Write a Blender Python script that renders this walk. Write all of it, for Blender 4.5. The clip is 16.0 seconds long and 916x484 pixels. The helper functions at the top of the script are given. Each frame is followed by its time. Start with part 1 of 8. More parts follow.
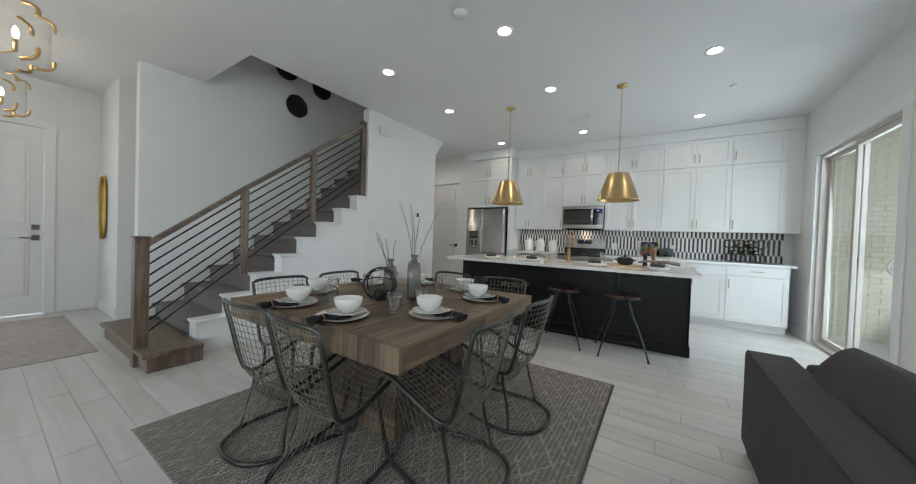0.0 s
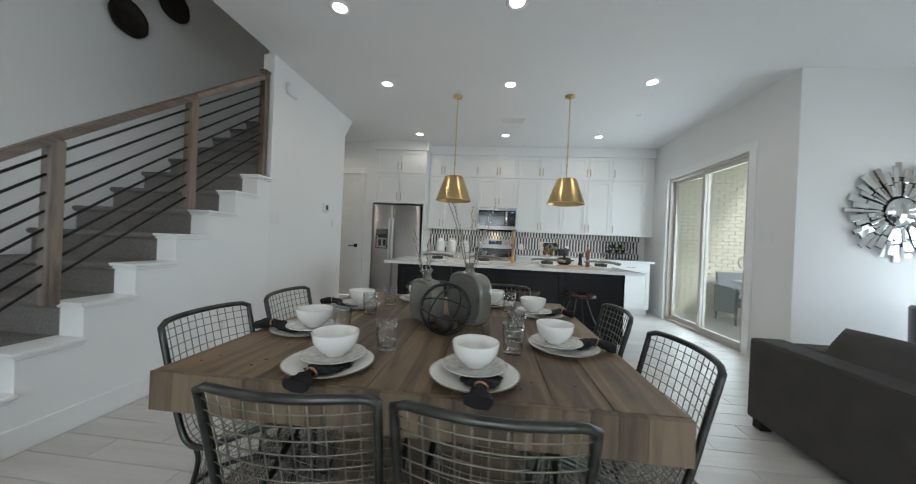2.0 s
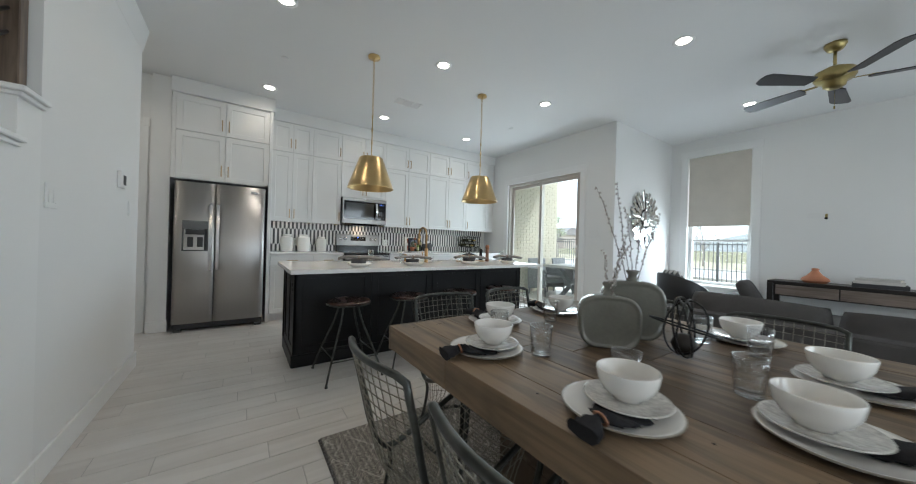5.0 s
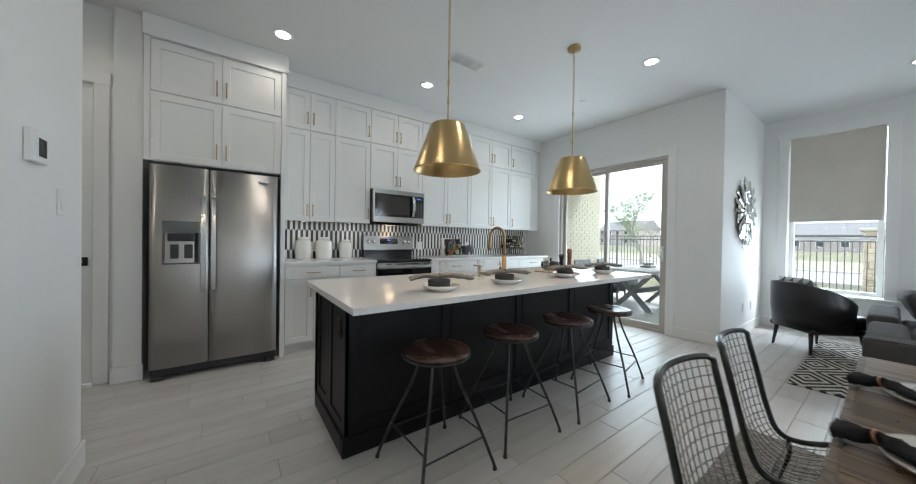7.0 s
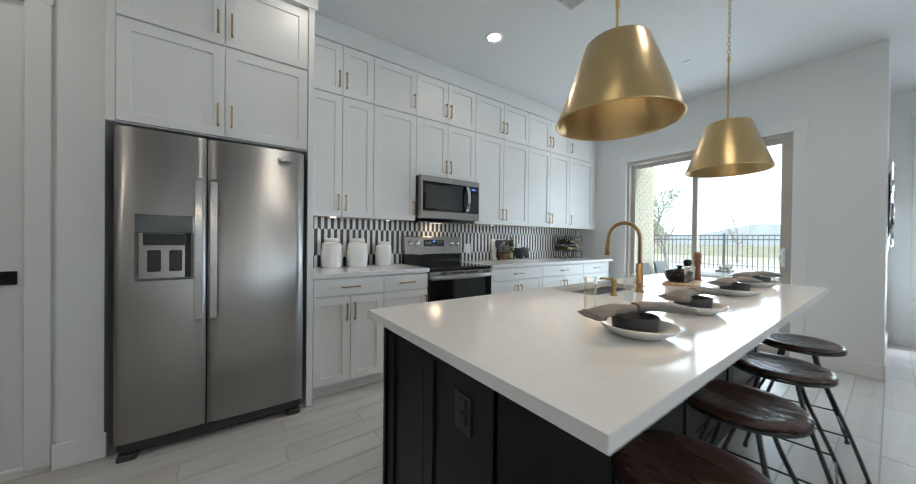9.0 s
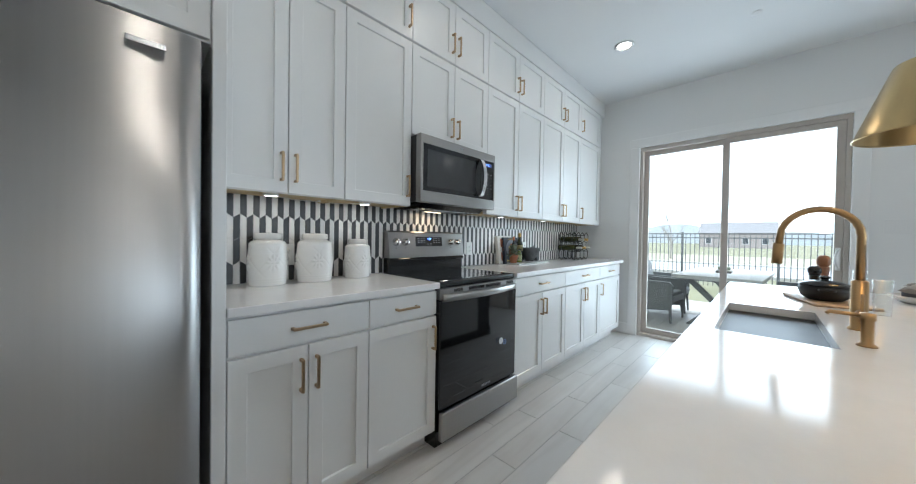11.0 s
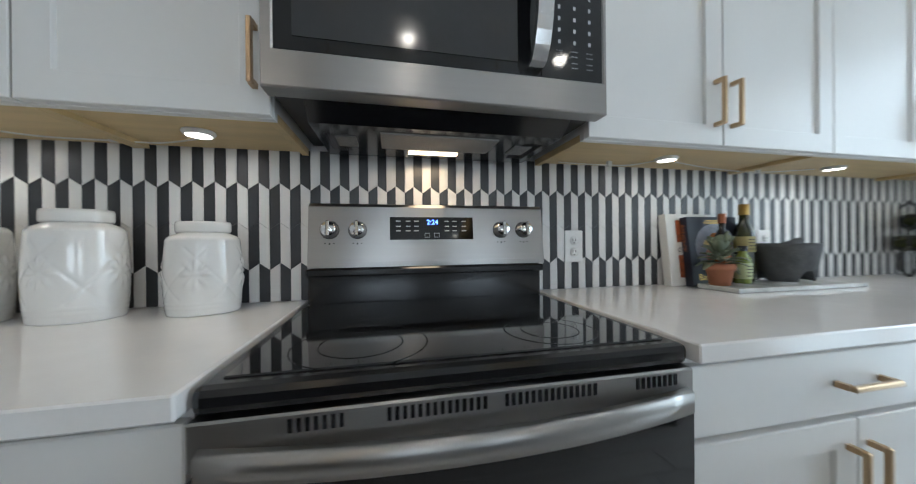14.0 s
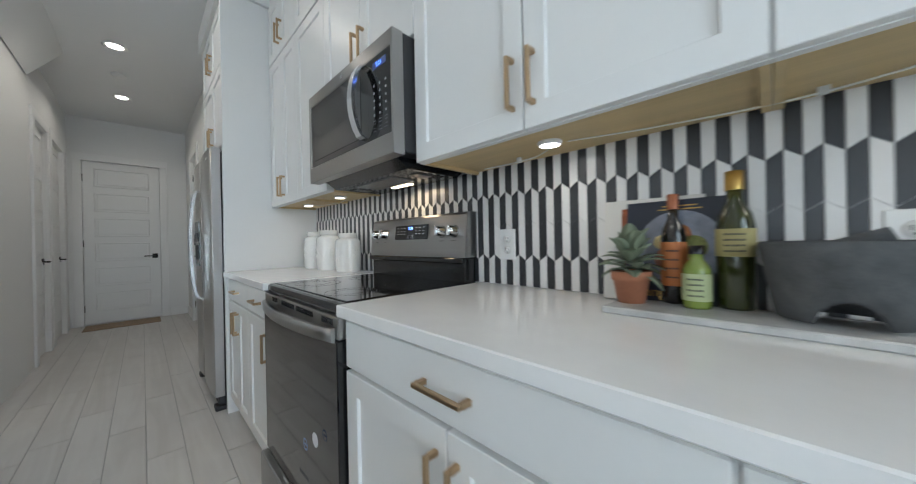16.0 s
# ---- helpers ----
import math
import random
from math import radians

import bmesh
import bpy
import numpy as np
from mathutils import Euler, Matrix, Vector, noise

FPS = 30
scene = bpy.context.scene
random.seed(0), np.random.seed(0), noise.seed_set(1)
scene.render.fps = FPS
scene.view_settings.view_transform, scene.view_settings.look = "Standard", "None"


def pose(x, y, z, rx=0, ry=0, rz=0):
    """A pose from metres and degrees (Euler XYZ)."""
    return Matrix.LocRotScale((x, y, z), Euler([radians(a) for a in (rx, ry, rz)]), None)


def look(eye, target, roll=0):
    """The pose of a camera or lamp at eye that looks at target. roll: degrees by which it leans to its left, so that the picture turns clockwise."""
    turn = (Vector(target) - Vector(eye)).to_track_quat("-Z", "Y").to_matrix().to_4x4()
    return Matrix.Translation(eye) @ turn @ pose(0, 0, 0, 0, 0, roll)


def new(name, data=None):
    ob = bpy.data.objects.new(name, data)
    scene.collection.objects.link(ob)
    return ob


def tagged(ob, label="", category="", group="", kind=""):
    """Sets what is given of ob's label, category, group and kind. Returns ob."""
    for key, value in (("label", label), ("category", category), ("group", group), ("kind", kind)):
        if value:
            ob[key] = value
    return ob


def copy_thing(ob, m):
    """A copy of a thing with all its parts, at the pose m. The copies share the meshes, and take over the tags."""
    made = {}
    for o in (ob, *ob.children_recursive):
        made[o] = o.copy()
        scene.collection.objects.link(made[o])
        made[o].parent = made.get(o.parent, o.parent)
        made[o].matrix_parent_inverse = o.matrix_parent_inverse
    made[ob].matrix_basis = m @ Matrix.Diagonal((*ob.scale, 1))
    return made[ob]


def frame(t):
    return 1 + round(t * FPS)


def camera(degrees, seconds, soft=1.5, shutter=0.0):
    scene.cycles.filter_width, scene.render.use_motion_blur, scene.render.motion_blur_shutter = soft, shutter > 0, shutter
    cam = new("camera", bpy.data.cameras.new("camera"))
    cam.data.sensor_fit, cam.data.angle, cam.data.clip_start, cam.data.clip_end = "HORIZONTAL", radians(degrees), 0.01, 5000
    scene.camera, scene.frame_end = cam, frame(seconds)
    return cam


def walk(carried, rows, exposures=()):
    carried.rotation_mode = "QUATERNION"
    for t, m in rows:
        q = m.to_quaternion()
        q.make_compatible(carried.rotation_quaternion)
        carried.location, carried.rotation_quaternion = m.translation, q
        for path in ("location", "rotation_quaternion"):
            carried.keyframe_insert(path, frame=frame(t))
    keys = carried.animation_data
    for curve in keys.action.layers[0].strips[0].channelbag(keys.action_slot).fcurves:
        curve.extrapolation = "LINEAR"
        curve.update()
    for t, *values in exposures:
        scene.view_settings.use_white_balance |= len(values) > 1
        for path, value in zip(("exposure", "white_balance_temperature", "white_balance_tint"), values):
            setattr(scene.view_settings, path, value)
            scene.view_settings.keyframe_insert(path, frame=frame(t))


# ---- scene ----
cam = camera(110.9, 16.0, 1.1, 0.3)
METRES, EYE, TILT, LEAN, TURN = 10.16, 1.2, 0.0, 0.0, 32.9
ROWS = [
    (0.0, 0.0, 0.0, 0.0, 0.03, -1.02, -1.96),
    (0.5, -0.0216, 0.0176, 0.0001, -4.77, -0.94, -2.2),
    (1.0, -0.0485, 0.0375, -0.0008, -11.12, -0.8, -2.44),
    (1.5, -0.0783, 0.0593, -0.0021, -18.51, -0.56, -2.59),
    (2.0, -0.1087, 0.0821, -0.0034, -27.17, -0.11, -2.58),
    (2.5, -0.1378, 0.1041, -0.0058, -36.63, 0.24, -2.51),
    (3.0, -0.1651, 0.1287, -0.0073, -46.57, 0.63, -2.38),
    (5.5, -0.1792, 0.2692, -0.0017, -68.45, -0.29, -1.37),
    (6.0, -0.1619, 0.3006, -0.0002, -68.58, -0.44, -1.23),
    (6.5, -0.1451, 0.3316, 0.0004, -68.7, -0.39, -1.06),
    (7.0, -0.1282, 0.3588, 0.0025, -68.75, -0.57, -0.95),
    (7.5, -0.1137, 0.3834, 0.0028, -68.88, -0.52, -0.82),
    (8.0, -0.1005, 0.4067, 0.0023, -68.86, -0.45, -0.79),
    (8.5, -0.0859, 0.4305, 0.0018, -68.81, -0.41, -0.69),
    (9.0, -0.0703, 0.4561, 0.0014, -68.85, -0.37, -0.62),
    (11.5, 0.0411, 0.5487, 0.0008, -81.5, -0.88, -0.98),
    (12.0, 0.0688, 0.5555, 0.0024, -83.17, -0.91, -0.82),
    (12.5, 0.0943, 0.5566, 0.0008, -83.34, -0.89, -0.6),
    (13.0, 0.1221, 0.553, -0.0037, -80.2, -0.64, -0.21),
    (13.5, 0.1511, 0.5445, -0.0063, -65.06, -0.65, 0.12),
    (14.0, 0.1796, 0.5311, -0.0065, -45.0, -0.12, 0.53),
    (14.5, 0.2079, 0.5172, -0.0064, -27.1, -0.28, 0.73),
    (15.0, 0.236, 0.5014, -0.0058, -8.74, -0.38, 0.92),
    (15.5, 0.2645, 0.4843, -0.0059, 7.04, -0.29, 1.23),
    (16.0, 0.2962, 0.462, -0.0072, 12.08, -0.1, 1.15),
]
walk(cam, [(t, pose(0, 0, EYE, TILT, LEAN, TURN) @ pose(METRES * x, METRES * y, METRES * z, 90 + pitch, roll, yaw)) for t, x, y, z, yaw, pitch, roll in ROWS],
     [(0, 0.22, 6050, 9), (3, 0.22, 6000, 9), (5.5, 0.27, 6000, 9), (9, 0.29, 5900, 9), (12.5, 0.46, 5680, 9), (14.5, 0.28, 5780, 9), (16, 0.37, 5800, 9)])

# ---- light ----
world = bpy.data.worlds.new("sky")
scene.world = world
world.use_nodes = True
wn = world.node_tree.nodes
sky = wn.new("ShaderNodeTexSky")
sky.sky_type, sky.sun_disc = "NISHITA", False
sky.sun_elevation, sky.sun_rotation = radians(42), radians(200)
sky.air_density, sky.dust_density, sky.ozone_density = 1.0, 4.0, 1.0
wmix = wn.new("ShaderNodeMix")
wmix.data_type = "RGBA"
wmix.inputs[0].default_value = 0.65
wmix.inputs[7].default_value = (20.0, 20.8, 22.0, 1)
world.node_tree.links.new(sky.outputs[0], wmix.inputs[6])
world.node_tree.links.new(wmix.outputs[2], wn["Background"].inputs[0])
wn["Background"].inputs[1].default_value = 0.15


def lamp(name, kind, m, power, colour, **k):
    d = bpy.data.lights.new(name, kind)
    d.energy, d.color = power, colour
    for key, v in k.items():
        if key == "size":
            d.size = v
        elif key == "size_y":
            d.shape, d.size_y = "RECTANGLE", v
        elif key == "angle":
            d.angle = v
        elif key == "spot":
            d.spot_size, d.spot_blend = radians(v), 0.6
        elif key == "soft":
            d.shadow_soft_size = v
    ob = new(name, d)
    ob.matrix_world = m
    return ob


lamp("sun", "SUN", look((6, -8, 10), (0, 0, 0)), 2.5, (1, 0.97, 0.93), angle=radians(12))
DAY = (0.86, 0.95, 1.0)
lamp("slider_daylight", "AREA", look((1.84, 4.96, 1.22), (-1, 4.7, 1.0)), 30, DAY, size=1.6, size_y=2.2)
lamp("window_daylight", "AREA", look((3.62, 2.84, 1.05), (0, 2.6, 0.9)), 22, DAY, size=0.8, size_y=0.9)
# fill lamps at two assumed, unseen south windows, for the light from behind
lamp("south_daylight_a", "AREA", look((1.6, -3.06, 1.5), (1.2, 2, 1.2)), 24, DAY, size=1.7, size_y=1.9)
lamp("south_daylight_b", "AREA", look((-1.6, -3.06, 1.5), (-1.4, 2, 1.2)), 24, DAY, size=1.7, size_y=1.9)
# unseen area lamp added to stand in for the light upstairs
lamp("upstairs_lamp", "AREA", look((-4.3, 2.6, 5.55), (-4.5, 2.8, 3)), 1.4, (1, 0.84, 0.66), size=1.0, size_y=1.6)
# fill lamp that brightens the foyer, set at an added, unseen sidelight
lamp("sidelight_daylight", "AREA", look((-6.86, -0.9, 1.3), (-3, 0.2, 1.0)), 12, DAY, size=0.5, size_y=1.9)

# ---- materials ----
def mat(name, colour, rough=0.5, metal=0.0, vary=0.06, scale=6.0, fine=60.0, bump=0.05, stretch=(1, 1, 1), island=0.0, obj=0.0, coat=0.0, spec=None, rvary=0.1, dist=0.002):
    m = bpy.data.materials.new(name)
    m.use_nodes = True
    n, l = m.node_tree.nodes, m.node_tree.links
    b = n["Principled BSDF"]
    b.inputs["Metallic"].default_value, b.inputs["Roughness"].default_value = metal, rough
    if coat:
        b.inputs["Coat Weight"].default_value, b.inputs["Coat Roughness"].default_value = coat, 0.06
    if spec is not None:
        b.inputs["Specular IOR Level"].default_value = spec
    tc, mp = n.new("ShaderNodeTexCoord"), n.new("ShaderNodeMapping")
    mp.inputs["Scale"].default_value = stretch
    l.new(tc.outputs["Object"], mp.inputs[0])
    n1, n2 = n.new("ShaderNodeTexNoise"), n.new("ShaderNodeTexNoise")
    n1.inputs["Scale"].default_value, n1.inputs["Detail"].default_value = scale, 5
    n2.inputs["Scale"].default_value, n2.inputs["Detail"].default_value = fine, 3
    l.new(mp.outputs[0], n1.inputs["Vector"]), l.new(mp.outputs[0], n2.inputs["Vector"])
    add = n.new("ShaderNodeMath")
    add.operation = "MULTIPLY_ADD"
    add.inputs[1].default_value = 0.35
    l.new(n2.outputs[0], add.inputs[0]), l.new(n1.outputs[0], add.inputs[2])
    src = add.outputs[0]
    for on, node, out in ((island, "ShaderNodeNewGeometry", "Random Per Island"), (obj, "ShaderNodeObjectInfo", "Random")):
        if on:
            r, a = n.new(node), n.new("ShaderNodeMath")
            a.operation = "MULTIPLY_ADD"
            a.inputs[1].default_value = on
            l.new(r.outputs[out], a.inputs[0]), l.new(src, a.inputs[2])
            src = a.outputs[0]
    mid = 0.675 + (island + obj) / 2
    rng = n.new("ShaderNodeMapRange")
    rng.inputs[1].default_value, rng.inputs[2].default_value = mid - 0.3 - (island + obj) / 2, mid + 0.3 + (island + obj) / 2
    l.new(src, rng.inputs[0])
    mix = n.new("ShaderNodeMix")
    mix.data_type = "RGBA"
    mix.inputs[6].default_value = (*[max(0, c * (1 - vary)) for c in colour], 1)
    mix.inputs[7].default_value = (*[min(1, c * (1 + vary)) for c in colour], 1)
    l.new(rng.outputs[0], mix.inputs[0]), l.new(mix.outputs[2], b.inputs["Base Color"])
    if rvary:
        rr = n.new("ShaderNodeMapRange")
        rr.inputs[3].default_value, rr.inputs[4].default_value = max(0.02, rough * (1 - rvary)), min(1, rough * (1 + rvary))
        l.new(n1.outputs[0], rr.inputs[0]), l.new(rr.outputs[0], b.inputs["Roughness"])
    if bump:
        bp = n.new("ShaderNodeBump")
        bp.inputs["Strength"].default_value, bp.inputs["Distance"].default_value = bump, dist
        l.new(n2.outputs[0], bp.inputs["Height"]), l.new(bp.outputs[0], b.inputs["Normal"])
    return m


def glow(name, colour, strength):
    m = bpy.data.materials.new(name)
    m.use_nodes = True
    b = m.node_tree.nodes["Principled BSDF"]
    b.inputs["Base Color"].default_value = (*colour, 1)
    b.inputs["Emission Color"].default_value, b.inputs["Emission Strength"].default_value = (*colour, 1), strength
    return m


def clear(name, colour=(1, 1, 1), rough=0.0, ior=1.45):
    m = bpy.data.materials.new(name)
    m.use_nodes = True
    b = m.node_tree.nodes["Principled BSDF"]
    b.inputs["Base Color"].default_value = (*colour, 1)
    b.inputs["Transmission Weight"].default_value, b.inputs["Roughness"].default_value, b.inputs["IOR"].default_value = 1, rough, ior
    return m


def pane_glass(name, tint=(0.96, 0.99, 0.98), power=5.0, gain=0.5, base=0.03):
    """Thin window glass: clear, with a mirror's gloss at a slant."""
    m = bpy.data.materials.new(name)
    m.use_nodes = True
    n, l = m.node_tree.nodes, m.node_tree.links
    n.remove(n["Principled BSDF"])
    t, g, x, f = n.new("ShaderNodeBsdfTransparent"), n.new("ShaderNodeBsdfGlossy"), n.new("ShaderNodeMixShader"), n.new("ShaderNodeLayerWeight")
    p5, sc = n.new("ShaderNodeMath"), n.new("ShaderNodeMath")
    f.inputs[0].default_value, p5.operation, sc.operation = 0.5, "POWER", "MULTIPLY_ADD"
    p5.inputs[1].default_value, sc.inputs[1].default_value, sc.inputs[2].default_value = power, gain, base
    l.new(f.outputs["Facing"], p5.inputs[0]), l.new(p5.outputs[0], sc.inputs[0])
    t.inputs[0].default_value, g.inputs["Roughness"].default_value = (*tint, 1), 0.01
    l.new(sc.outputs[0], x.inputs[0]), l.new(t.outputs[0], x.inputs[1]), l.new(g.outputs[0], x.inputs[2]), l.new(x.outputs[0], n["Material Output"].inputs[0])
    return m


def grained(name, dark, light, rough=0.5, along=0, scale=3.0, obj=0.3, bump=0.15, knots=True):
    """Wood with stretched grain along an axis (0 x, 1 y, 2 z)."""
    m = mat(name, light, rough, vary=0.0, bump=0)
    n, l = m.node_tree.nodes, m.node_tree.links
    b = n["Principled BSDF"]
    tc, mp = n.new("ShaderNodeTexCoord"), n.new("ShaderNodeMapping")
    s = [scale * 9] * 3
    s[along] = scale * 0.7
    mp.inputs["Scale"].default_value = s
    oi, va = n.new("ShaderNodeObjectInfo"), n.new("ShaderNodeVectorMath")
    va.operation = "MULTIPLY_ADD"
    cb = n.new("ShaderNodeCombineXYZ")
    for i in range(3):
        l.new(oi.outputs["Random"], cb.inputs[i])
    va.inputs[1].default_value = (17, 23, 31)
    l.new(cb.outputs[0], va.inputs[0]), l.new(tc.outputs["Object"], va.inputs[2])
    l.new(va.outputs[0], mp.inputs[0])
    g1, g2 = n.new("ShaderNodeTexNoise"), n.new("ShaderNodeTexNoise")
    g1.inputs["Scale"].default_value, g1.inputs["Detail"].default_value, g1.inputs["Distortion"].default_value = 1, 8, 1.2
    g2.inputs["Scale"].default_value = 4.5
    l.new(mp.outputs[0], g1.inputs["Vector"]), l.new(va.outputs[0], g2.inputs["Vector"])
    ramp = n.new("ShaderNodeValToRGB")
    ramp.color_ramp.elements[0].position, ramp.color_ramp.elements[1].position = 0.32, 0.68
    ramp.color_ramp.elements[0].color, ramp.color_ramp.elements[1].color = (*dark, 1), (*light, 1)
    a = n.new("ShaderNodeMath")
    a.operation = "MULTIPLY_ADD"
    a.inputs[1].default_value = obj
    sub = n.new("ShaderNodeMath")
    sub.operation = "SUBTRACT"
    sub.inputs[1].default_value = 0.5
    l.new(oi.outputs["Random"], sub.inputs[0]), l.new(sub.outputs[0], a.inputs[0]), l.new(g1.outputs[0], a.inputs[2])
    a2 = n.new("ShaderNodeMath")
    a2.operation = "MULTIPLY_ADD"
    a2.inputs[1].default_value = 0.35
    s2 = n.new("ShaderNodeMath")
    s2.operation = "SUBTRACT"
    s2.inputs[1].default_value = 0.5
    l.new(g2.outputs[0], s2.inputs[0]), l.new(s2.outputs[0], a2.inputs[0]), l.new(a.outputs[0], a2.inputs[2])
    l.new(a2.outputs[0], ramp.inputs[0])
    for k in list(b.inputs["Base Color"].links):
        l.remove(k)
    l.new(ramp.outputs[0], b.inputs["Base Color"])
    bp = n.new("ShaderNodeBump")
    bp.inputs["Strength"].default_value, bp.inputs["Distance"].default_value = bump, 0.003
    l.new(g1.outputs[0], bp.inputs["Height"]), l.new(bp.outputs[0], b.inputs["Normal"])
    return m


def brushed(name, colour, rough=0.3, axis=2, drawn=0.75):
    s = [160, 160, 160]
    s[axis] = 3
    m = mat(name, colour, rough, 1.0, vary=0.025, scale=0.5, fine=1.2, bump=0.0015, stretch=s, rvary=0.05, dist=0.001)
    n, l = m.node_tree.nodes, m.node_tree.links
    tg = n.new("ShaderNodeTangent")
    tg.direction_type, tg.axis = "RADIAL", "Z"
    b = n["Principled BSDF"]
    b.inputs["Anisotropic"].default_value, b.inputs["Anisotropic Rotation"].default_value = drawn, 0.25
    l.new(tg.outputs[0], b.inputs["Tangent"])
    return m


WALL = mat("wall_paint", (0.80, 0.80, 0.79), 0.7, vary=0.015, scale=1.2, fine=220, bump=0.12, dist=0.001)
CEIL = mat("ceiling_paint", (0.78, 0.785, 0.785), 0.85, vary=0.015, scale=1.0, fine=260, bump=0.2, dist=0.001)
TRIM = mat("trim_paint", (0.82, 0.82, 0.81), 0.4, vary=0.015, scale=3, fine=40, bump=0.02)
CAB = mat("cabinet_paint", (0.80, 0.80, 0.79), 0.36, vary=0.02, scale=2.5, fine=70, bump=0.02)
BLACKCAB = mat("island_black_paint", (0.006, 0.0062, 0.007), 0.42, spec=0.3, vary=0.25, scale=4, fine=90, bump=0.04)
QUARTZ = mat("white_quartz", (0.83, 0.82, 0.81), 0.12, vary=0.03, scale=14, fine=160, bump=0.0)
STEEL = brushed("brushed_steel", (0.50, 0.49, 0.48), 0.37, 2)
STEELH = brushed("brushed_steel_flat", (0.38, 0.37, 0.36), 0.30, 0)
CHROME = mat("bright_steel", (0.72, 0.72, 0.73), 0.16, 1.0, vary=0.05, bump=0.0)
BRASS = brushed("brushed_brass", (0.55, 0.405, 0.195), 0.29, 2, 0.0)
BRASSP = mat("satin_brass", (0.58, 0.41, 0.19), 0.32, 1.0, vary=0.08, bump=0.02)
PULL = mat("champagne_bronze", (0.50, 0.36, 0.22), 0.34, 1.0, vary=0.08, bump=0.02)
BLACKGLASS = mat("black_glass", (0.006, 0.006, 0.007), 0.05, vary=0.1, bump=0.0, coat=0.4)
BLACKPL = mat("black_enamel", (0.010, 0.010, 0.011), 0.16, vary=0.1, bump=0.01)
DARKPL = mat("dark_grey_plastic", (0.03, 0.03, 0.032), 0.5, vary=0.1)
IRON = mat("gunmetal_tube", (0.075, 0.078, 0.072), 0.32, 0.85, vary=0.35, scale=18, fine=90, bump=0.08)
WIRE = mat("pewter_wire", (0.25, 0.235, 0.195), 0.42, 0.8, vary=0.25, scale=22, fine=90, bump=0.05)
BLACKMETAL = mat("black_metal", (0.012, 0.012, 0.012), 0.45, 0.3, vary=0.2, scale=12)
TILE = grained("floor_tile", (0.555, 0.53, 0.505), (0.65, 0.63, 0.605), 0.33, 0, 1.0, obj=0.2, bump=0.02)
GROUT = mat("floor_grout", (0.44, 0.43, 0.42), 0.8, vary=0.1, scale=10)
PICKW = mat("white_marble_tile", (0.74, 0.73, 0.715), 0.25, vary=0.05, scale=14, fine=60, bump=0.02, obj=0.3, island=0.3)
PICKB = mat("charcoal_stone_tile", (0.032, 0.034, 0.038), 0.33, vary=0.3, scale=18, fine=90, bump=0.04, obj=0.3, island=0.3)
TGROUT = mat("white_grout", (0.66, 0.65, 0.63), 0.8, vary=0.04)
RAW = mat("cabinet_underside_birch", (0.62, 0.47, 0.24), 0.45, vary=0.12, scale=3, fine=30, stretch=(0.6, 8, 1))
WALNUT = grained("stained_oak_stair", (0.075, 0.05, 0.034), (0.20, 0.145, 0.105), 0.42, 2, 3.0)
OAKX = grained("stained_oak_rail", (0.10, 0.07, 0.05), (0.25, 0.185, 0.14), 0.42, 1, 3.0)
CARPET = mat("grey_carpet", (0.22, 0.205, 0.195), 0.95, vary=0.25, scale=60, fine=400, bump=0.8, dist=0.006)
PLANK = grained("reclaimed_pine", (0.085, 0.055, 0.031), (0.235, 0.16, 0.093), 0.52, 1, 2.2, obj=0.28, bump=0.3)
PLANKZ = grained("reclaimed_pine_end", (0.062, 0.042, 0.025), (0.175, 0.125, 0.077), 0.55, 2, 2.0, obj=0.4, bump=0.3)
CERAM = mat("white_glazed_ceramic", (0.80, 0.78, 0.745), 0.14, vary=0.02, scale=8, bump=0.0, coat=0.4)
GREYCER = mat("grey_green_glaze", (0.155, 0.150, 0.128), 0.16, vary=0.18, scale=9, fine=80, bump=0.02, coat=0.6)
NAPK = mat("black_napkin_cloth", (0.012, 0.011, 0.013), 0.95, vary=0.3, scale=30, fine=500, bump=0.5)
LINEN = mat("grey_linen", (0.24, 0.225, 0.21), 0.95, vary=0.12, scale=20, fine=500, bump=0.5)
GLASS = pane_glass("drinking_glass", (0.985, 0.99, 0.99), 1.8, 0.85, 0.08)
SOFA = mat("charcoal_upholstery", (0.066, 0.061, 0.059), 0.95, vary=0.24, scale=7, fine=420, bump=0.7, dist=0.003)
LEATHER = mat("brown_leather", (0.055, 0.027, 0.019), 0.27, vary=0.35, scale=9, fine=26, bump=0.9, stretch=(1, 0.35, 1), dist=0.006)
BLACKLEA = mat("black_leather", (0.016, 0.015, 0.016), 0.36, vary=0.25, scale=9, fine=90, bump=0.2)
MIRROR = mat("mirror", (0.9, 0.92, 0.92), 0.015, 1.0, vary=0.0, bump=0.0, rvary=0)
# taupe raised in colour to stand in for daylight coming through the blind
SHADEFAB = mat("backlit_taupe_blind", (0.60, 0.56, 0.50), 0.95, vary=0.06, scale=4, fine=500, bump=0.4, stretch=(1, 1, 1))
PLATE = mat("switch_plate_plastic", (0.78, 0.78, 0.77), 0.35, vary=0.01, bump=0.0)
LED = glow("lamp_lens", (1.0, 0.90, 0.74), 14)
PUCK = glow("puck_lens", (1.0, 0.92, 0.8), 18)
BULB = glow("filament_bulb", (1.0, 0.72, 0.40), 30)
BRICK = mat("painted_brick", (0.66, 0.62, 0.50), 0.8, vary=0.06, scale=8, fine=60, bump=0.4, obj=0.2, island=0.25, dist=0.004)
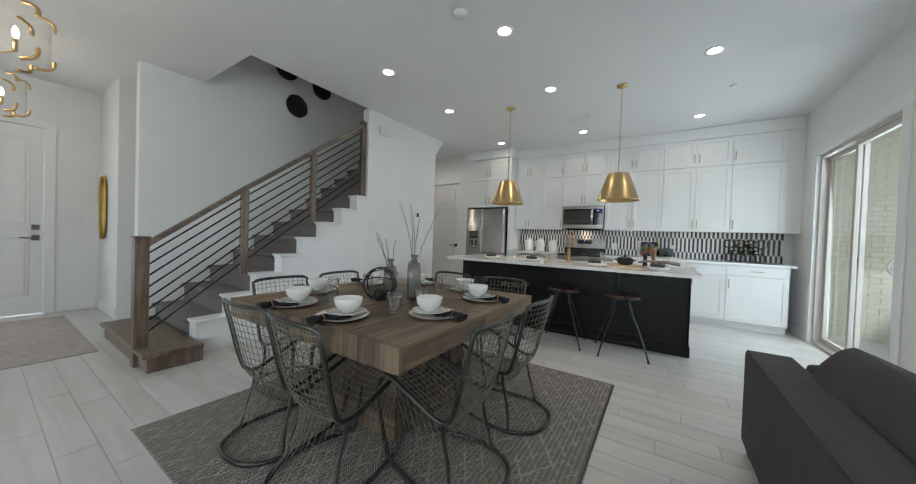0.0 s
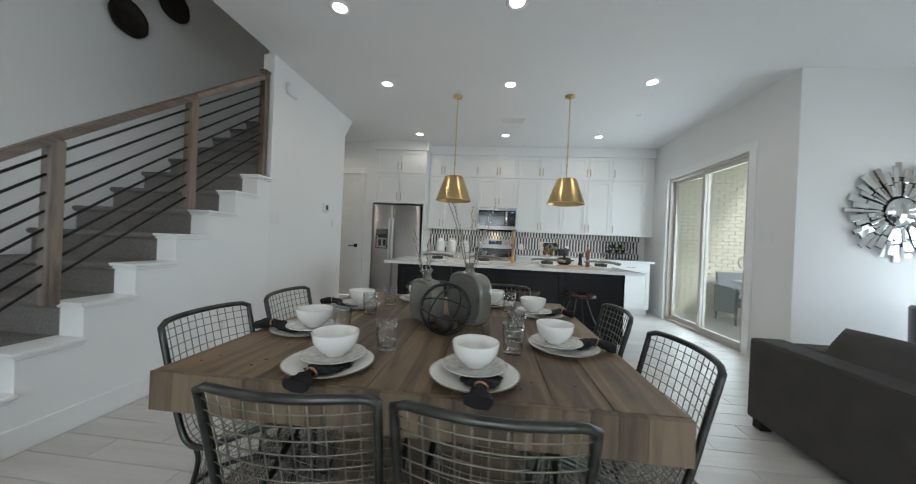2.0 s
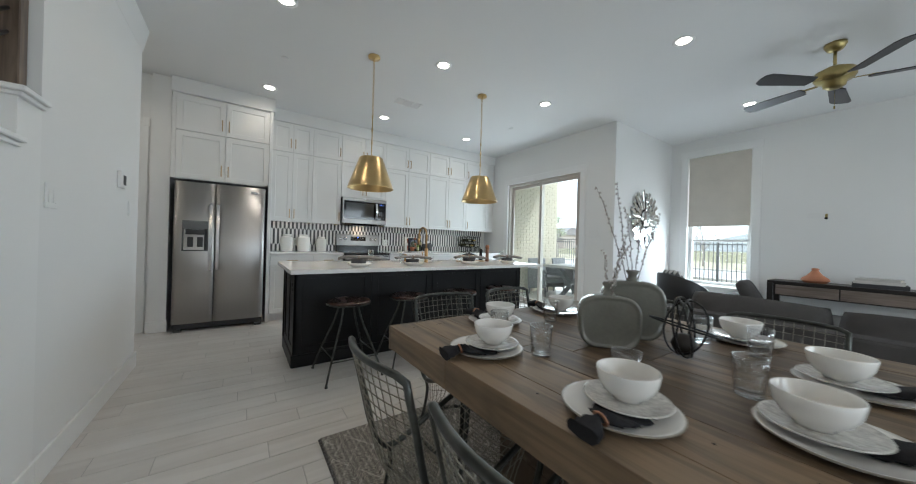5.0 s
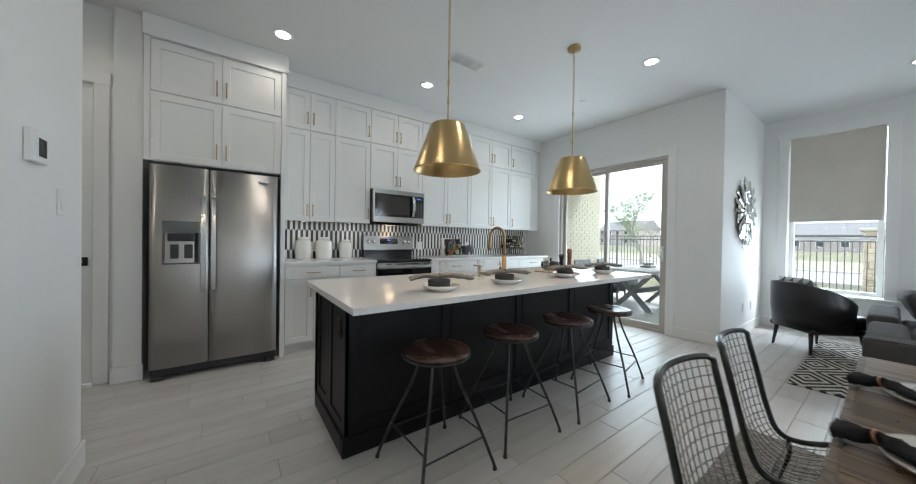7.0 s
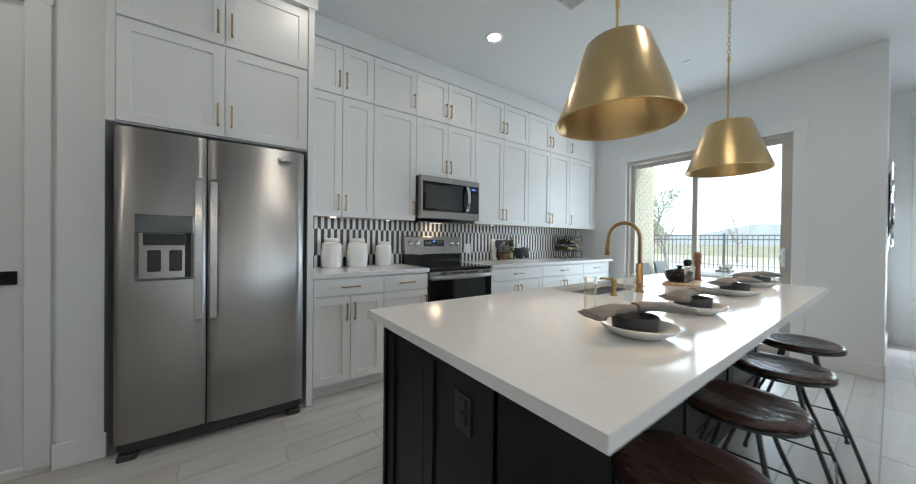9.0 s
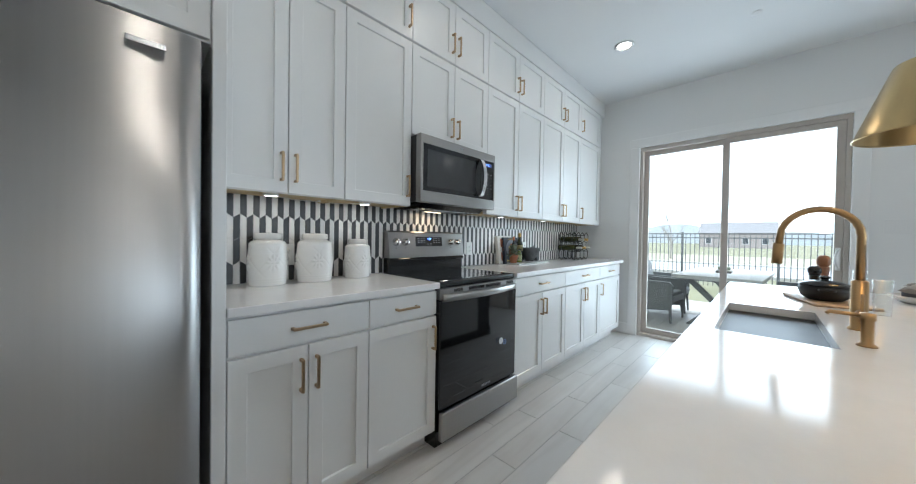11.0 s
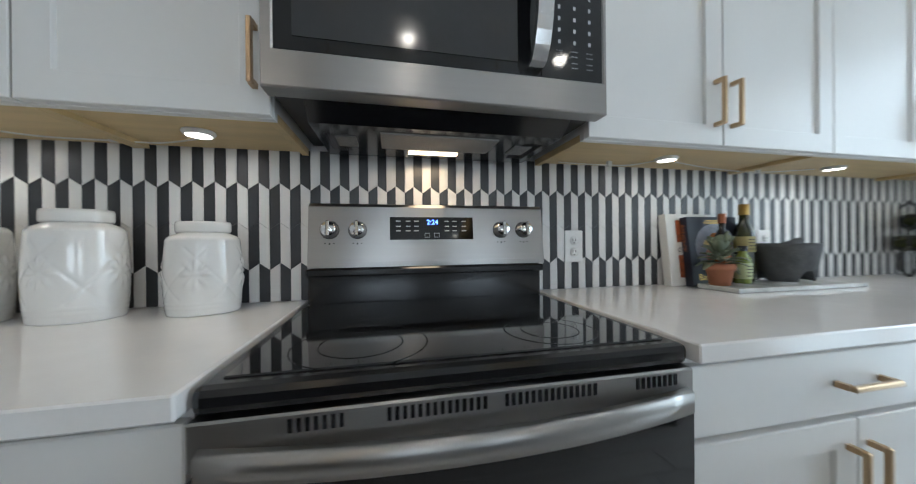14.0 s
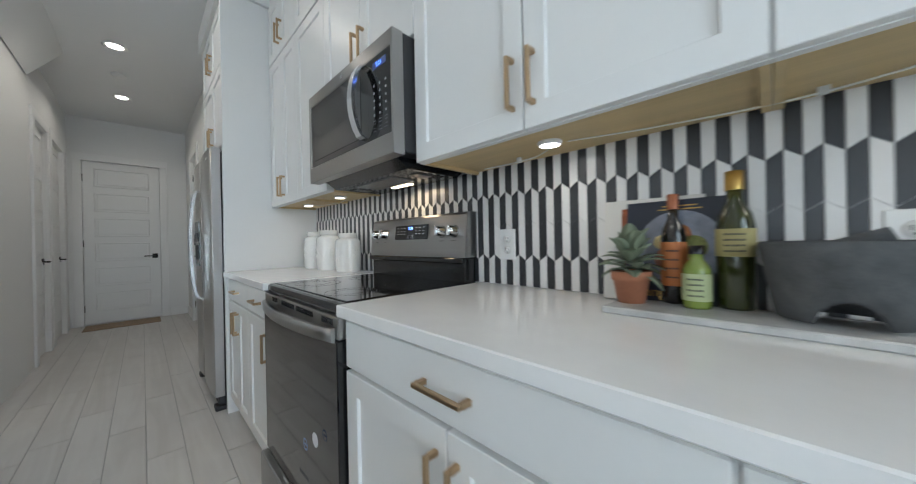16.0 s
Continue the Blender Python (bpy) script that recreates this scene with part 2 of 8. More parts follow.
MORTAR = mat("pale_mortar", (0.55, 0.52, 0.44), 0.9, vary=0.06, scale=20)
CONC = mat("patio_concrete", (0.50, 0.48, 0.44), 0.85, vary=0.08, scale=3, fine=80, bump=0.2)
FRAMETAN = mat("tan_door_frame", (0.50, 0.455, 0.41), 0.45, vary=0.04, bump=0.02)
PANE = pane_glass("window_pane")
DRUMG = pane_glass("lantern_glass", (0.995, 0.998, 0.998), 4.0, 0.35, 0.01)
TERRA = mat("terracotta", (0.42, 0.17, 0.09), 0.75, vary=0.12, scale=14, fine=120, bump=0.2)
LEAFG = mat("pale_succulent_leaf", (0.20, 0.235, 0.155), 0.6, vary=0.2, scale=20, island=0.4, bump=0.05)

# ---- mesh helpers ----
def box(bm, x0, y0, z0, x1, y1, z1, bevel=0.0, seg=1, mi=0):
    vs = [bm.verts.new((x, y, z)) for z in (z0, z1) for x, y in ((x0, y0), (x1, y0), (x1, y1), (x0, y1))]
    fs = [bm.faces.new([vs[i] for i in q]) for q in ((3, 2, 1, 0), (4, 5, 6, 7), (0, 1, 5, 4), (1, 2, 6, 5), (2, 3, 7, 6), (3, 0, 4, 7))]
    for f in fs:
        f.material_index = mi
    if bevel:
        es = list({e for f in fs for e in f.edges})
        bmesh.ops.bevel(bm, geom=es, offset=bevel, segments=seg, profile=0.5, affect="EDGES", clamp_overlap=True)
    return vs


def tube(bm, pts, r, seg=6, closed=False, mi=0, taper=None):
    pts = [Vector(p) for p in pts]
    n = len(pts)
    rings, up = [], None
    for i, p in enumerate(pts):
        a = pts[(i - 1) % n] if (closed or i) else p
        b = pts[(i + 1) % n] if (closed or i < n - 1) else p
        d = (b - a).normalized()
        if up is None:
            up = d.orthogonal().normalized()
        up = (up - d * up.dot(d))
        up = up.normalized() if up.length > 1e-6 else d.orthogonal().normalized()
        side = d.cross(up)
        rr = r if taper is None else r * taper(i / max(1, n - 1))
        rings.append([bm.verts.new(p + (up * math.cos(k * math.tau / seg) + side * math.sin(k * math.tau / seg)) * rr) for k in range(seg)])
    for i in range(n if closed else n - 1):
        r0, r1 = rings[i], rings[(i + 1) % n]
        for k in range(seg):
            f = bm.faces.new((r0[k], r0[(k + 1) % seg], r1[(k + 1) % seg], r1[k]))
            f.smooth, f.material_index = True, mi
    if not closed:
        bm.faces.new(rings[0][::-1]).material_index = mi
        bm.faces.new(rings[-1]).material_index = mi


def lathe(bm, prof, seg=24, c=(0, 0, 0), sx=1.0, sy=1.0, smooth=True, mi=0, bumpy=None):
    """Turns a profile of (radius, height) about z; radius 0 closes it."""
    rings = []
    for r, z in prof:
        if r <= 1e-6:
            rings.append([bm.verts.new((c[0], c[1], c[2] + z))])
        else:
            ring = []
            for k in range(seg):
                a = k * math.tau / seg
                q = r if bumpy is None else r * bumpy(a, z)
                ring.append(bm.verts.new((c[0] + q * sx * math.cos(a), c[1] + q * sy * math.sin(a), c[2] + z)))
            rings.append(ring)
    for r0, r1 in zip(rings, rings[1:]):
        for k in range(seg):
            if len(r0) == 1 and len(r1) == 1:
                break
            if len(r0) == 1:
                f = bm.faces.new((r0[0], r1[(k + 1) % seg], r1[k]))
            elif len(r1) == 1:
                f = bm.faces.new((r0[k], r0[(k + 1) % seg], r1[0]))
            else:
                f = bm.faces.new((r0[k], r0[(k + 1) % seg], r1[(k + 1) % seg], r1[k]))
            f.smooth, f.material_index = smooth, mi


def disc_rod(bm, p0, p1, r, seg=12, mi=0):
    tube(bm, [p0, p1], r, seg, mi=mi)


def prism(bm, poly, axis, a, b, mi=0):
    """Extrudes a polygon of 2D points along an axis (0 x, 1 y, 2 z) from a to b."""
    def at(p, v):
        return {0: (v, p[0], p[1]), 1: (p[0], v, p[1]), 2: (p[0], p[1], v)}[axis]
    A, B = [bm.verts.new(at(p, a)) for p in poly], [bm.verts.new(at(p, b)) for p in poly]
    fs = [bm.faces.new(A[::-1]), bm.faces.new(B)]
    for i in range(len(poly)):
        j = (i + 1) % len(poly)
        fs.append(bm.faces.new((A[i], A[j], B[j], B[i])))
    for f in fs:
        f.material_index = mi
    bmesh.ops.recalc_face_normals(bm, faces=fs)


def mesh_of(bm, name, *mats):
    me = bpy.data.meshes.new(name)
    bmesh.ops.recalc_face_normals(bm, faces=bm.faces)
    bm.to_mesh(me)
    bm.free()
    for m in mats:
        me.materials.append(m)
    return me


def part(name, bm, material, parent=None, label="", m=None):
    ms = material if isinstance(material, (tuple, list)) else (material,)
    ob = new(name, mesh_of(bm, name, *ms))
    ob.parent = parent
    if m is not None:
        ob.matrix_basis = m
    return tagged(ob, label)


def thing(name, label, category, m=None, group="", kind=""):
    ob = new(name)
    ob.empty_display_size = 0.1
    if m is not None:
        ob.matrix_basis = m
    return tagged(ob, label, category, group, kind)


def B(*a, **k):
    bm = bmesh.new()
    box(bm, *a, **k)
    return bm


def struct(name, bm, material, label="", category=""):
    return tagged(part(name, bm, material), label, category, kind="structure")


CZ, BW, SW, MW, ST, WX = 3.04, 6.58, 1.62, 3.54, -3.70, 3.50


def wall_with_holes(name, axis, a0, a1, t0, t1, z0, z1, holes, material=None, label="white painted plaster wall"):
    """A wall along axis (0 x, 1 y) from a0 to a1, thick from t0 to t1, with openings (b0, b1, low, high)."""
    bm = bmesh.new()
    cuts = sorted({a0, a1, *[h[0] for h in holes], *[h[1] for h in holes]})

    def slab(u0, u1, w0, w1):
        if axis == 0:
            box(bm, u0, t0, w0, u1, t1, w1)
        else:
            box(bm, t0, u0, w0, t1, u1, w1)
    for u0, u1 in zip(cuts, cuts[1:]):
        hs = [h for h in holes if h[0] <= u0 and h[1] >= u1]
        if not hs:
            slab(u0, u1, z0, z1)
        else:
            if hs[0][2] > z0:
                slab(u0, u1, z0, hs[0][2])
            if hs[0][3] < z1:
                slab(u0, u1, hs[0][3], z1)
    bmesh.ops.remove_doubles(bm, verts=bm.verts, dist=1e-5)
    return struct(name, bm, material or WALL, label, "wall")


# ---- shell ----
struct("floor", B(-7.4, -3.2, -0.12, 3.66, 6.74, -0.004), GROUT, "grey grout bed under pale plank tiles", "floor")
wall_with_holes("wall_north", 0, -3.70, SW + 0.16, BW, BW + 0.15, 0, CZ + 0.1, [])
wall_with_holes("wall_slider", 1, MW + 0.0, BW, SW, SW + 0.16, 0, CZ + 0.1, [(4.12, 5.82, 0, 2.38)])
wall_with_holes("wall_mirror", 0, SW + 0.16, WX + 0.16, MW, MW + 0.16, 0, CZ + 0.1, [])
wall_with_holes("wall_window", 1, -3.0, MW, WX, WX + 0.16, 0, CZ + 0.1, [(2.42, 3.27, 0.56, 2.74)])
# both openings in this unseen wall are assumed, to let fill light in
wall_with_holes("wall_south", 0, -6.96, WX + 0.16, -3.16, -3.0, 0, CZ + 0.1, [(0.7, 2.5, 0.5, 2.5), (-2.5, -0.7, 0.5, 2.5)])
# the narrower opening is an added sidelight, out of view
wall_with_holes("wall_front", 1, -3.0, 1.0, -6.96, -6.8, 0, CZ + 0.1, [(-0.45, 0.53, 0, 2.44), (-1.2, -0.6, 0.3, 2.44)])
struct("wall_foyer", B(-6.96, 1.0, 0, -5.75, 1.12, CZ + 0.1), WALL, "white painted plaster wall", "wall")
struct("wall_foyer_return", B(-5.87, 1.12, 0, -5.75, 3.0, CZ + 0.1), WALL, "white painted plaster wall", "wall")
struct("wall_foyer_end", B(-5.75, 2.9, 0, -5.08, 3.0, CZ + 0.1), WALL, "white painted plaster wall", "wall")
struct("wall_stair_west", B(-5.08, 1.02, 0, -4.95, 4.83, 5.6), WALL, "white painted wall beside the stairs", "wall")
struct("wall_stair_east", B(ST - 0.12, 3.2, 0, ST, 4.83, 2.755), WALL, "white painted wall beside the stairs", "wall")
struct("wall_stair_upper", B(ST - 0.12, 1.55, CZ + 0.19, ST - 0.025, 4.83, 5.6), WALL, "white painted upper stair wall", "wall")
struct("wall_stair_south", B(-5.08, 1.4, CZ + 0.1, ST, 1.55, 5.6), WALL, "white painted upper stair wall", "wall")
struct("wall_stair_north", B(-4.95, 4.71, 0, ST - 0.1215, 4.83, 5.598), WALL, "white painted wall at the head of the stairs", "wall")
struct("ceiling_stair", B(-5.08, 1.4, 5.6, ST, 4.83, 5.7), CEIL, "white ceiling high over the stairs", "ceiling")
wall_with_holes("wall_hall_south", 0, -7.2, -5.08, 4.71, 4.83, 0, CZ + 0.1, [(-5.72, -5.10, 0, 2.44), (-6.72, -5.95, 0, 2.44)])
# unseen wall and slab, added to stop sky light round the hall's end door
struct("wall_hall_back", B(-7.42, 4.6, -0.05, -7.30, 6.4, CZ + 0.1), WALL, "white painted plaster wall", "wall")
struct("floor_hall_back", B(-7.299, 4.6, -0.06, -7.0, 6.3, -0.012), WALL, "added slab that stops light under the hall door", "floor")
wall_with_holes("wall_hall_end", 1, 4.71, 6.28, -7.25, -7.1, 0, CZ + 0.1, [(4.95, 5.80, 0, 2.44)])
wall_with_holes("wall_hall_north", 0, -7.25, -3.84, 6.12, 6.26, 0, CZ + 0.1, [(-4.77, -3.95, 0, 2.44), (-6.3, -5.5, 0, 2.44)])
struct("wall_fridge_column", B(-3.84, 6.04, 0, -3.67, 6.73, CZ + 0.1), WALL, "white painted column beside the fridge", "wall")
# ceiling in four sheets round the stairwell
struct("ceiling", B(-7.4, -3.2, CZ, 3.66, 1.6, CZ + 0.2), CEIL, "flat white painted ceiling", "ceiling")
bm = bmesh.new()
box(bm, ST - 0.02, 1.6, CZ, 3.66, 6.74, CZ + 0.2)
struct("ceiling_kitchen", bm, CEIL, "flat white painted ceiling", "ceiling")
struct("ceiling_hall", B(-7.4, 4.83, CZ, ST - 0.02, 6.74, CZ + 0.2), CEIL, "flat white painted hall ceiling", "ceiling")
struct("ceiling_foyer", B(-7.4, 1.6, CZ, -5.0, 4.83, CZ + 0.2), CEIL, "flat white painted ceiling", "ceiling")
# sloped soffit that follows the stairs over the end of the wall
bm = bmesh.new()
prism(bm, [(3.19, CZ + 0.001), (3.19, 2.755), (4.85, 2.755), (5.06, CZ + 0.001)], 0, ST - 0.121, ST + 0.001)
prism(bm, [(4.84, CZ + 0.001), (4.84, 2.755), (5.06, CZ + 0.001)], 0, -4.9, ST - 0.1215)
struct("soffit", bm, WALL, "white painted soffit under the upper stairs", "ceiling")

# ---- kitchen cabinets ----
def panel_slab(bm, x0, x1, z0, z1, y, out, th, rail, flip=False):
    """A slab with a raised border round a sunk panel, all one skin; flip: in the plane x = y instead."""
    def loop(d, depth):
        c = ((x0 + d, z0 + d), (x1 - d, z0 + d), (x1 - d, z1 - d), (x0 + d, z1 - d))
        return [bm.verts.new((y + out * depth, a, b) if flip else (a, y + out * depth, b)) for a, b in c]
    ls = [loop(0, 0), loop(0, th - 0.0018), loop(0.0018, th), loop(rail, th), loop(rail + 0.0015, th - 0.002), loop(rail + 0.0025, th - 0.0095)]
    for p, q in zip(ls, ls[1:]):
        for k in range(4):
            bm.faces.new((p[k], p[(k + 1) % 4], q[(k + 1) % 4], q[k]))
    bm.faces.new(ls[-1]), bm.faces.new(ls[0][::-1])


def shaker(name, parent, x0, x1, z0, z1, y, out=-1, material=None, handle=None, rail=0.057, label="", pull=None):
    """A shaker door in the plane y, facing out (-1 towards -y, 1 towards +y). handle: (x, z, 'v' or 'h', length)."""
    material = material or CAB
    g, th = 0.0022, 0.02
    x0, x1, z0, z1 = x0 + g, x1 - g, z0 + g, z1 - g
    bm = bmesh.new()
    panel_slab(bm, x0, x1, z0, z1, y, out, th, rail)
    d = part(name, bm, material, parent, label)
    if handle:
        pull_bar(d, handle, y + out * th, out, pull)
    return d


def pull_bar(parent, handle, y, out, pull=None):
    hx, hz, way, ln = handle
    ln *= 0.85
    bm = bmesh.new()
    r, off = 0.0055, 0.033
    c0, c1 = sorted((y + out * (off - 2 * r), y + out * off))
    s0, s1 = sorted((y, y + out * (off - 2 * r)))
    if way == "v":
        box(bm, hx - r, c0, hz - ln / 2, hx + r, c1, hz + ln / 2, 0.002)
        for q in (hz - ln / 2 + r, hz + ln / 2 - r):
            box(bm, hx - r, s0, q - r, hx + r, s1, q + r)
    else:
        box(bm, hx - ln / 2, c0, hz - r, hx + ln / 2, c1, hz + r, 0.002)
        for q in (hx - ln / 2 + r, hx + ln / 2 - r):
            box(bm, q - r, s0, hz - r, q + r, s1, hz + r)
    return part("handle", bm, pull or PULL, parent, "champagne bronze bar handle")


def drawer(parent, x0, x1, z0, z1, y, out=-1, material=None, ln=0.16):
    g = 0.0022
    ya, yb = sorted((y, y + out * 0.02))
    d = part("drawer_front", B(x0 + g, ya, z0 + g, x1 - g, yb, z1 - g, bevel=0.0025), material or CAB, parent)
    pull_bar(d, ((x0 + x1) / 2, (z0 + z1) / 2, "h", ln), y + out * 0.02, out)
    return d


UF, BF = 6.27, 6.00          # faces of the carcasses
UPPER = [(-2.62, -2.07, 2, 1.40), (-2.07, -1.64, 1, 1.40), (-1.64, -0.895, 2, 1.85), (-0.895, -0.02, 2, 1.40), (-0.02, 0.85, 2, 1.40), (0.85, 1.44, -1, 1.40)]
for x0, x1, n, zb in UPPER:
    c = thing("wall_cabinet", "white shaker wall cabinet with bronze bar handles", "cabinet", group="kitchen wall cabinets")
    bm = bmesh.new()
    box(bm, x0 + 0.0006, UF, zb + 0.02, x1 - 0.0006, BW - 0.003, 2.86)
    box(bm, x0 + 0.0006, UF, zb, x1 - 0.0006, UF + 0.018, zb + 0.02)
    part("body", bm, CAB, c)
    for a in (x0 + 0.0006, x1 - 0.018):
        part("side_lip", B(a, UF + 0.0185, zb, a + 0.0174, BW - 0.02, zb + 0.0198), RAW if zb < 1.5 else CAB, c)
    if zb < 1.5:
        part("underside", B(x0 + 0.019, UF + 0.019, zb + 0.012, x1 - 0.019, BW - 0.012, zb + 0.0195), RAW, c, "yellowish unpainted birch underside")
    xs = [(x0, (x0 + x1) / 2), ((x0 + x1) / 2, x1)] if n == 2 else [(x0, x1)]
    for i, (a, b) in enumerate(xs):
        hx = (b - 0.03 if i == 0 else a + 0.03) if n == 2 else (b - 0.03 if n == 1 else a + 0.03)
        shaker("door", c, a, b, zb, 2.415, UF, handle=(hx, zb + 0.12, "v", 0.155))
        shaker("door", c, a, b, 2.425, 2.845, UF, handle=(hx, 2.425 + 0.13, "v", 0.155))
bm = bmesh.new()
box(bm, -2.62, UF - 0.012, 2.862, SW - 0.002, BW - 0.004, CZ - 0.002, 0.002)
box(bm, 1.442, UF + 0.03, 1.40, SW - 0.002, BW - 0.004, 2.86)
struct("trim_cabinet_frieze", bm, CAB, "white painted frieze board over the wall cabinets", "trim")

c = thing("fridge_cabinet", "white shaker cabinet over the fridge with bronze handles", "cabinet")
part("body", B(-3.62, BF, 1.84, -2.665, BW - 0.003, 2.86), CAB, c)
part("side_panel", B(-2.665, 5.965, 0, -2.625, BW - 0.003, 2.86, bevel=0.002), CAB, c)
part("side_panel", B(-3.66, 5.985, 1.84, -3.62, BW - 0.003, 2.86, bevel=0.002), CAB, c)
for a, b, hx in ((-3.62, -3.143, -3.178), (-3.143, -2.666, -3.108)):
    shaker("door", c, a, b, 1.845, 2.41, BF, handle=(hx, 1.975, "v", 0.155))
    shaker("door", c, a, b, 2.42, 2.84, BF, handle=(hx, 2.55, "v", 0.155))
struct("trim_fridge_frieze", B(-3.665, 5.96, 2.862, -2.605, BW - 0.004, CZ - 0.002, bevel=0.002), CAB, "white painted frieze board over the fridge", "trim")

BASE = [(-2.62, -2.075, 2), (-2.075, -1.652, 1), (-0.888, -0.05, 2), (-0.05, 0.80, 2), (0.80, 1.46, -1)]
for x0, x1, n in BASE:
    c = thing("base_cabinet", "white shaker base cabinet with a drawer over doors", "cabinet", group="kitchen base cabinets")
    bm = bmesh.new()
    box(bm, x0 + 0.0006, BF, 0.10, x1 - 0.0006, BW - 0.003, 0.921)
    box(bm, x0 + 0.0006, BF + 0.07, 0.0, x1 - 0.0006, BW - 0.003, 0.10)
    part("body", bm, CAB, c)
    drawer(c, x0, x1, 0.776, 0.910, BF)
    xs = [(x0, (x0 + x1) / 2), ((x0 + x1) / 2, x1)] if n == 2 else [(x0, x1)]
    for i, (a, b) in enumerate(xs):
        hx = (b - 0.03 if i == 0 else a + 0.03) if n == 2 else (b - 0.03 if n == 1 else a + 0.03)
        shaker("door", c, a, b, 0.11, 0.768, BF, handle=(hx, 0.652, "v", 0.155))
for x0, x1 in ((-2.623, -1.650), (-0.890, 1.52)):
    tagged(part("worktop", B(x0, 5.955, 0.922, x1, BW - 0.003, 0.956, bevel=0.003), QUARTZ), "white quartz worktop with an eased edge", "worktop", "worktops")

# ---- fridge ----
def fridge():
    f = thing("fridge", "stainless steel side by side fridge with water dispenser", "fridge")
    x0, x1, y = -3.61, -2.70, 5.90
    part("body", B(x0, y + 0.07, 0.03, x1, 6.52, 1.79, bevel=0.004), DARKPL, f, "dark grey fridge case")
    mid = -3.225
    for a, b, hx in ((x0, mid - 0.003, mid - 0.035), (mid + 0.003, x1, mid + 0.035)):
        bm = bmesh.new()
        n = 10
        poly = [(a, y + 0.062)] + [(a + (b - a) * i / n, y + 0.012 - 0.012 * math.sin(math.pi * i / n) ** 0.5) for i in range(n + 1)] + [(b, y + 0.062)]
        prism(bm, poly, 2, 0.10, 1.80)
        for fc in bm.faces:
            fc.smooth = abs(fc.normal.z) < 0.5 and fc.normal.y < -0.7
        d = part("fridge_door", bm, STEEL, f, "brushed stainless steel door")
        bm = bmesh.new()
        pts = [(hx, y - 0.005, 0.72)] + [(hx, y - 0.03 - 0.034 * math.sin(math.pi * i / 12) ** 0.6, 0.74 + 0.80 * i / 12) for i in range(13)] + [(hx, y - 0.005, 1.56)]
        for p, q in zip(pts, pts[1:]):
            vs = [bm.verts.new((p[0] + sx, p[1] + sy, p[2])) for sx, sy in ((-0.016, -0.008), (0.016, -0.008), (0.016, 0.01), (-0.016, 0.01))]
            ws = [bm.verts.new((q[0] + sx, q[1] + sy, q[2])) for sx, sy in ((-0.016, -0.008), (0.016, -0.008), (0.016, 0.01), (-0.016, 0.01))]
            for k in range(4):
                bm.faces.new((vs[k], vs[(k + 1) % 4], ws[(k + 1) % 4], ws[k]))
        bmesh.ops.remove_doubles(bm, verts=bm.verts, dist=1e-5)
        part("handle", bm, CHROME, d, "polished steel bowed handle")
    bm = bmesh.new()
    dx0, dx1, dz0, dz1 = -3.53, -3.285, 0.97, 1.335
    box(bm, dx0, y - 0.004, 1.235, dx1, y + 0.02, dz1, 0.004)
    box(bm, dx0, y - 0.004, dz0, dx0 + 0.012, y + 0.02, 1.235)
    box(bm, dx1 - 0.012, y - 0.004, dz0, dx1, y + 0.02, 1.235)
    box(bm, dx0 + 0.012, y - 0.006, dz0, dx1 - 0.012, y + 0.02, dz0 + 0.014)
    d = part("dispenser", bm, mat("dark_steel_panel", (0.16, 0.165, 0.165), 0.22, 0.7, vary=0.1, bump=0), f, "dark glossy water dispenser panel")
    part("recess", B(dx0 + 0.012, y + 0.002, dz0 + 0.014, dx1 - 0.012, y + 0.0135, 1.235), BLACKPL, d)
    for k in (-0.045, 0.045):
        part("paddle", B((dx0 + dx1) / 2 + k - 0.028, y - 0.006, 1.02, (dx0 + dx1) / 2 + k + 0.028, y + 0.002, 1.14, bevel=0.004), DARKPL, d)
    part("nozzle_housing", B((dx0 + dx1) / 2 - 0.09, y - 0.012, 1.17, (dx0 + dx1) / 2 + 0.09, y + 0.002, 1.233, bevel=0.004), DARKPL, d)
    bm = bmesh.new()
    box(bm, x0 + 0.02, y + 0.03, 0.035, x1 - 0.02, y + 0.07, 0.095, 0.004)
    for k in range(12):
        box(bm, x0 + 0.06 + k * 0.068, y + 0.026, 0.05, x0 + 0.10 + k * 0.068, y + 0.03, 0.08)
    part("kick_grille", bm, DARKPL, f)
    for k in (x0 + 0.05, x1 - 0.05):
        part("foot", B(k - 0.04, y + 0.01, 0.0, k + 0.04, y + 0.10, 0.034, bevel=0.006), DARKPL, f)
    part("badge", B(-2.86, y - 0.004, 1.728, -2.78, y + 0.002, 1.742), CHROME, f)


fridge()

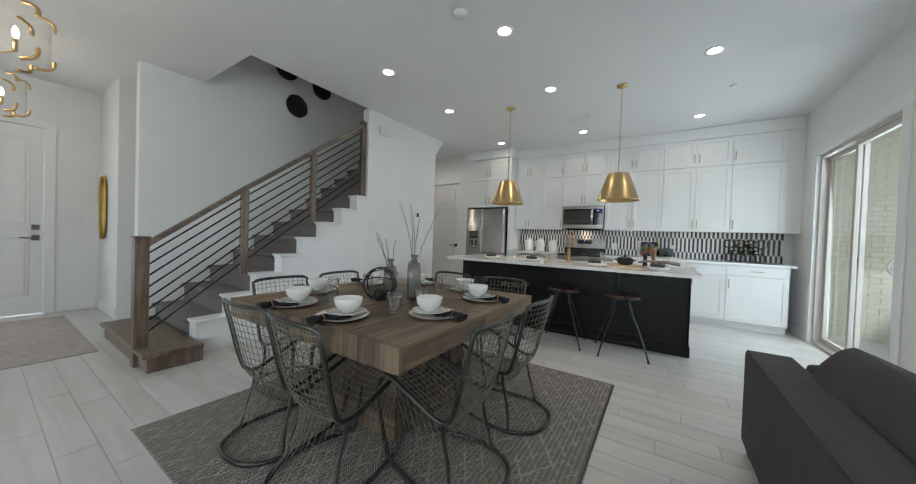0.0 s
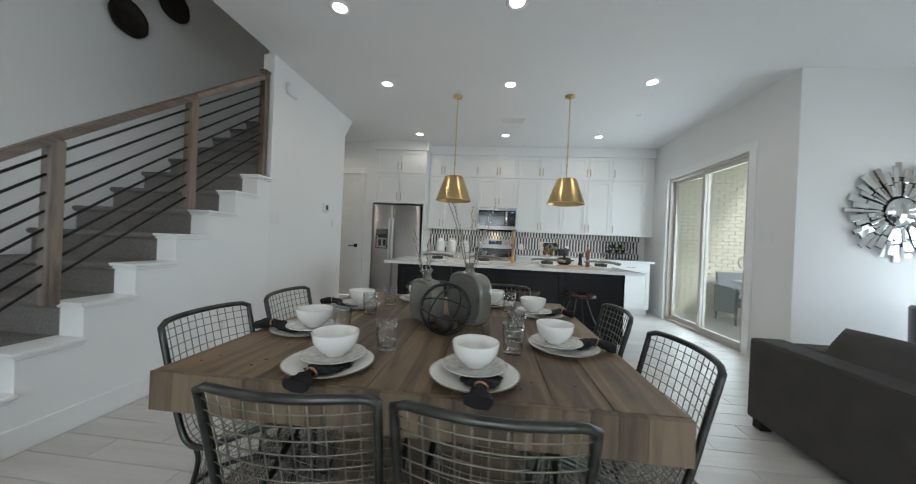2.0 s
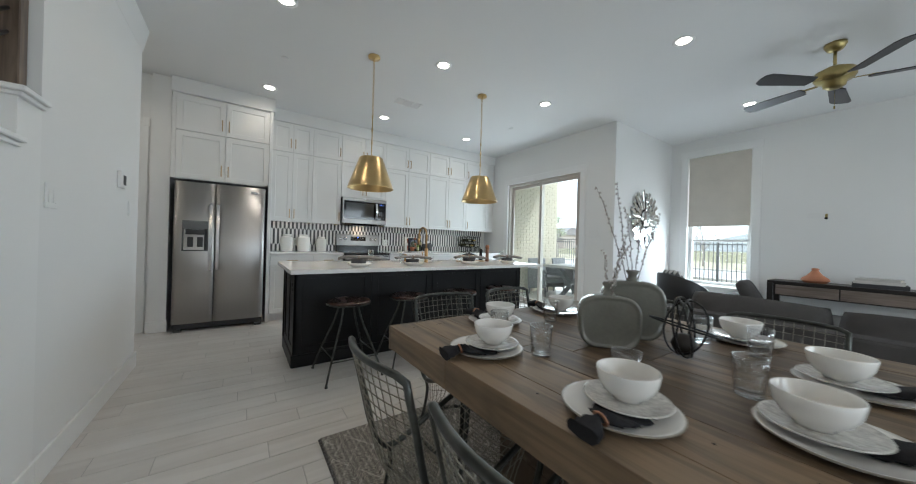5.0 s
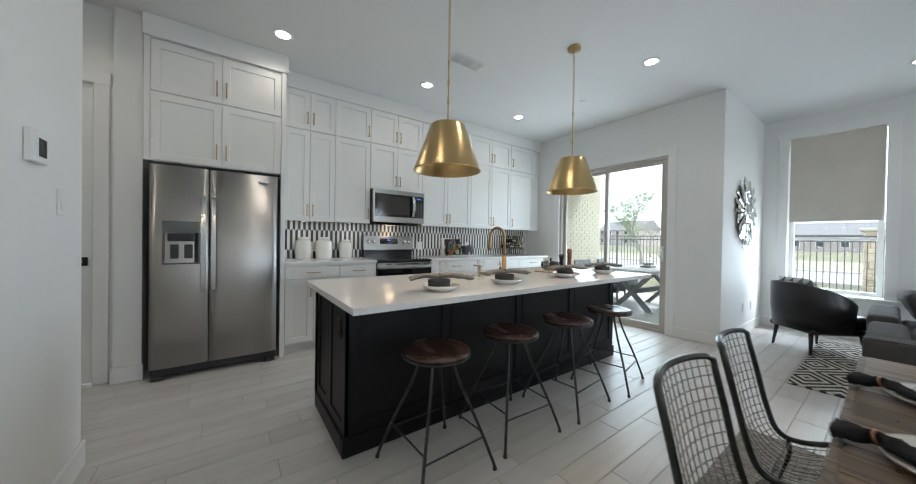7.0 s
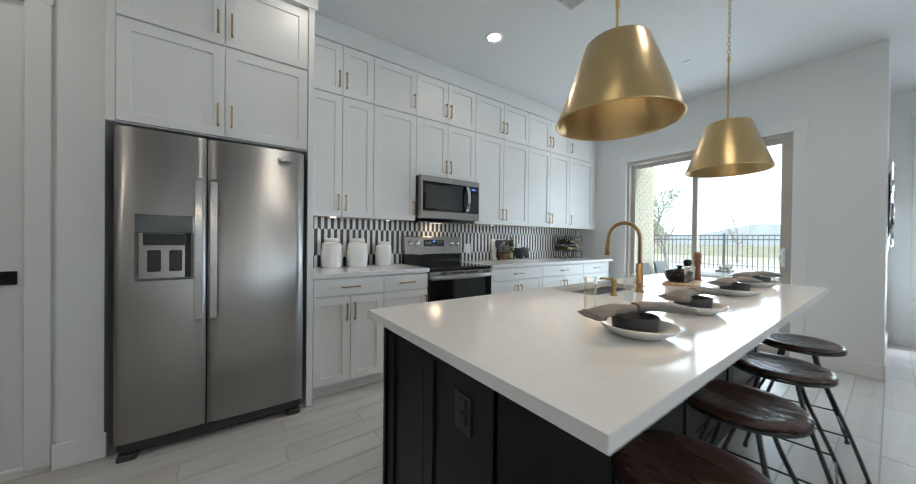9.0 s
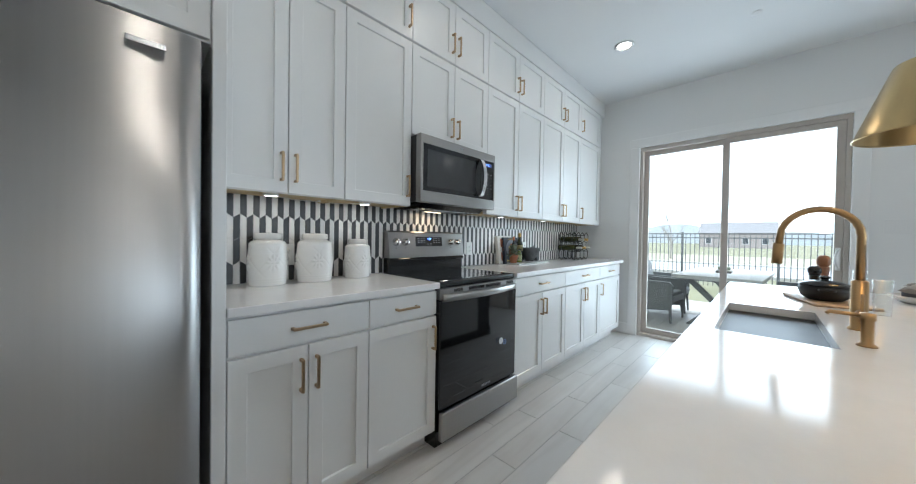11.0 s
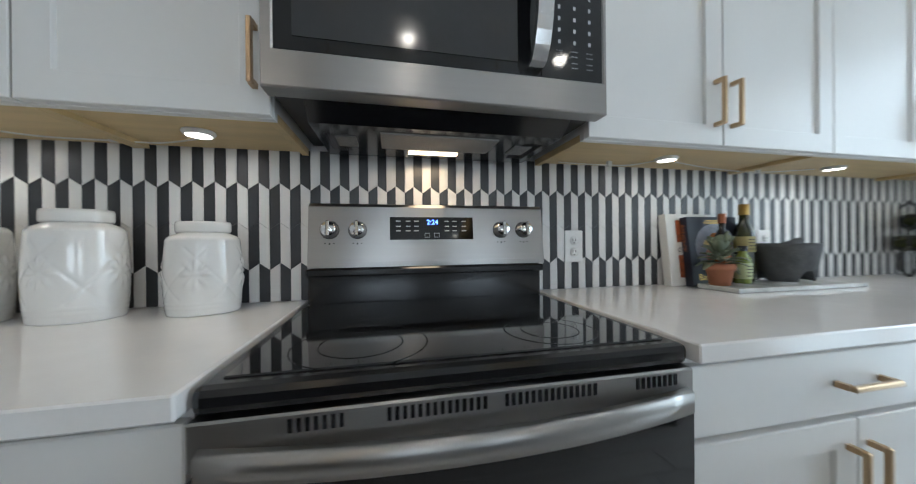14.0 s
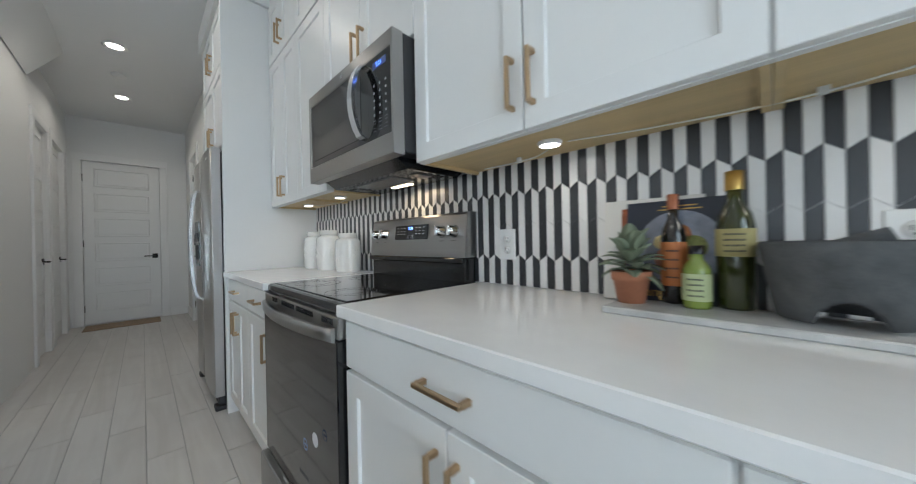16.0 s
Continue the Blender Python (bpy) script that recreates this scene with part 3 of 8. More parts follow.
# ---- cooker and microwave ----
def cooker():
    c = thing("cooker", "stainless steel electric cooker with a black glass top", "cooker")
    x0, x1, yb = -1.645, -0.895, BW - 0.015
    part("body", B(x0 + 0.004, 5.995, 0.0, x1 - 0.004, yb, 0.915), BLACKPL, c)
    bm = bmesh.new()
    box(bm, x0 - 0.001, 5.972, 0.9165, x1 + 0.001, yb - 0.06, 0.953, 0.012, 2)
    part("cooktop_frame", bm, BLACKPL, c)
    t = part("cooktop_glass", B(x0 + 0.025, 6.0, 0.951, x1 - 0.025, yb - 0.075, 0.956, bevel=0.002), BLACKGLASS, c, "black ceramic glass hob")
    ring = mat("hob_ring_print", (0.012, 0.012, 0.013), 0.06, vary=0.05, bump=0)
    for px, py, r in ((-1.45, 6.10, 0.115), (-1.09, 6.10, 0.09), (-1.45, 6.35, 0.075), (-1.09, 6.35, 0.095)):
        bm = bmesh.new()
        for q in (r, r * 0.62):
            lathe(bm, [(q, 0), (q + 0.0012, 0.0003), (q - 0.0012, 0.0003), (q, 0)], 40, (px, py, 0.9561))
        part("hob_ring", bm, ring, t)
    # backguard
    bm = bmesh.new()
    prism(bm, [(yb - 0.075, 1.075), (yb - 0.055, 1.24), (yb - 0.045, 1.25), (yb, 1.25), (yb, 1.06), (yb - 0.075, 1.06)], 0, x0 + 0.014, x1 - 0.004)
    bgd = part("backguard", bm, STEELH, c, "brushed steel control panel")
    part("backguard_base", B(x0 + 0.012, yb - 0.066, 0.95, x1 - 0.012, yb, 1.06, bevel=0.006), BLACKPL, c)
    part("backguard_lip", B(x0 + 0.01, yb - 0.085, 1.035, x1 - 0.01, yb - 0.066, 1.058, bevel=0.004), BLACKPL, c)

    def face(x, z, d=0.0):
        return Vector((x, yb - 0.075 + (z - 1.075) * 0.02 / 0.165 - d, z))
    tilt = math.atan2(0.02, 0.165)
    m = Matrix.Translation(face(-1.275, 1.175)) @ Matrix.Rotation(-tilt, 4, "X")
    disp = part("display", B(-0.125, -0.004, -0.035, 0.135, 0.006, 0.035, bevel=0.001), BLACKGLASS, bgd, "black glass clock display", m)
    blue = glow("blue_digits", (0.12, 0.25, 1.0), 5)
    txt = bpy.data.curves.new("clock_digits", "FONT")
    txt.body, txt.size, txt.extrude, txt.align_x = "2:24", 0.021, 0.0003, "CENTER"
    tob = new("clock_digits_text", txt)
    bpy.context.view_layer.update()
    me = bpy.data.meshes.new_from_object(tob.evaluated_get(bpy.context.evaluated_depsgraph_get()))
    bpy.data.objects.remove(tob)
    me.materials.clear()
    me.materials.append(blue)
    ob = new("clock_digits", me)
    ob.parent = disp
    ob.matrix_basis = pose(0.005, -0.0046, 0.012, 90, 0, 0)
    legend = mat("pale_legend_print", (0.45, 0.45, 0.46), 0.5, vary=0.02, bump=0)
    bm = bmesh.new()
    for k, (lx, lz) in enumerate([(a, b) for a in (-0.10, -0.07, -0.045, 0.05, 0.075, 0.105) for b in (0.022, 0.006, -0.008)]):
        box(bm, lx - 0.007, -0.0049, lz - 0.0016, lx + 0.007, -0.004, lz + 0.0016)
    for lx in (-0.012, 0.018):
        for a, b, e, g in ((-0.008, -0.007, 0.008, -0.0055), (-0.008, 0.0055, 0.008, 0.007), (-0.008, -0.007, -0.0068, 0.007), (0.0068, -0.007, 0.008, 0.007)):
            box(bm, lx + a, -0.0049, -0.022 + b, lx + e, -0.004, -0.022 + g)
    part("legend", bm, legend, disp)
    for kx in (-1.572, -1.494, -1.046, -0.968):
        bm = bmesh.new()
        lathe(bm, [(0, 0.034), (0.018, 0.034), (0.0215, 0.030), (0.0235, 0.004), (0.027, 0.0), (0, 0)], 24)
        box(bm, -0.0045, -0.022, 0.03, 0.0045, 0.022, 0.043, 0.002)
        part("knob", bm, CHROME, bgd, "polished steel knob", Matrix.Translation(face(kx, 1.17)) @ Matrix.Rotation(math.pi / 2 - tilt, 4, "X"))
        bm = bmesh.new()
        for k in range(3):
            box(bm, -0.012 + k * 0.012 - 0.002, -0.0008, -0.0405 if k != 1 else -0.043, -0.012 + k * 0.012 + 0.002, 0.0, -0.038)
        part("dial_mark", bm, DARKPL, bgd, "", Matrix.Translation(face(kx, 1.17, 0.0005)) @ Matrix.Rotation(-tilt, 4, "X"))
    # oven front
    bm = bmesh.new()
    box(bm, x0, 5.963, 0.852, x1, 5.994, 0.915, 0.003)
    v = part("vent_trim", bm, STEELH, c, "brushed steel strip with vent slots")
    slot = mesh_of(B(0, 5.9615, 0.890, 0.0055, 5.9635, 0.908), "vent_slot", BLACKPL)
    for a, n in ((-1.53, 7), (-1.405, 14), (-1.235, 15), (-1.01, 8)):
        for k in range(n):
            ob = new("vent_slot", slot)
            ob.parent, ob.location = v, (a + k * 0.0105, 0, 0)
    d = part("oven_door", B(x0 + 0.002, 5.958, 0.225, x1 - 0.002, 5.993, 0.849, bevel=0.004), BLACKGLASS, c, "black glass oven door")
    bm = bmesh.new()
    n = 14
    rows_ = []
    for i in range(n + 1):
        u = i / n
        x = x0 + 0.016 + (x1 - x0 - 0.032) * u
        dy = 5.912 + 0.036 * (2 * u - 1) ** 2
        rows_.append([bm.verts.new((x, dy + q, z)) for q, z in ((0.012, 0.842), (0.0, 0.847), (0.0, 0.881), (0.012, 0.886))])
    for p, q in zip(rows_, rows_[1:]):
        for k in range(4):
            fc = bm.faces.new((p[k], p[(k + 1) % 4], q[(k + 1) % 4], q[k]))
            fc.smooth = True
    bm.faces.new(rows_[0]), bm.faces.new(rows_[-1][::-1])
    for a in (x0 + 0.017, x1 - 0.045):
        box(bm, a, 5.949, 0.849, a + 0.028, 5.9625, 0.879, 0.002)
    part("handle", bm, STEELH, d, "bowed brushed steel handle")
    bm = bmesh.new()
    disc_rod(bm, (-1.07, 5.9565, 0.50), (-1.07, 5.9582, 0.50), 0.022, 28)
    st = part("sticker", bm, mat("white_sticker", (0.75, 0.76, 0.78), 0.4, vary=0.02, bump=0), d, "round white paper sticker")
    bm = bmesh.new()
    lathe(bm, [(0.014, 0), (0.0185, 0.0004), (0.0135, 0.0004), (0.014, 0)], 24)
    box(bm, -0.009, -0.003, 0.0001, 0.009, 0.003, 0.0004)
    part("print", bm, mat("blue_print", (0.10, 0.2, 0.45), 0.4, vary=0.02, bump=0), st, "", pose(-1.07, 5.9284, 0.50, 90, 0, 0))
    bm = bmesh.new()
    for k in range(6):
        box(bm, -1.305 + k * 0.015, 5.9288, 0.268, -1.296 + k * 0.015, 5.930, 0.281)
    part("badge", bm, legend, d)
    part("bottom_drawer", B(x0 + 0.002, 5.932, 0.055, x1 - 0.002, 5.965, 0.218, bevel=0.005), STEELH, c, "brushed steel storage drawer")


cooker()


def rect_ring(bm, outer, inner, y0, y1, e=0.003):
    """A frame with mitred corners round a rectangular hole, its front edges eased; both as (x0, x1, z0, z1)."""
    def loop(r, d, y):
        a, b, c, g = r
        return [bm.verts.new(p) for p in ((a + d, y, c + d), (b - d, y, c + d), (b - d, y, g - d), (a + d, y, g - d))]
    ls = [loop(outer, 0, y1), loop(outer, 0, y0 + e), loop(outer, e, y0), loop(inner, -e, y0), loop(inner, 0, y0 + e), loop(inner, 0, y1)]
    for p, q in zip(ls, ls[1:] + ls[:1]):
        for k in range(4):
            bm.faces.new((p[k], p[(k + 1) % 4], q[(k + 1) % 4], q[k]))


def microwave():
    c = thing("microwave", "stainless steel over-the-range microwave with dark window", "microwave")
    x0, x1, y, z0, z1 = -1.632, -0.903, 6.165, 1.425, 1.842
    part("body", B(x0, y + 0.045, z0 + 0.01, x1, BW - 0.004, z1, bevel=0.004), DARKPL, c)
    bm = bmesh.new()
    xm = x1 - 0.165
    rect_ring(bm, (x0, x1, z0, z1), (x0 + 0.022, x1 - 0.012, z0 + 0.072, z1 - 0.055), y, y + 0.045)
    d = part("door", bm, STEELH, c, "brushed steel microwave door frame")
    part("window", B(x0 + 0.022, y + 0.004, z0 + 0.072, xm, y + 0.04, z1 - 0.055), BLACKGLASS, d, "dark glass window")
    bm = bmesh.new()
    dk = mat("window_screen", (0.035, 0.036, 0.038), 0.12, vary=0.1, bump=0, coat=0.5)
    box(bm, x0 + 0.055, y + 0.0025, z0 + 0.10, xm - 0.055, y + 0.004, z1 - 0.085)
    part("screen", bm, dk, d)
    p = part("control_panel", B(xm + 0.002, y + 0.003, z0 + 0.072, x1 - 0.012, y + 0.04, z1 - 0.055), BLACKGLASS, c, "black glass keypad")
    lg = mat("keypad_print", (0.4, 0.4, 0.42), 0.5, vary=0.02, bump=0)
    bm = bmesh.new()
    for r in range(7):
        for q in range(3):
            cx, cz = xm + 0.045 + q * 0.038, z0 + 0.105 + r * 0.026
            if r < 2:
                box(bm, cx - 0.008, y + 0.0022, cz - 0.006, cx + 0.008, y + 0.003, cz - 0.005)
                box(bm, cx - 0.008, y + 0.0022, cz + 0.005, cx + 0.008, y + 0.003, cz + 0.006)
            else:
                box(bm, cx - 0.003, y + 0.0022, cz - 0.004, cx + 0.003, y + 0.003, cz + 0.004)
    part("key_print", bm, lg, p)
    disp = part("clock", B(xm + 0.04, y + 0.002, z1 - 0.10, x1 - 0.04, y + 0.003, z1 - 0.075), glow("blue_clock", (0.03, 0.06, 0.2), 0.15), p)
    bm = bmesh.new()
    pts = [(xm - 0.018, y - 0.004, z0 + 0.085)] + [(xm - 0.018, y - 0.02 - 0.035 * math.sin(math.pi * i / 10) ** 0.7, z0 + 0.09 + (z1 - z0 - 0.16) * i / 10) for i in range(11)] + [(xm - 0.018, y - 0.004, z1 - 0.065)]
    prev = None
    for q in pts:
        ring = [bm.verts.new((q[0] + a, q[1] + b, q[2])) for a, b in ((-0.017, -0.006), (0.017, -0.006), (0.017, 0.008), (-0.017, 0.008))]
        if prev:
            for k in range(4):
                bm.faces.new((prev[k], prev[(k + 1) % 4], ring[(k + 1) % 4], ring[k]))
        else:
            bm.faces.new(ring)
        prev = ring
    bm.faces.new(prev[::-1])
    part("handle", bm, CHROME, d, "bowed polished steel handle")
    # underside
    bm = bmesh.new()
    prism(bm, [(y + 0.046, z0 + 0.011), (BW - 0.01, z0 + 0.011), (BW - 0.06, z0 - 0.028), (y + 0.10, z0 - 0.028)], 0, x0 + 0.06, x1 - 0.06)
    u = part("underside", bm, BLACKPL, c, "black enamel underside with vents")
    fil = mat("filter_mesh", (0.28, 0.28, 0.28), 0.4, 0.9, vary=0.5, scale=260, fine=500, bump=0.6)
    part("grease_filter", B(-1.42, 6.30, z0 - 0.032, -1.12, 6.42, z0 - 0.0278), fil, u, "aluminium mesh grease filter")
    for a in (-1.53, -1.06):
        part("vent", B(a, 6.34, z0 - 0.031, a + 0.05, 6.42, z0 - 0.0278), fil, u)
    part("lamp_lens", B(-1.345, 6.44, z0 - 0.031, -1.20, 6.47, z0 - 0.0278), glow("cooktop_lamp_lens", (1.0, 0.78, 0.5), 4.0), u, "warm cooktop lamp")
    slot = mesh_of(B(0, y + 0.16, z0 - 0.030, 0.002, y + 0.30, z0 - 0.0278), "slot", DARKPL)
    for k in range(18):
        ob = new("slot", slot)
        ob.parent, ob.location = u, ((x0 + 0.08 + k * 0.006, 0, 0) if k < 9 else (x1 - 0.135 + (k - 9) * 0.006, 0, 0))
    part("emblem", B(-1.285, y - 0.001, z1 - 0.034, -1.262, y + 0.001, z1 - 0.02), CHROME, d)
    lamp("cooktop_lamp", "AREA", look((-1.27, 6.455, z0 - 0.036), (-1.27, 6.44, 0.9)), 0.45, (1.0, 0.72, 0.42), size=0.12)
    return p


mw_panel = microwave()
for px in (-2.37, -1.86, -0.48, 0.30, 0.87):
    t = thing("puck_light", "lit round under-cabinet puck light", "light", pose(px, 6.42, 1.412), "puck lights")
    bm = bmesh.new()
    lathe(bm, [(0, 0), (0.034, 0), (0.036, -0.004), (0.030, -0.012), (0.0275, -0.012), (0.0275, -0.009)], 24)
    part("ring", bm, PLATE, t)
    bm = bmesh.new()
    lathe(bm, [(0, -0.0105), (0.0275, -0.0105), (0.0275, -0.008), (0, -0.008)], 24)
    part("lens", bm, PUCK, t)
    lamp("puck_lamp", "SPOT", look((px, 6.42, 1.395), (px, 6.44, 0.9)), 0.4, (1, 0.86, 0.66), spot=150, soft=0.02)

# ---- island ----
IX0, IX1, IY0, IY1 = -2.555, 0.275, 4.115, 4.805
isl = thing("kitchen_island", "black painted panelled kitchen island", "island")
part("body", B(IX0 + 0.02, IY0 + 0.02, 0.0, IX1 - 0.02, IY1 - 0.02, 0.869), BLACKCAB, isl)
bm = bmesh.new()
for a, b, e, g in ((IX0 - 0.012, IY0 - 0.012, IX1 + 0.012, IY0 + 0.02), (IX0 - 0.012, IY0 + 0.02, IX0 + 0.02, IY1 + 0.0), (IX1 - 0.02, IY0 + 0.02, IX1 + 0.012, IY1 + 0.0)):
    box(bm, a, b, 0.0, e, g, 0.11, 0.006)
part("plinth", bm, BLACKCAB, isl)
n = 4
for k in range(n):
    a, b = IX0 + (IX1 - IX0) * k / n, IX0 + (IX1 - IX0) * (k + 1) / n
    shaker("panel", isl, a, b, 0.11, 0.868, IY0 + 0.02, -1, BLACKCAB, rail=0.07)


def end_panel(x, out, y0, y1):
    bm = bmesh.new()
    panel_slab(bm, y0, y1, 0.112, 0.868, x, out, 0.02, 0.06, True)
    return part("end_panel", bm, BLACKCAB, isl)


for a, b in ((IY0 + 0.0, IY0 + 0.36), (IY0 + 0.362, IY1 - 0.02)):
    end_panel(IX0 + 0.02, -1, a, b)
    end_panel(IX1 - 0.02, 1, a, b)
out_pl = part("outlet", B(IX0 + 0.0035, 4.21, 0.64, IX0 + 0.0099, 4.29, 0.755, bevel=0.002), BLACKPL, isl, "black power outlet plate")
for dz in (0.668, 0.712):
    part("socket", B(IX0 + 0.0, 4.234, dz, IX0 + 0.0035, 4.266, dz + 0.03, bevel=0.001), DARKPL, out_pl)
for a, b, hx in ((-2.57, -2.10, -2.14), (-2.10, -1.62, -2.06), (-1.62, -1.16, -1.2), (-1.16, -0.59, -1.12), (0.035, 0.255, 0.07)):
    shaker("door", isl, a, b, 0.11, 0.862, IY1 - 0.02, 1, BLACKCAB, handle=(hx, 0.745, "v", 0.155))
# worktop with the sink's cutout
SX0, SX1, SY0, SY1 = -1.43, -0.77, 4.50, 4.785
bm = bmesh.new()
TX0, TX1, TY0, TY1 = -2.625, 0.335, 3.765, 4.85
for a, b, e, g in ((TX0, TY0, SX0, TY1), (SX1, TY0, TX1, TY1), (SX0, TY0, SX1, SY0), (SX0, SY1, SX1, TY1)):
    box(bm, a, b, 0.872, e, g, 0.905)
bmesh.ops.remove_doubles(bm, verts=bm.verts, dist=1e-5)
tagged(part("island_worktop", bm, QUARTZ), "white quartz island worktop with a sink cutout", "worktop")
bm = bmesh.new()
for a, b, e, g, z0, z1 in ((SX0 - 0.012, SY0 - 0.012, SX1 + 0.012, SY1 + 0.012, 0.655, 0.665), (SX0 - 0.012, SY0 - 0.012, SX0, SY1 + 0.012, 0.665, 0.8715), (SX1, SY0 - 0.012, SX1 + 0.012, SY1 + 0.012, 0.665, 0.8715), (SX0, SY0 - 0.012, SX1, SY0, 0.665, 0.8715), (SX0, SY1, SX1, SY1 + 0.012, 0.665, 0.8715)):
    box(bm, a, b, z0, e, g, z1)
tagged(part("sink", bm, STEELH), "undermount stainless steel kitchen sink", "sink")
dw = thing("dishwasher", "stainless steel dishwasher built into the island", "dishwasher")
part("door", B(-0.575, IY1 - 0.02, 0.11, 0.02, IY1 + 0.012, 0.862, bevel=0.004), STEEL, dw)
bm = bmesh.new()
pts = [(-0.55 + 0.55 * i / 12, IY1 + 0.03 + 0.03 * math.sin(math.pi * i / 12), 0.78) for i in range(13)]
tube(bm, [(-0.55, IY1 + 0.01, 0.78)] + pts + [(0.0, IY1 + 0.01, 0.78)], 0.013, 8)
part("handle", bm, CHROME, dw)

# ---- pendants ----
def pendant(x, y):
    p = thing("pendant_light", "brushed brass cone pendant on a brass chain", "light", pose(x, y, CZ), "island pendants")
    bm = bmesh.new()
    lathe(bm, [(0, 0), (0.058, 0), (0.060, -0.006), (0.058, -0.02), (0.012, -0.026), (0.010, -0.05), (0, -0.05)], 28)
    part("canopy", bm, BRASSP, p)
    bm = bmesh.new()
    z, i = -0.05, 0
    while z > -0.60:
        pts = []
        for k in range(10):
            a = k * math.tau / 10
            u, w = 0.0075 * math.cos(a), 0.0165 * math.sin(a)
            pts.append((u, 0, z - 0.014 + w) if i % 2 == 0 else (0, u, z - 0.014 + w))
        tube(bm, pts, 0.0022, 5, closed=True)
        z -= 0.0265
        i += 1
    part("chain", bm, BRASSP, p)
    bm = bmesh.new()
    tube(bm, [(0, 0, -0.60), (0, 0, -1.03)], 0.005, 8)
    for q in (-0.62, -0.75, -0.88):
        lathe(bm, [(0, q + 0.02), (0.008, q + 0.018), (0.008, q - 0.018), (0, q - 0.02)], 10)
    part("stem", bm, BRASSP, p)
    bm = bmesh.new()
    lathe(bm, [(0, -1.035), (0.112, -1.04), (0.118, -1.046), (0.226, -1.345), (0.230, -1.352), (0.2265, -1.354), (0.222, -1.346), (0.113, -1.049), (0, -1.043)], 56)
    part("shade", bm, BRASS, p, "brushed brass cone shade")
    bm = bmesh.new()
    lathe(bm, [(0, -1.044), (0.02, -1.044), (0.02, -1.10), (0, -1.10)], 16)
    part("socket", bm, BRASSP, p)
    bm = bmesh.new()
    lathe(bm, [(0, -1.10), (0.013, -1.102), (0.028, -1.13), (0.032, -1.155), (0.024, -1.18), (0, -1.192)], 18)
    part("bulb", bm, BULB, p, "lit warm bulb")
    lamp("pendant_lamp", "POINT", pose(x, y, CZ - 1.235), 3, (1, 0.74, 0.45), soft=0.03)


pendant(-1.873, 4.155)
pendant(-0.462, 4.15)

# ---- recessed ceiling lights ----
REC = [(-2.69, 2.58), (-2.705, 3.83), (-1.25, 2.575), (-1.22, 3.86), (0.35, 3.82), (-1.193, 5.63), (-2.70, 5.615), (0.38, 5.65), (0.30, 2.2), (2.38, 2.22), (-4.41, 5.42), (-5.85, 5.42), (0.30, -0.6), (2.38, -0.6), (-2.0, -1.4)]
r0 = None
for x, y in REC:
    if r0 is None:
        r0 = thing("recessed_light", "lit round recessed ceiling light with white trim", "light", pose(x, y, CZ), "recessed lights")
        bm = bmesh.new()
        lathe(bm, [(0.086, 0.0), (0.088, -0.003), (0.068, -0.007), (0.056, -0.001), (0.056, 0.0)], 36)
        part("trim_ring", bm, PLATE, r0)
        bm = bmesh.new()
        lathe(bm, [(0, -0.0015), (0.056, -0.0015), (0.056, -0.001), (0, -0.001)], 32)
        part("lens", bm, LED, r0)
    else:
        copy_thing(r0, pose(x, y, CZ))
    lamp("recessed_lamp", "SPOT", look((x, y, CZ - 0.02), (x, y + 0.001, 0)), 10 if x < -4 else 5.0, (1, 0.87, 0.70), spot=160, soft=0.06)

# ---- stairs ----
RISE, RUN, Y1 = 0.204, 0.262, 1.44
stairs = thing("staircase", "grey carpeted stairs with a stepped white side curb", "stairs", kind="structure")
XC0, XC1 = -3.86, -3.685
for k in range(8):
    z, yb = 0.31 + RISE * k, min(Y1 + RUN * k, 3.2)
    ya = Y1 + RUN * (k - 1)
    bm = bmesh.new()
    box(bm, XC0 + 0.004, ya - (0.01 if k == 0 else 0), 0, XC1 - 0.012, yb, z - 0.022)
    part("curb_block", bm, TRIM, stairs)
    bm = bmesh.new()
    box(bm, XC0 - 0.012, ya - 0.028, z - 0.022, XC1 + 0.018, yb - 0.001, z, 0.004)
    box(bm, XC0 - 0.004, ya - 0.012, z - 0.04, XC1 + 0.004, yb - 0.001, z - 0.0225, 0.003)
    part("curb_cap", bm, TRIM, stairs)
for k in range(13):
    z, ya = 0.31 + RISE * k, Y1 + RUN * (k - 1)
    bm = bmesh.new()
    x1 = XC0 + 0.003 if ya < 3.15 else ST - 0.121
    box(bm, -4.948, ya, z - RISE - 0.02, x1, ya + RUN + 0.02, z - 0.004, 0)
    tube(bm, [(-4.945, ya - 0.012, z - 0.024), (x1 - 0.003, ya - 0.012, z - 0.024)], 0.023, 10)
    part("carpet_tread", bm, CARPET, stairs, "grey cut-pile carpet tread")
bm = bmesh.new()
box(bm, -4.93, 0.775, 0.0, -3.455, 1.15, 0.125, 0.003)
box(bm, -4.96, 0.742, 0.125, -3.425, 1.15, 0.16, 0.012, 2)
part("starter_step", bm, WALNUT, stairs, "dark stained wood bottom step")
bm = bmesh.new()
box(bm, ST + 0.0005, 3.19, 0, ST + 0.014, 4.845, 0.135, 0.004)
box(bm, ST - 0.001, 1.18, 0, ST + 0.012, 3.2, 0.135, 0.004)
struct("baseboard_stairs", bm, TRIM, "white painted baseboard", "baseboard")
rail = thing("stair_railing", "stained oak stair railing with black metal rods", "railing")
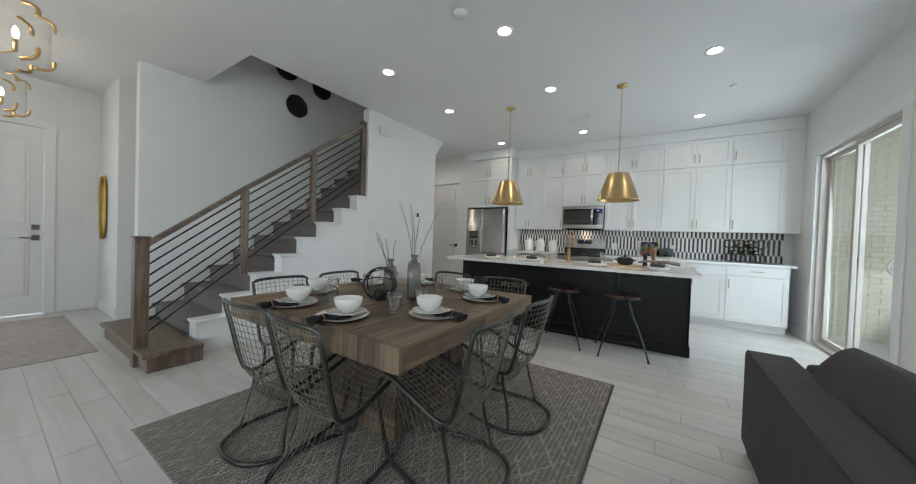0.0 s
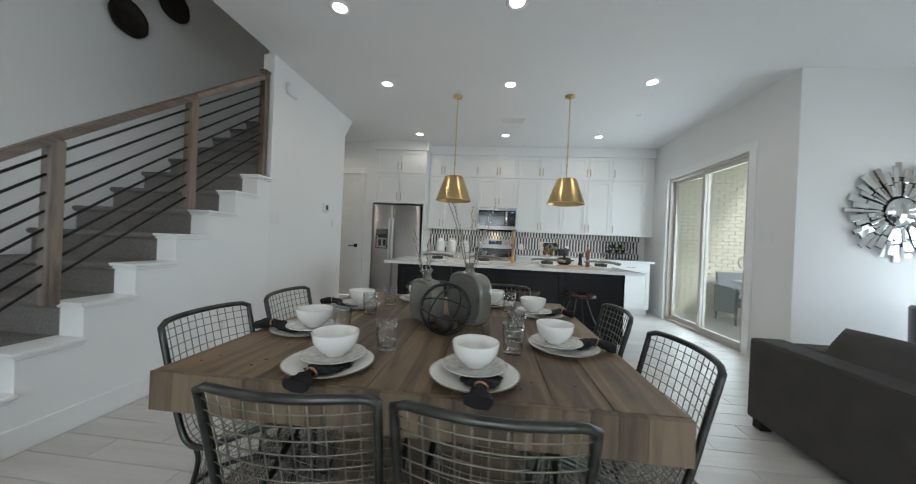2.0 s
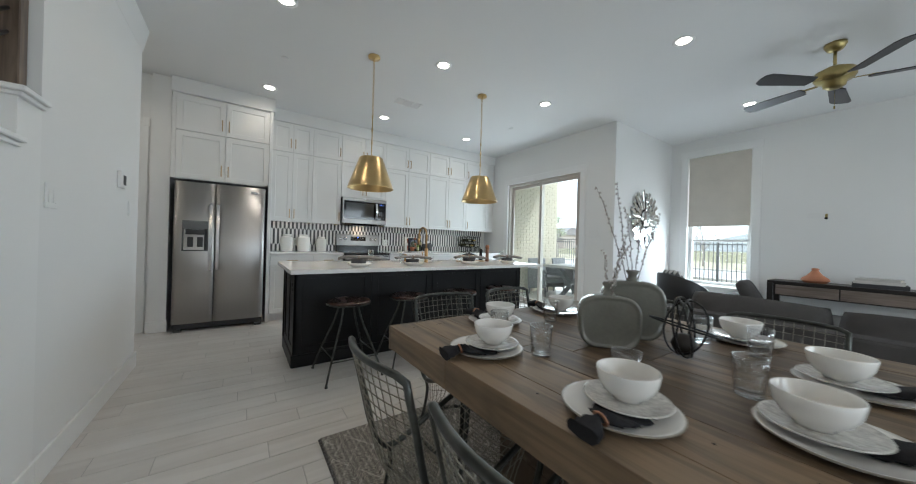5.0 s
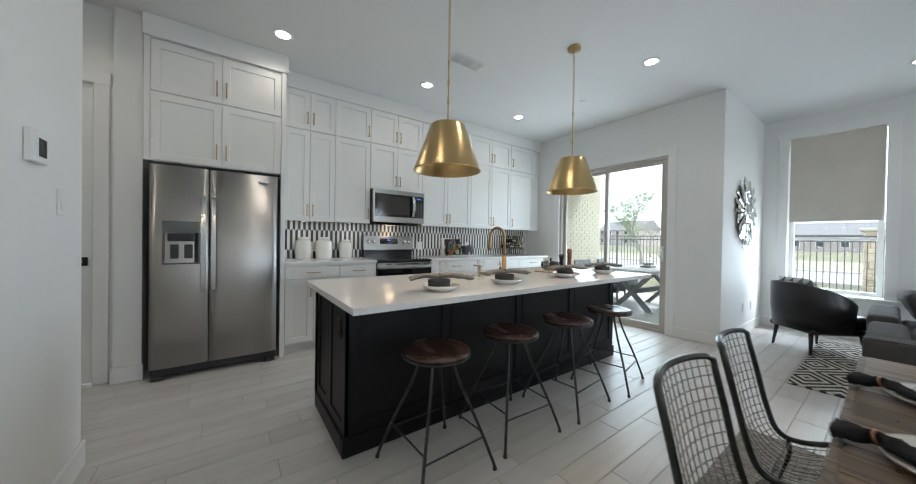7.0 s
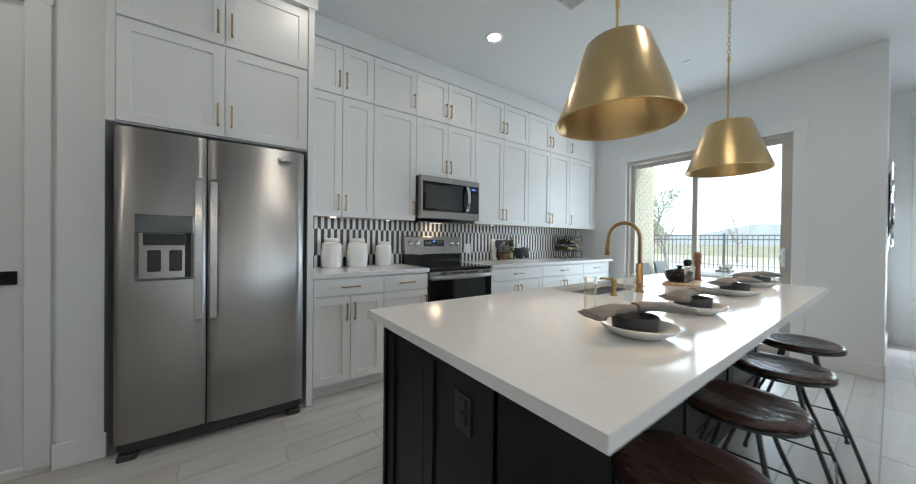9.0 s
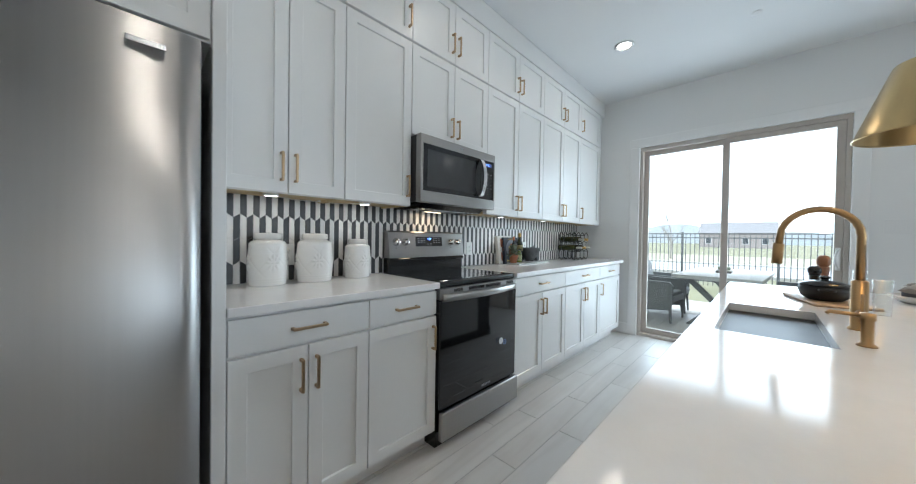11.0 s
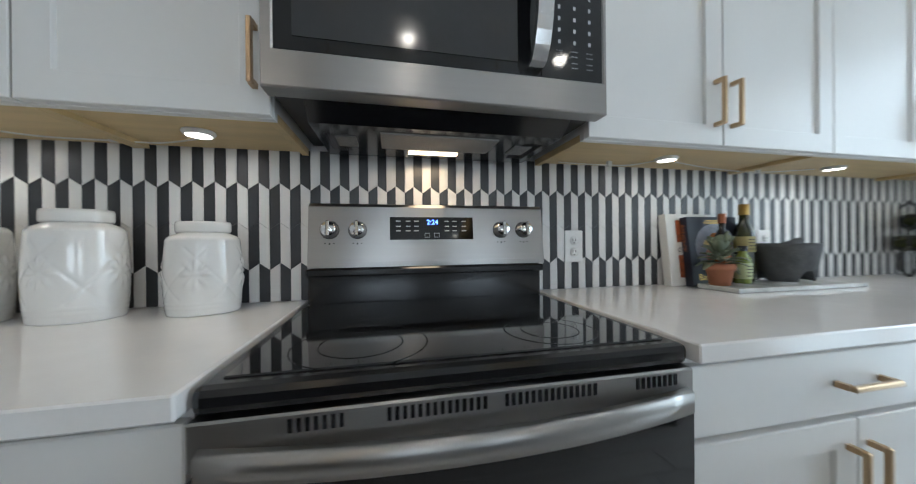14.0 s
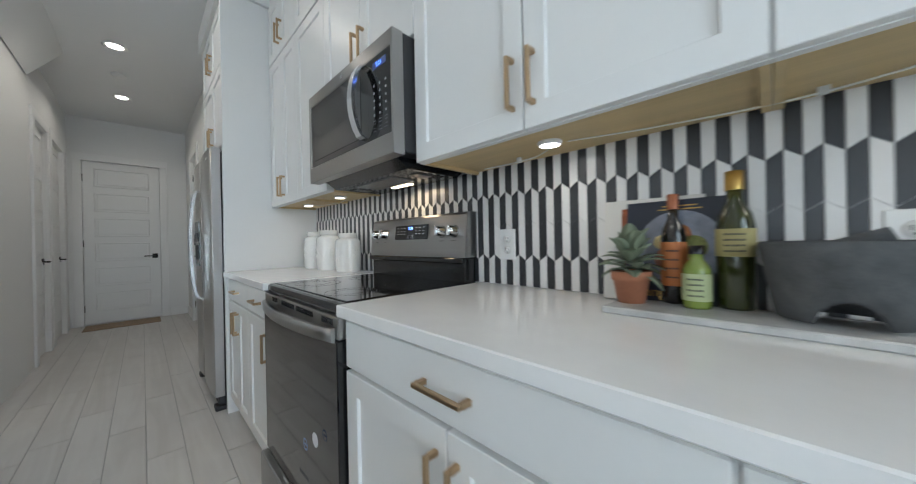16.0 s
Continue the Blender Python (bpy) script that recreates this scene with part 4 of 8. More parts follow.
NEW = [(-3.735, 0.79, 0.0, 1.09), (-3.77, 1.595, 0.715, 1.62), (-3.77, 2.375, 1.33, 2.20), (-3.765, 3.145, 1.742, 2.82)]
for i, (x, y, z0, z1) in enumerate(NEW):
    bm = bmesh.new()
    s = 0.047 if i == 0 else 0.032
    box(bm, x - s, y - s, z0, x + s, y + s, z1, 0.004)
    if i in (0, 3):
        box(bm, x - s - 0.008, y - s - 0.008, z1, x + s + 0.008, y + s + 0.008, z1 + 0.02, 0.006)
    part("newel_post", bm, WALNUT, rail, "square stained oak post")
for (xa, ya, _, za), (xb, yb, _, zb) in zip(NEW, NEW[1:]):
    bm = bmesh.new()
    ya2 = ya + 0.05 if ya < 1 else ya
    zs = za - 0.05 if ya < 1 else za + 0.012
    ze = zb + 0.012 if zb < 2.5 else zb - 0.04
    prism(bm, [(ya2, zs - 0.025), (ya2, zs + 0.03), (yb, ze + 0.03), (yb, ze - 0.025)], 0, -3.80, -3.735)
    bmesh.ops.bevel(bm, geom=list(bm.edges), offset=0.006, segments=2, affect="EDGES")
    part("handrail", bm, OAKX, rail, "stained oak handrail")
    for r in range(8):
        d = 0.085 + r * 0.099
        bm = bmesh.new()
        tube(bm, [(-3.767, ya2, zs - d), (-3.767, yb - 0.03, ze - d - 0.02)], 0.0075, 8)
        part("rod", bm, BLACKMETAL, rail, "thin black metal rod")

# ---- doors ----
def slab_door(name, label, w, h, m, rows, hinge_left=True, lever=BLACKMETAL, dead=False, frame_w=0.09):
    """A panelled door in local x-z, face towards -y, left edge at 0."""
    d = thing(name, label, "door", m, kind="structure")
    bm = bmesh.new()
    box(bm, 0.004, 0.0, 0.01, w - 0.004, 0.035, h - 0.004)
    leaf = part("leaf", bm, TRIM, d)
    for (x0, z0, x1, z1) in rows:
        bm = bmesh.new()
        t = 0.014
        for a, b, e, g in ((x0, z0, x1, z0 + t), (x0, z1 - t, x1, z1), (x0, z0 + t, x0 + t, z1 - t), (x1 - t, z0 + t, x1, z1 - t)):
            box(bm, a, -0.012, b, e, -0.0005, g, 0.004)
        box(bm, x0 + 0.035, -0.009, z0 + 0.035, x1 - 0.035, -0.0005, z1 - 0.035, 0.003)
        part("panel", bm, TRIM, leaf)
    lx = w - 0.065 if hinge_left else 0.065
    s = -1 if hinge_left else 1
    bm = bmesh.new()
    box(bm, lx - 0.033, -0.010, 0.96, lx + 0.033, -0.0005, 1.03, 0.003)
    tube(bm, [(lx, -0.01, 0.995), (lx, -0.05, 0.995), (lx + s * 0.02, -0.055, 0.995), (lx + s * 0.125, -0.055, 0.995)], 0.0085, 8)
    part("lever_handle", bm, lever, leaf, "lever handle on a square plate")
    if dead:
        part("deadbolt", B(lx - 0.033, -0.018, 1.10, lx + 0.033, -0.0005, 1.166, bevel=0.004), lever, leaf)
    bm = bmesh.new()
    f = frame_w
    for a, b, e, g in ((-f, 0, 0, h), (w, 0, w + f, h), (-f - 0.008, h, w + f + 0.008, h + f + 0.01)):
        box(bm, a, -0.045, b, e, -0.025, g, 0.003)
    for a, b, e, g in ((-0.014, 0, 0.0, h), (w, 0, w + 0.014, h), (-0.014, h, w + 0.014, h + 0.014)):
        box(bm, a + (0.0006 if a < 0 else 0), -0.025, b, e, 0.07, g)
    part("casing", bm, TRIM, d, "white painted door casing")
    bm = bmesh.new()
    hx = 0.002 if hinge_left else w - 0.002
    for z in (0.25, 1.2, h - 0.25):
        tube(bm, [(hx, -0.006, z - 0.05), (hx, -0.006, z + 0.05)], 0.006, 8)
        part("hinge", bm, lever, leaf)
        bm = bmesh.new()
    bm.free()
    return d


def five(w, h, n=5):
    g, out = 0.095, []
    ph = (h - 0.2 - 0.1 - g * (n - 1)) / n
    for k in range(n):
        z = 0.2 + k * (ph + g)
        out.append((0.115, z, w - 0.115, z + ph))
    return out


slab_door("door_pantry", "white five-panel pantry door, closed", 0.79, 2.42, pose(-4.755, 6.145, 0), five(0.79, 2.42), True)
slab_door("door_laundry", "white five-panel hall door, closed", 0.77, 2.42, pose(-6.285, 6.145, 0), five(0.77, 2.42), True)
slab_door("door_hall_end", "white panelled door at the hall's end, closed", 0.82, 2.42, pose(-7.125, 4.965, 0, 0, 0, 90), five(0.82, 2.42, 6), True)
slab_door("door_closet", "white hall closet door, closed", 0.59, 2.42, pose(-5.115, 4.805, 0, 0, 0, 180), five(0.59, 2.42), True)
slab_door("door_bath", "white hall door, closed", 0.74, 2.42, pose(-5.965, 4.805, 0, 0, 0, 180), five(0.74, 2.42), True)
NICK = mat("aged_nickel", (0.22, 0.20, 0.18), 0.35, 1.0, vary=0.1, bump=0.02)
fd_rows = [(0.13, 0.25, 0.44, 1.0), (0.54, 0.25, 0.85, 1.0), (0.13, 1.15, 0.44, 2.28), (0.54, 1.15, 0.85, 2.28)]
slab_door("front_door", "white panelled front door with nickel lever, closed", 0.96, 2.42, pose(-6.82, -0.44, 0, 0, 0, 90), fd_rows, True, NICK, True)


def glazed(name, label, axis, p, a0, a1, z0, z1, n, frame, t=0.05, wide=0.05, rail=None):
    """A framed window in a wall: panes side by side (n) and a middle rail; axis 1: in the plane x = p, along y."""
    w = thing(name, label, "window", kind="structure")

    def bx(u0, w0, u1, w1, d0, d1, bev=0.002):
        return B(d0, u0, w0, d1, u1, w1, bevel=bev) if axis == 1 else B(u0, d0, w0, u1, d1, w1, bevel=bev)
    for u0, w0, u1, w1 in ((a0, z0, a0 + wide, z1), (a1 - wide, z0, a1, z1), (a0 + wide, z0, a1 - wide, z0 + wide), (a0 + wide, z1 - wide, a1 - wide, z1)):
        part("window_frame", bx(u0, w0, u1, w1, p, p + t), frame, w)
    if rail:
        part("meeting_rail", bx(a0 + wide, rail - 0.02, a1 - wide, rail + 0.02, p + 0.004, p + t - 0.004), frame, w)
    zs = [(z0 + wide, (rail or z1 - wide) - (0.02 if rail else 0))] + ([(rail + 0.02, z1 - wide)] if rail else [])
    for k in range(n):
        u0, u1 = a0 + wide + (a1 - a0 - 2 * wide) * k / n, a0 + wide + (a1 - a0 - 2 * wide) * (k + 1) / n
        for w0, w1 in zs:
            g = part("pane", bx(u0, w0, u1, w1, p + t / 2 - 0.003, p + t / 2 + 0.003, 0), PANE, w)
            g.visible_shadow = False
    return w


VINYL = mat("white_vinyl", (0.78, 0.78, 0.77), 0.4, vary=0.02, bump=0.01)
glazed("window_living", "white double-hung window, lower sash clear", 1, WX + 0.07, 2.43, 3.26, 0.57, 2.73, 1, VINYL, rail=1.31)
# two unseen windows, added round the south fill lamps
glazed("window_south", "unseen white picture window, assumed in the south wall", 0, -3.13, 0.7, 2.5, 0.5, 2.5, 2, VINYL)
glazed("window_south", "unseen white picture window, assumed in the south wall", 0, -3.13, -2.5, -0.7, 0.5, 2.5, 2, VINYL)
# unseen sidelight, added for the foyer's fill lamp
glazed("window_sidelight", "unseen narrow white sidelight, added beside the front door", 1, -6.90, -1.2, -0.6, 0.3, 2.44, 1, VINYL)
# sliding patio door: fixed pane towards the kitchen wall, sliding leaf in front of it
sd = thing("sliding_door", "tan framed sliding glass patio door, closed", "door", kind="structure")
for a in ((SW + 0.02, 4.121, 0.0, SW + 0.14, 5.819, 0.035), (SW + 0.02, 4.121, 2.335, SW + 0.14, 5.819, 2.379), (SW + 0.02, 4.121, 0.035, SW + 0.14, 4.155, 2.335), (SW + 0.02, 5.785, 0.035, SW + 0.14, 5.819, 2.335)):
    part("outer_frame", B(*a, bevel=0.002), FRAMETAN, sd)
for y0, y1, x in ((4.155, 5.01, SW + 0.035), (4.965, 5.785, SW + 0.085)):
    for b in ((y0, 0.036, y0 + 0.055, 2.334), (y1 - 0.055, 0.036, y1, 2.334), (y0 + 0.055, 0.036, y1 - 0.055, 0.10), (y0 + 0.055, 2.28, y1 - 0.055, 2.334)):
        f = part("sash", B(x, b[0], b[1], x + 0.035, b[2], b[3], bevel=0.002), FRAMETAN, sd)
    g = part("pane", B(x + 0.014, y0 + 0.055, 0.10, x + 0.02, y1 - 0.055, 2.28), PANE, sd)
    g.visible_shadow = False
bm = bmesh.new()
box(bm, SW + 0.026, 4.168, 0.96, SW + 0.0355, 4.20, 1.17, 0.003)
tube(bm, [(SW + 0.03, 4.184, 0.985)] + [(SW + 0.03 - 0.045 * math.sin(math.pi * i / 10) ** 0.6, 4.184 + 0.025 * math.sin(math.pi * i / 10), 0.985 + 0.16 * i / 10) for i in range(1, 10)] + [(SW + 0.03, 4.184, 1.145)], 0.008, 8)
part("latch_handle", bm, VINYL, sd, "pale curved pull handle")
part("latch", B(SW + 0.072, 4.985, 1.04, SW + 0.0845, 5.0, 1.12, bevel=0.002), BLACKPL, sd, "small black latch")
bm = bmesh.new()
for a, b, e, g in ((4.02, 0, 4.12, 2.38), (5.82, 0, 5.92, 2.38), (4.01, 2.38, 5.93, 2.485)):
    box(bm, SW - 0.018, a, b, SW - 0.0005, e, g, 0.003)
struct("trim_slider", bm, TRIM, "white painted casing round the patio door", "trim")
bm = bmesh.new()
for a, b, e, g in ((2.32, 0.55, 2.42, 2.74), (3.27, 0.55, 3.37, 2.74), (2.30, 2.74, 3.39, 2.85), (2.30, 0.42, 3.39, 0.525)):
    box(bm, WX - 0.018, a, b, WX - 0.0005, e, g, 0.003)
box(bm, WX - 0.055, 2.29, 0.525, WX + 0.07, 3.40, 0.555, 0.004)
struct("window_sill", bm, TRIM, "white painted window casing and sill", "trim")
bl = thing("roman_blind", "taupe fabric roman blind, half lowered", "blind")
bm = bmesh.new()
box(bm, WX + 0.004, 2.44, 1.60, WX + 0.016, 3.255, 2.73, 0.003)
part("fabric", bm, SHADEFAB, bl)
for z, d in ((1.565, 0.012), (1.58, 0.007), (1.60, 0.002)):
    part("fold", B(WX + 0.002 - d, 2.44, z - 0.02, WX + 0.02, 3.255, z + 0.022, bevel=0.006, seg=2), SHADEFAB, bl)

# baseboards
BBS = [(SW - 0.014, MW + 0.0, SW - 0.0005, 4.02), (SW - 0.014, 5.92, SW - 0.0005, BW - 0.002), (SW - 0.014, MW - 0.014, WX - 0.015, MW - 0.0005), (WX - 0.014, -2.98, WX - 0.0005, MW - 0.015),
       (-6.7995, 0.63, -6.786, 0.985), (-6.7995, -2.98, -6.786, -1.2), (-6.79, 0.986, -5.762, 0.9995), (-5.7495, 1.0, -5.736, 2.9), (-5.09, 1.006, -4.936, 1.0195), (-7.0995, 4.84, -7.086, 4.86), (-7.0995, 5.89, -7.086, 6.11),
       (-5.41, 6.106, -4.86, 6.1195), (-7.08, 6.106, -6.39, 6.1195), (-3.853, 6.026, -3.658, 6.0395), (-3.854, 6.04, -3.8405, 6.105), (-6.8, -2.9995, 3.48, -2.986)]
for a in BBS:
    struct("baseboard", B(a[0], a[1], 0, a[2], a[3], 0.135, bevel=0.004), TRIM, "white painted baseboard", "baseboard")

# ---- dining table, rug ----
TXC, TYC, HALF = -1.602, 1.68, 0.755
tb = thing("dining_table", "square reclaimed pine dining table on a block pedestal", "table")
edges = [-0.745, -0.61, -0.43, -0.27, -0.10, 0.08, 0.22, 0.41, 0.56, 0.745]
for a, b in zip(edges, edges[1:]):
    cut = random.uniform(-0.35, 0.35)
    for y0, y1 in ((-HALF + 0.02, cut), (cut, HALF - 0.02)):
        part("plank", B(TXC + a + 0.0008, TYC + y0 + 0.0008, 0.640, TXC + b - 0.0008, TYC + y1 - 0.0008, 0.75 - random.uniform(0, 0.0012), bevel=0.0015), PLANK, tb)
for yy in (-HALF, HALF - 0.02):
    x = -0.745
    while x < 0.74:
        w = min(random.choice((0.05, 0.07, 0.09, 0.11)), 0.745 - x)
        part("edge_block", B(TXC + x + 0.0004, TYC + yy, 0.636, TXC + x + w - 0.0004, TYC + yy + 0.02, 0.7485, bevel=0.001), PLANKZ, tb)
        x += w
bm = bmesh.new()
for k in range(46):
    hx, hy = random.choice((-0.66, -0.5, -0.3, -0.15, 0.02, 0.18, 0.35, 0.52, 0.68)) + random.uniform(-0.03, 0.03), random.choice((-0.66, -0.61, 0.66, 0.6, random.uniform(-0.6, 0.6)))
    lathe(bm, [(0, 0.0006), (0.0035, 0.0006), (0.0035, 0), (0, 0)], 8, (TXC + hx, TYC + hy, 0.7497))
part("nail_hole", bm, mat("nail_hole_dark", (0.02, 0.014, 0.01), 0.9), tb)
for k in range(5):
    part("pedestal_board", B(TXC - 0.36, TYC - 0.36, 0.012 + k * 0.1255, TXC + 0.36, TYC + 0.36, 0.012 + k * 0.1255 + 0.124, bevel=0.002), grained("pedestal_pine", (0.07, 0.047, 0.029), (0.19, 0.132, 0.082), 0.55, 0, 2.0, obj=0.5), tb)

def herring(name, dark, light):
    m = mat(name, light, 0.95, vary=0.1, scale=40, fine=300, bump=0.7, dist=0.004)
    n, l = m.node_tree.nodes, m.node_tree.links
    tc = n.new("ShaderNodeTexCoord")
    sp = n.new("ShaderNodeSeparateXYZ")
    l.new(tc.outputs["Object"], sp.inputs[0])

    def mth(op, a, b=None, c=None):
        q = n.new("ShaderNodeMath")
        q.operation = op
        for i, v in enumerate((a, b, c)):
            if v is None:
                continue
            if isinstance(v, (int, float)):
                q.inputs[i].default_value = v
            else:
                l.new(v, q.inputs[i])
        return q.outputs[0]
    nz, n2 = n.new("ShaderNodeTexNoise"), n.new("ShaderNodeTexNoise")
    nz.inputs["Scale"].default_value, n2.inputs["Scale"].default_value = 110, 16
    l.new(tc.outputs["Object"], nz.inputs["Vector"]), l.new(tc.outputs["Object"], n2.inputs["Vector"])
    wob = mth("MULTIPLY_ADD", n2.outputs[0], 0.05, sp.outputs[1])
    zx, zy = mth("PINGPONG", sp.outputs[0], 0.055), mth("PINGPONG", wob, 0.085)
    # short stitches that lean both ways inside a lattice of pale diamonds
    lean = mth("ADD", wob, mth("MULTIPLY", zx, 0.9))
    stitch = mth("SINE", mth("MULTIPLY", lean, 470))
    dash = mth("SINE", mth("MULTIPLY", sp.outputs[0], 230))
    d1 = mth("ABSOLUTE", mth("SUBTRACT", mth("MULTIPLY", zy, 0.65), zx))
    lattice = mth("SUBTRACT", 1.0, mth("MINIMUM", mth("MULTIPLY", d1, 110), 1.0))
    f = mth("MULTIPLY_ADD", stitch, 0.34, mth("MULTIPLY_ADD", dash, 0.14, mth("MULTIPLY_ADD", nz.outputs[0], 1.5, -0.42)))
    f = mth("MULTIPLY_ADD", lattice, mth("MULTIPLY_ADD", n2.outputs[0], 2.2, -0.75), f)
    mx = n.new("ShaderNodeMix")
    mx.data_type = "RGBA"
    mx.inputs[6].default_value, mx.inputs[7].default_value = (*dark, 1), (*light, 1)
    l.new(f, mx.inputs[0])
    b = n["Principled BSDF"]
    for k in list(b.inputs["Base Color"].links):
        l.remove(k)
    l.new(mx.outputs[2], b.inputs["Base Color"])
    return m


rug = thing("dining_rug", "taupe and cream woven diamond rug with fringe", "rug")
RX0, RX1, RY0, RY1 = -2.55, -0.30, 0.515, 2.92
bm = bmesh.new()
box(bm, RX0, RY0, 0.0005, RX1, RY1, 0.011, 0.004)
part("weave", bm, herring("woven_wool", (0.085, 0.075, 0.066), (0.47, 0.43, 0.38)), rug)
FRINGE = mat("fringe_wool", (0.10, 0.09, 0.085), 0.95, vary=0.5, island=0.9, bump=0.2)
for x, s in ((RX0, -1), (RX1, 1)):
    bm = bmesh.new()
    y = RY0
    while y < RY1:
        tube(bm, [(x - s * 0.004, y, 0.008), (x + s * 0.012, y + random.uniform(-0.003, 0.003), 0.004)], 0.0035, 4)
        y += 0.014
    tagged(part("fringe", bm, FRINGE, rug), kind="stuff")

# ---- wire dining chairs ----
def spline(pts, n=6):
    pts = [Vector(p) for p in pts]
    out = []
    for i in range(len(pts) - 1):
        p0, p1, p2, p3 = pts[max(i - 1, 0)], pts[i], pts[i + 1], pts[min(i + 2, len(pts) - 1)]
        for k in range(n):
            t = k / n
            out.append(0.5 * ((2 * p1) + (p2 - p0) * t + (2 * p0 - 5 * p1 + 4 * p2 - p3) * t * t + (3 * p1 - p0 - 3 * p2 + p3) * t ** 3))
    out.append(pts[-1])
    return out


def wire_chair(m):
    c = thing("dining_chair", "gunmetal tube dining chair with wire mesh seat", "chair", m, "chairs round the dining table")
    W = 0.205

    def prof(u):
        """Side profile of the shell: u 0 front edge of the seat, 1 top of the back."""
        P = [(0.245, 0.45), (0.19, 0.47), (0.05, 0.415), (-0.10, 0.35), (-0.18, 0.36), (-0.222, 0.46), (-0.262, 0.63), (-0.30, 0.785)]
        s = spline([(0, a, b) for a, b in P], 8)
        f = u * (len(s) - 1)
        i = min(int(f), len(s) - 2)
        return s[i].lerp(s[i + 1], f - i)

    def shell(v, u):
        p = prof(u)
        w = W * (1.0 + 0.06 * max(0, (u - 0.55)) * 2)
        bow = (1 - v * v)
        seatness = 1 - min(1, max(0, (u - 0.45) * 5))
        return Vector((v * w, p.y - 0.045 * bow * (1 - seatness), p.z - 0.035 * bow * seatness))
    side = [shell(1, u / 40) for u in range(1, 39)]
    # back and seat rail in one bent tube
    left = [Vector((-p.x, p.y, p.z)) for p in side]
    crown = []
    for i in range(15):
        v = -0.86 + 1.72 * i / 14
        q = shell(v, 1.0)
        crown.append(Vector((q.x, q.y, 0.80 - 0.008 * abs(v) ** 4)))
    loop = left + [Vector((-W * 1.052, -0.298, 0.782))] + crown + [Vector((W * 1.052, -0.298, 0.782))] + side[::-1]
    legs = []
    for s in (-1, 1):
        legs.append(spline([(s * W, 0.247, 0.425), (s * (W + 0.01), 0.262, 0.38), (s * (W - 0.005), 0.235, 0.22), (s * (W - 0.02), 0.20, 0.06), (s * (W - 0.03), 0.17, 0.0135)], 6))
    bm = bmesh.new()
    full = legs[0][::-1] + loop + legs[1]
    tube(bm, full, 0.0115, 8)
    part("frame_tube", bm, IRON, c, "bent gunmetal tube frame")
    bm = bmesh.new()
    hoop = [legs[1][-1]] + spline([(W - 0.03, 0.17, 0.0135), (W + 0.02, -0.02, 0.0135), (W + 0.02, -0.20, 0.0135), (0.14, -0.33, 0.0135), (0, -0.365, 0.0135), (-0.14, -0.33, 0.0135), (-W - 0.02, -0.20, 0.0135), (-W - 0.02, -0.02, 0.0135), (-W + 0.03, 0.17, 0.0135)], 6)
    tube(bm, hoop, 0.0115, 8)
    part("floor_hoop", bm, IRON, c)
    for s in (-1, 1):
        bm = bmesh.new()
        tube(bm, spline([(s * W, -0.15, 0.352), (s * (W - 0.012), -0.145, 0.28), (s * (W - 0.01), -0.18, 0.14), (s * (W + 0.018), -0.205, 0.014)], 5), 0.009, 7)
        part("rear_leg", bm, IRON, c)
    bm = bmesh.new()
    nu = 30
    for i in range(1, 12):
        v = -1 + 2 * i / 12
        tube(bm, [shell(v, u / nu) for u in range(nu + 1)], 0.0019, 4)
    for u in range(1, 33):
        tube(bm, [shell(-1 + 2 * i / 10, u / 33) for i in range(11)], 0.0019, 4)
    part("wire_mesh", bm, WIRE, c, "square pewter wire mesh seat and back")
    # flared wire skirt from the seat down to the hoop
    seat_rim = [shell(-1, 0.12 + 0.36 * i / 8) for i in range(9)] + [shell(-1 + 2 * i / 12, 0.5) for i in range(1, 12)] + [shell(1, 0.48 - 0.36 * i / 8) for i in range(9)]
    hp = hoop[::-1]
    rib = []
    for i, p in enumerate(seat_rim):
        q = hp[min(len(hp) - 1, round(2 + (len(hp) - 5) * i / (len(seat_rim) - 1)))]
        mid = p.lerp(q, 0.5)
        mid.x *= 0.86
        mid.y = mid.y * 0.86
        line = spline([p, mid, q], 5)
        rib.append(line)
        bm = bmesh.new()
        tube(bm, line, 0.0014, 4)
        part("skirt_wire", bm, WIRE, c)
    for k in (2, 4, 6, 8):
        bm = bmesh.new()
        tube(bm, [r[k] for r in rib], 0.0014, 4)
        part("skirt_hoop", bm, WIRE, c)
    return c


ch0 = wire_chair(pose(-1.84, 1.08, 0.0115, 0, 0, 2))
for x, y, a in ((-1.345, 1.07, -3), (-1.84, 2.45, 178), (-1.24, 2.46, 182), (-2.29, 1.38, -90), (-2.30, 1.95, -88), (-0.95, 1.36, 91), (-0.94, 2.01, 88)):
    copy_thing(ch0, pose(x, y, 0.0115, 0, 0, a))

# ---- place settings ----
GLAZEP = mat("patterned_plate_glaze", (0.60, 0.58, 0.54), 0.16, vary=0.32, scale=70, fine=160, bump=0.0, coat=0.5)
ROSE = mat("copper_napkin_ring", (0.45, 0.22, 0.13), 0.35, 0.7, vary=0.15)
SETS = [(-1.875, 1.07, 0), (-1.41, 1.075, 0), (-1.84, 2.235, 180), (-1.34, 2.235, 180), (-2.155, 1.40, -90), (-2.16, 1.92, -90), (-1.065, 1.42, 90), (-1.075, 2.00, 90)]


